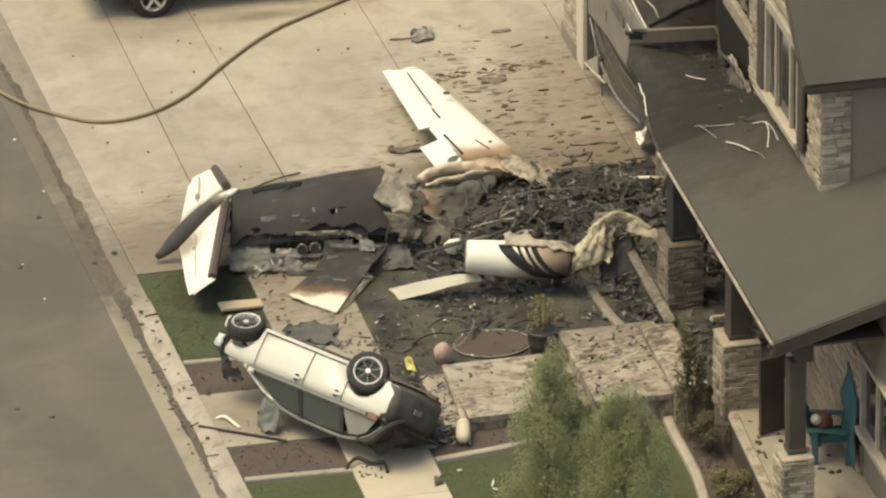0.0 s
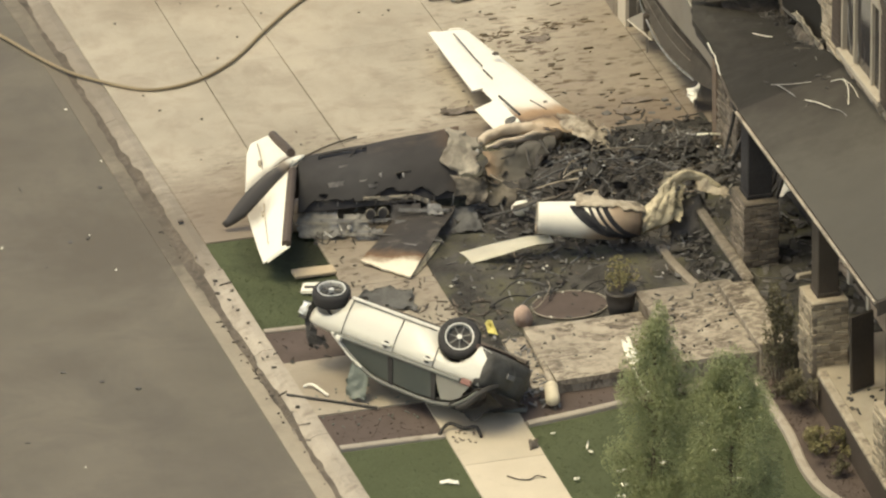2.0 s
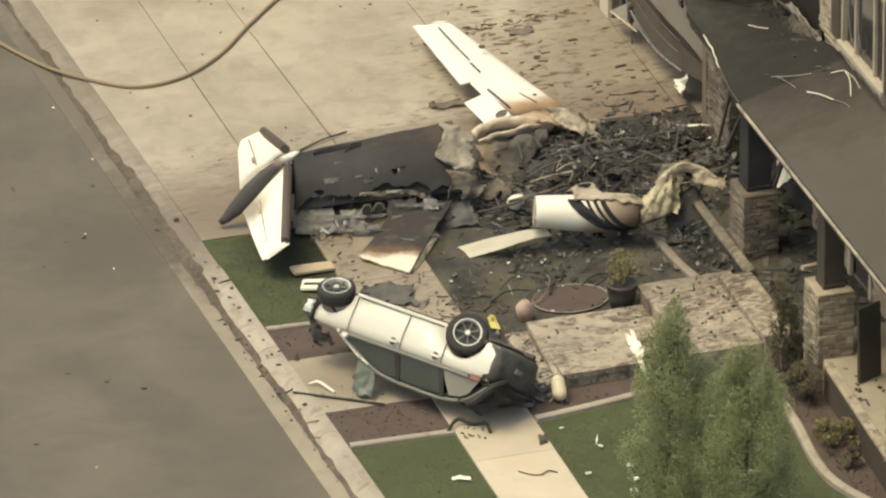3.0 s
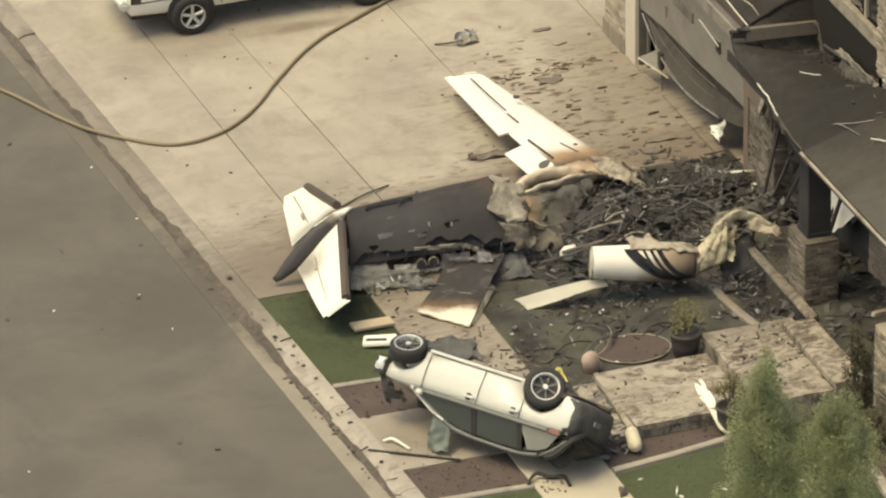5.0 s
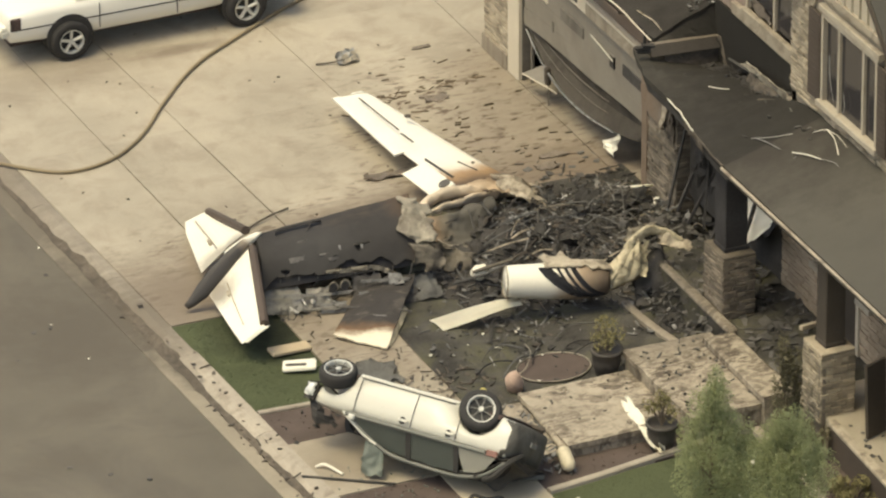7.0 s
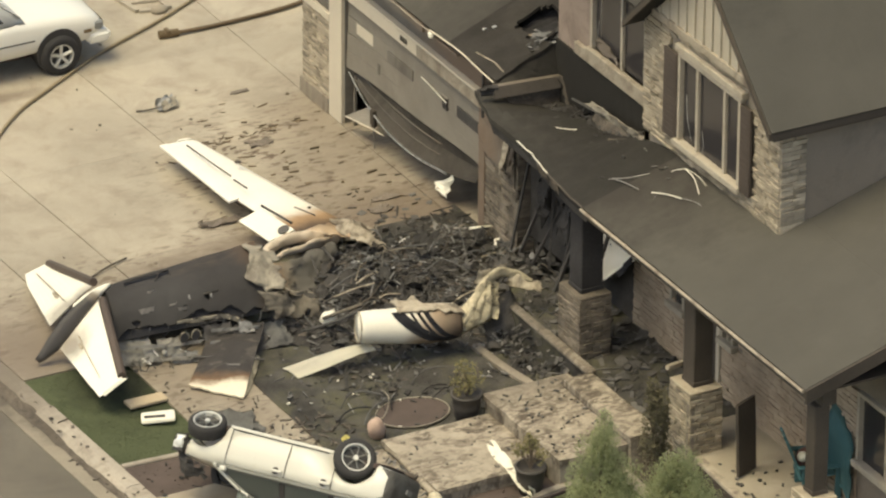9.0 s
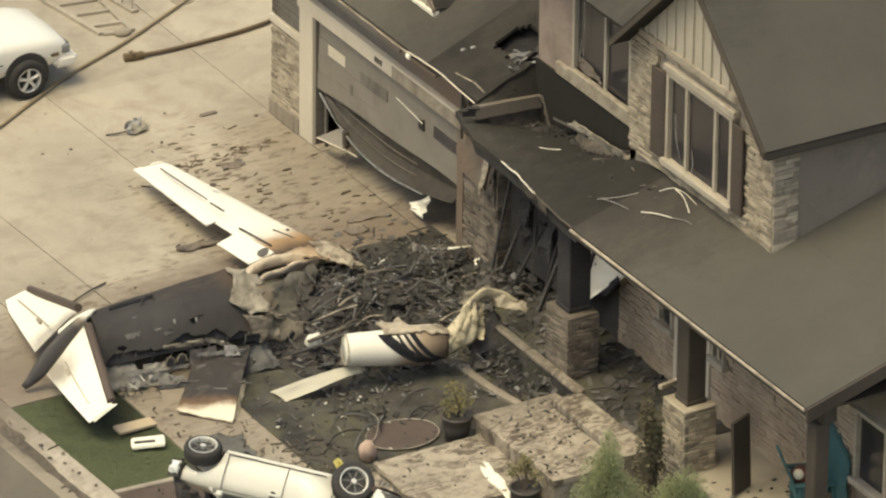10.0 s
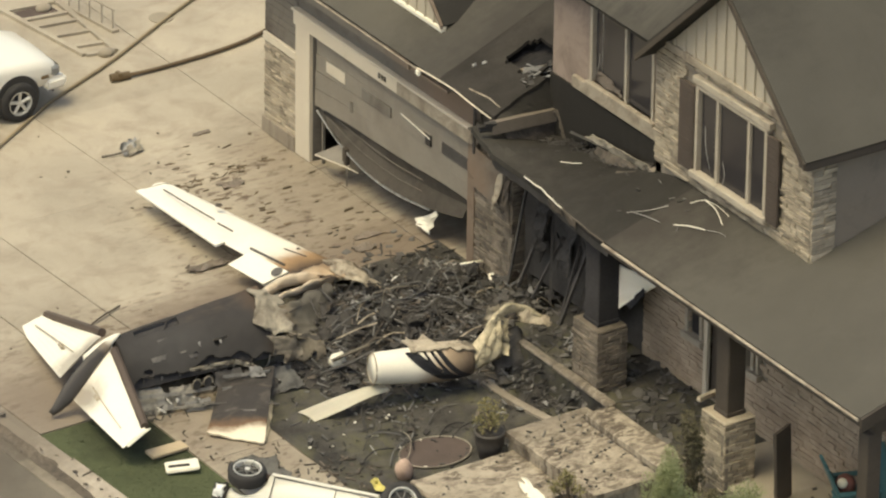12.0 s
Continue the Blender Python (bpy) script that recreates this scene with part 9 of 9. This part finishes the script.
# ---- plants ----
def leaves(bm, centre, spread, n, size, rng, droop=0.3):
    for _ in range(n):
        while True:
            d = Vector((rng.uniform(-1, 1), rng.uniform(-1, 1), rng.uniform(-1, 1)))
            if d.length < 1:
                break
        p = Vector(centre) + Vector((d.x * spread[0], d.y * spread[1], d.z * spread[2]))
        s = size * rng.uniform(0.6, 1.3)
        m = Euler((rng.uniform(-1, 1), rng.uniform(-1, 1), rng.uniform(0, 6.28))).to_matrix()
        q = [bm.verts.new(p + m @ Vector(c)) for c in ((-s / 2, 0, 0), (0, -s * 0.32, s * 0.06), (s / 2, 0, 0), (0, s * 0.32, s * 0.06))]
        bm.faces.new(q)


def young_tree(name, x, y, h, lean, label, seed, width=0.5, n=2600):
    rng = random.Random(seed)
    t = thing(name, (x, y, 0.0), label, "tree")
    part("trunk", tube(B(), [(x, y, -0.02), (x + lean * 0.3, y, h * 0.4), (x + lean * 0.7, y, h * 0.75), (x + lean, y, h * 0.95)], 0.045, 7, 0.25), M["bark"], t)
    bm = B()
    wood = B()
    for k in range(90):
        f = 0.10 + 0.88 * rng.random()
        a = rng.uniform(0, 6.28)
        prof = min(1.0, 2.6 * (1.02 - f)) ** 0.8 * min(1.0, 0.62 + 0.9 * f)
        r = width * prof * rng.uniform(0.0, 1.0) ** 0.6
        base = Vector((x + lean * f, y, max(0.1, h * f - 0.45)))
        c = Vector((x + lean * f + r * math.cos(a), y + r * math.sin(a), h * f + rng.uniform(-0.1, 0.1)))
        tube(wood, [base, base.lerp(c, 0.5) + Vector((0, 0, -0.02)), c + Vector((0, 0, 0.15))], 0.009, 4, 0.4)
        leaves(bm, c, (0.13 + 0.10 * prof, 0.13 + 0.10 * prof, 0.34), n // 90, 0.034, rng)
    part("branchwork", wood, M["bark"], t)
    part("crown", bm, M["leaf"], t, "light green uneven crown")
    return t


young_tree("young_tree", 4.05, -11.62, 3.70, 0.06, "slim young tree with a light green crown on the lawn", 201, 0.66, 44000)
young_tree("young_tree", 5.05, -12.30, 3.25, 0.05, "slim young tree with a yellow-green crown on the lawn", 202, 0.74, 44000)


def shrub(name, x, y, z, h, w, n, material, label, seed, category="shrub"):
    rng = random.Random(seed)
    t = thing(name, (x, y, z), label, category)
    wood, bm = B(), B()
    for k in range(16):
        a, r = rng.uniform(0, 6.28), w * rng.uniform(0.1, 0.9)
        c = Vector((x + r * math.cos(a), y + r * math.sin(a), z + h * rng.uniform(0.35, 0.95) * (1.15 - 0.5 * r / w)))
        tube(wood, [(x, y, z - 0.02), Vector((x, y, z)).lerp(c, 0.5) + Vector((0, 0, 0.05)), c], 0.010, 4, 0.5)
        leaves(bm, c, (w * 0.34, w * 0.34, h * 0.2), n // 16, 0.05, rng)
    part("stems", wood, M["bark"], t)
    part("foliage", bm, M[material], t)
    return t


def potted(name, x, y, z, label, seed, material):
    t = shrub(name, x, y, z + 0.42, 0.55, 0.28, 520, material, label, seed, "potted plant")
    bm = loft(B(), [[Vector((x + r * math.cos(a), y + r * math.sin(a), zz)) for a in [2 * math.pi * k / 18 for k in range(18)]] for r, zz in ((0.17, z - 0.02), (0.23, z + 0.25), (0.24, z + 0.40), (0.26, z + 0.41), (0.26, z + 0.45), (0.22, z + 0.45), (0.21, z + 0.40))])
    part("pot", bm, M["pot"], t, "dark round pot", smooth=True)
    return t


potted("potted_plant", 5.68, -4.50, 0.05, "yellow-green plant in a dark pot at the step", 211, "leaf_dry")
potted("potted_plant", 5.46, -7.02, 0.0, "yellow-green plant in a dark pot on the mulch", 212, "leaf_dry")
shrub("evergreen_column", 7.22, -7.85, 0.0, 2.0, 0.26, 1500, "leaf_dark", "narrow scorched evergreen beside the pillar", 213)
shrub("evergreen_column", 7.18, -7.85, 0.9, 1.15, 0.18, 900, "leaf_dark", "scorched evergreen top beside the pillar", 216)
shrub("shrub", 7.40, -8.30, 0.0, 0.62, 0.34, 1500, "leaf_dark", "low dark green shrub in the porch bed", 214)
shrub("shrub", 7.34, -9.90, 0.0, 0.48, 0.40, 1500, "leaf_dry", "low spreading yellow-green shrub in the porch bed", 215)
shrub("shrub", 7.36, -10.55, 0.0, 0.30, 0.16, 400, "leaf_dark", "small dark green plant in the porch bed", 217)


def grass(name, outline, n, label, seed, z=-0.03, h=0.05):
    """Short blades over a lawn's outline."""
    rng = random.Random(seed)
    xs, ys = [p[0] for p in outline], [p[1] for p in outline]

    def inside(x, yy):
        c = False
        for (ax, ay), (bx, by) in zip(outline, outline[1:] + outline[:1]):
            if (ay > yy) != (by > yy) and x < (bx - ax) * (yy - ay) / (by - ay) + ax:
                c = not c
        return c
    verts, faces = [], []
    while len(faces) < n:
        x, yy = rng.uniform(min(xs), max(xs)), rng.uniform(min(ys), max(ys))
        if not inside(x, yy):
            continue
        a, w, hh = rng.uniform(0, 3.14), rng.uniform(0.006, 0.014), h * 0.24 * rng.uniform(0.5, 1.3)
        o = len(verts)
        verts += [(x - w * math.cos(a), yy - w * math.sin(a), z), (x + w * math.cos(a), yy + w * math.sin(a), z), (x + rng.gauss(0, 0.02), yy + rng.gauss(0, 0.02), z + hh)]
        faces.append((o, o + 1, o + 2))
    me = bpy.data.meshes.new(name)
    me.from_pydata(verts, [], faces)
    me.materials.append(M["grass"])
    return tagged(new(name, me), label, "grass", kind="stuff")


grass("lawn_grass", [(0.12, -3.28), (1.72, -3.36), (1.72, -0.03), (0.03, -0.03)], 12000, "short dark green grass of the small lawn", 301)
grass("lawn_grass", [(0.5, -15), (1.93, -15), (1.93, -7.64), (0.3, -7.64)], 16000, "short dark green grass beside the walk", 302)
grass("lawn_grass", [(3.28, -15), (7.9, -13.5), (7.0, -11.6), (6.82, -10.3), (6.92, -9.0), (6.94, -7.6), (6.3, -7.25), (5.2, -7.4), (4.2, -7.58), (3.28, -7.7)], 45000, "short dark green grass of the front lawn", 303)
rubble("mulch_chips", 200, over(3.3, 7.0, -7.4, -6.75, -0.02), M["chips"], "bark chips below the steps", 311, (0.008, 0.022), 0.2, flat=0.08)
rubble("mulch_chips", 150, over(0.3, 1.9, -7.4, -6.4, -0.03), M["chips"], "bark chips beside the walk", 312, (0.008, 0.022), 0.2, flat=0.08)
rubble("mulch_chips", 900, over(7.15, 7.6, -12, -6.4, 0.0), M["chips"], "bark chips along the porch", 313, (0.008, 0.022), 0.2, flat=0.08)
rubble("mulch_chips", 80, over(0.2, 1.75, -4.4, -3.45, -0.03), M["chips"], "bark chips under the car", 314, (0.008, 0.022), 0.2, flat=0.08)


# ---- pieces of paving and stone facing ----
XS = [0.0, 1.5, 3.02, 5.92, 8.9, 14.0]
SLANT = [0.0, -0.015, -0.035, -0.030, 0.0, 0.0]
YS = [0.0, 3.05, 6.6, 9.7, 12.8, 17, 26]
for i in range(5):
    for j in range(6):
        x0, x1, y0, y1 = XS[i], XS[i + 1], YS[j], YS[j + 1]
        g = 0.011 if y0 < 6 else 0.007
        if i == 4 and y1 < 7.4:
            continue
        if i == 4:
            y0 = max(y0, 7.5)
        if j == 0 and i > 1:
            y0 = 2.0 if i < 4 else y0
        k0 = kerb_x(y0) + 0.004 if i == 0 else x0 + SLANT[i] * (y0 - 4.5) + g
        k1 = kerb_x(y1) + 0.004 if i == 0 else x0 + SLANT[i] * (y1 - 4.5) + g
        e0, e1 = x1 + SLANT[i + 1] * (y0 - 4.5) - g, x1 + SLANT[i + 1] * (y1 - 4.5) - g
        part("panel", slab_on(B(), [(k0, y0 + g * 0.15), (e0, y0 + g * 0.15), (e1, y1 - g * 0.15), (k1, y1 - g * 0.15)], -0.12, -0.004), M["concrete"], drive)

for y0, y1 in ((-0.05, 1.7), (-2.2, -0.06), (-4.3, -2.21), (-6.38, -4.31), (-8.6, -6.39), (-10.8, -8.61), (-13, -10.81), (-16, -13.01)):
    xa = 1.74 if y0 > -4.4 else 1.95
    part("panel", slab_on(B(), [(xa, y0), (3.24, y0), (3.24, y1), (xa, y1)], -0.1, 0.0), M["clean_walk" if y1 < -6 else "concrete"], walk_path)
part("panel", slab_on(B(), [(kerb_x(-6.35) + 0.01, -6.35), (1.94, -6.35), (1.94, -4.5), (kerb_x(-4.5) + 0.01, -4.5)], -0.1, -0.004), M["concrete"], walk_path)


for p, x0, x1, y0, y1, top, material in FACES:
    cladding("face", p, (x0 + 0.03, y1, 0), (0, -1, 0), y1 - y0, 0.45, top, material, course=(0.045, 0.078), length=(0.10, 0.28))
    cladding("face", p, (x0, y0 + 0.03, 0), (1, 0, 0), x1 - x0, 0.45, top, material, course=(0.045, 0.078), length=(0.10, 0.28))
cladding("bay_stone", house, (BX - 0.01, BY1, 0), (0, -1, 0), BY1 - BY0, BZ, 6.28, "stone", [(0.76, 3.47, 4.36, 6.14)], course=(0.045, 0.075), length=(0.10, 0.28), label="coursed ledge stone")
cladding("bay_stone", house, (BX - 0.03, BY0, 0), (1, 0, 0), 0.46, BZ, 6.10, "stone", label="coursed ledge stone")
cladding("garage_stone", house, (GX - 0.01, 7.46, 0), (0, -1, 0), 1.03, 0.30, 1.76, "stone", course=(0.045, 0.075), length=(0.10, 0.30), label="coursed ledge stone")
cladding("pier_stone", house, (9.0, 1.12, 0), (0, -1, 0), 1.24, 0.0, 2.36, "stone_burnt", label="scorched ledge stone")
cladding("pier_stone", house, (8.97, -0.12, 0), (1, 0, 0), 0.36, 0.0, 2.36, "stone_burnt", label="scorched ledge stone")
cladding("porch_stone", house, (PX - 0.01, -3.72, 0), (0, -1, 0), 1.72, 0.56, 2.9, "stone_smoky", [(1.20, 1.72, 1.44, 2.55)], length=(0.16, 0.34), course=(0.06, 0.095), label="smoky ledge stone")
cladding("porch_stone", house, (PX - 0.01, -6.54, 0), (0, -1, 0), 4.15, 0.56, 2.6, "stone_smoky", [(0.02, 0.48, 1.52, 2.55)], length=(0.18, 0.38), course=(0.07, 0.10), label="smoky ledge stone")
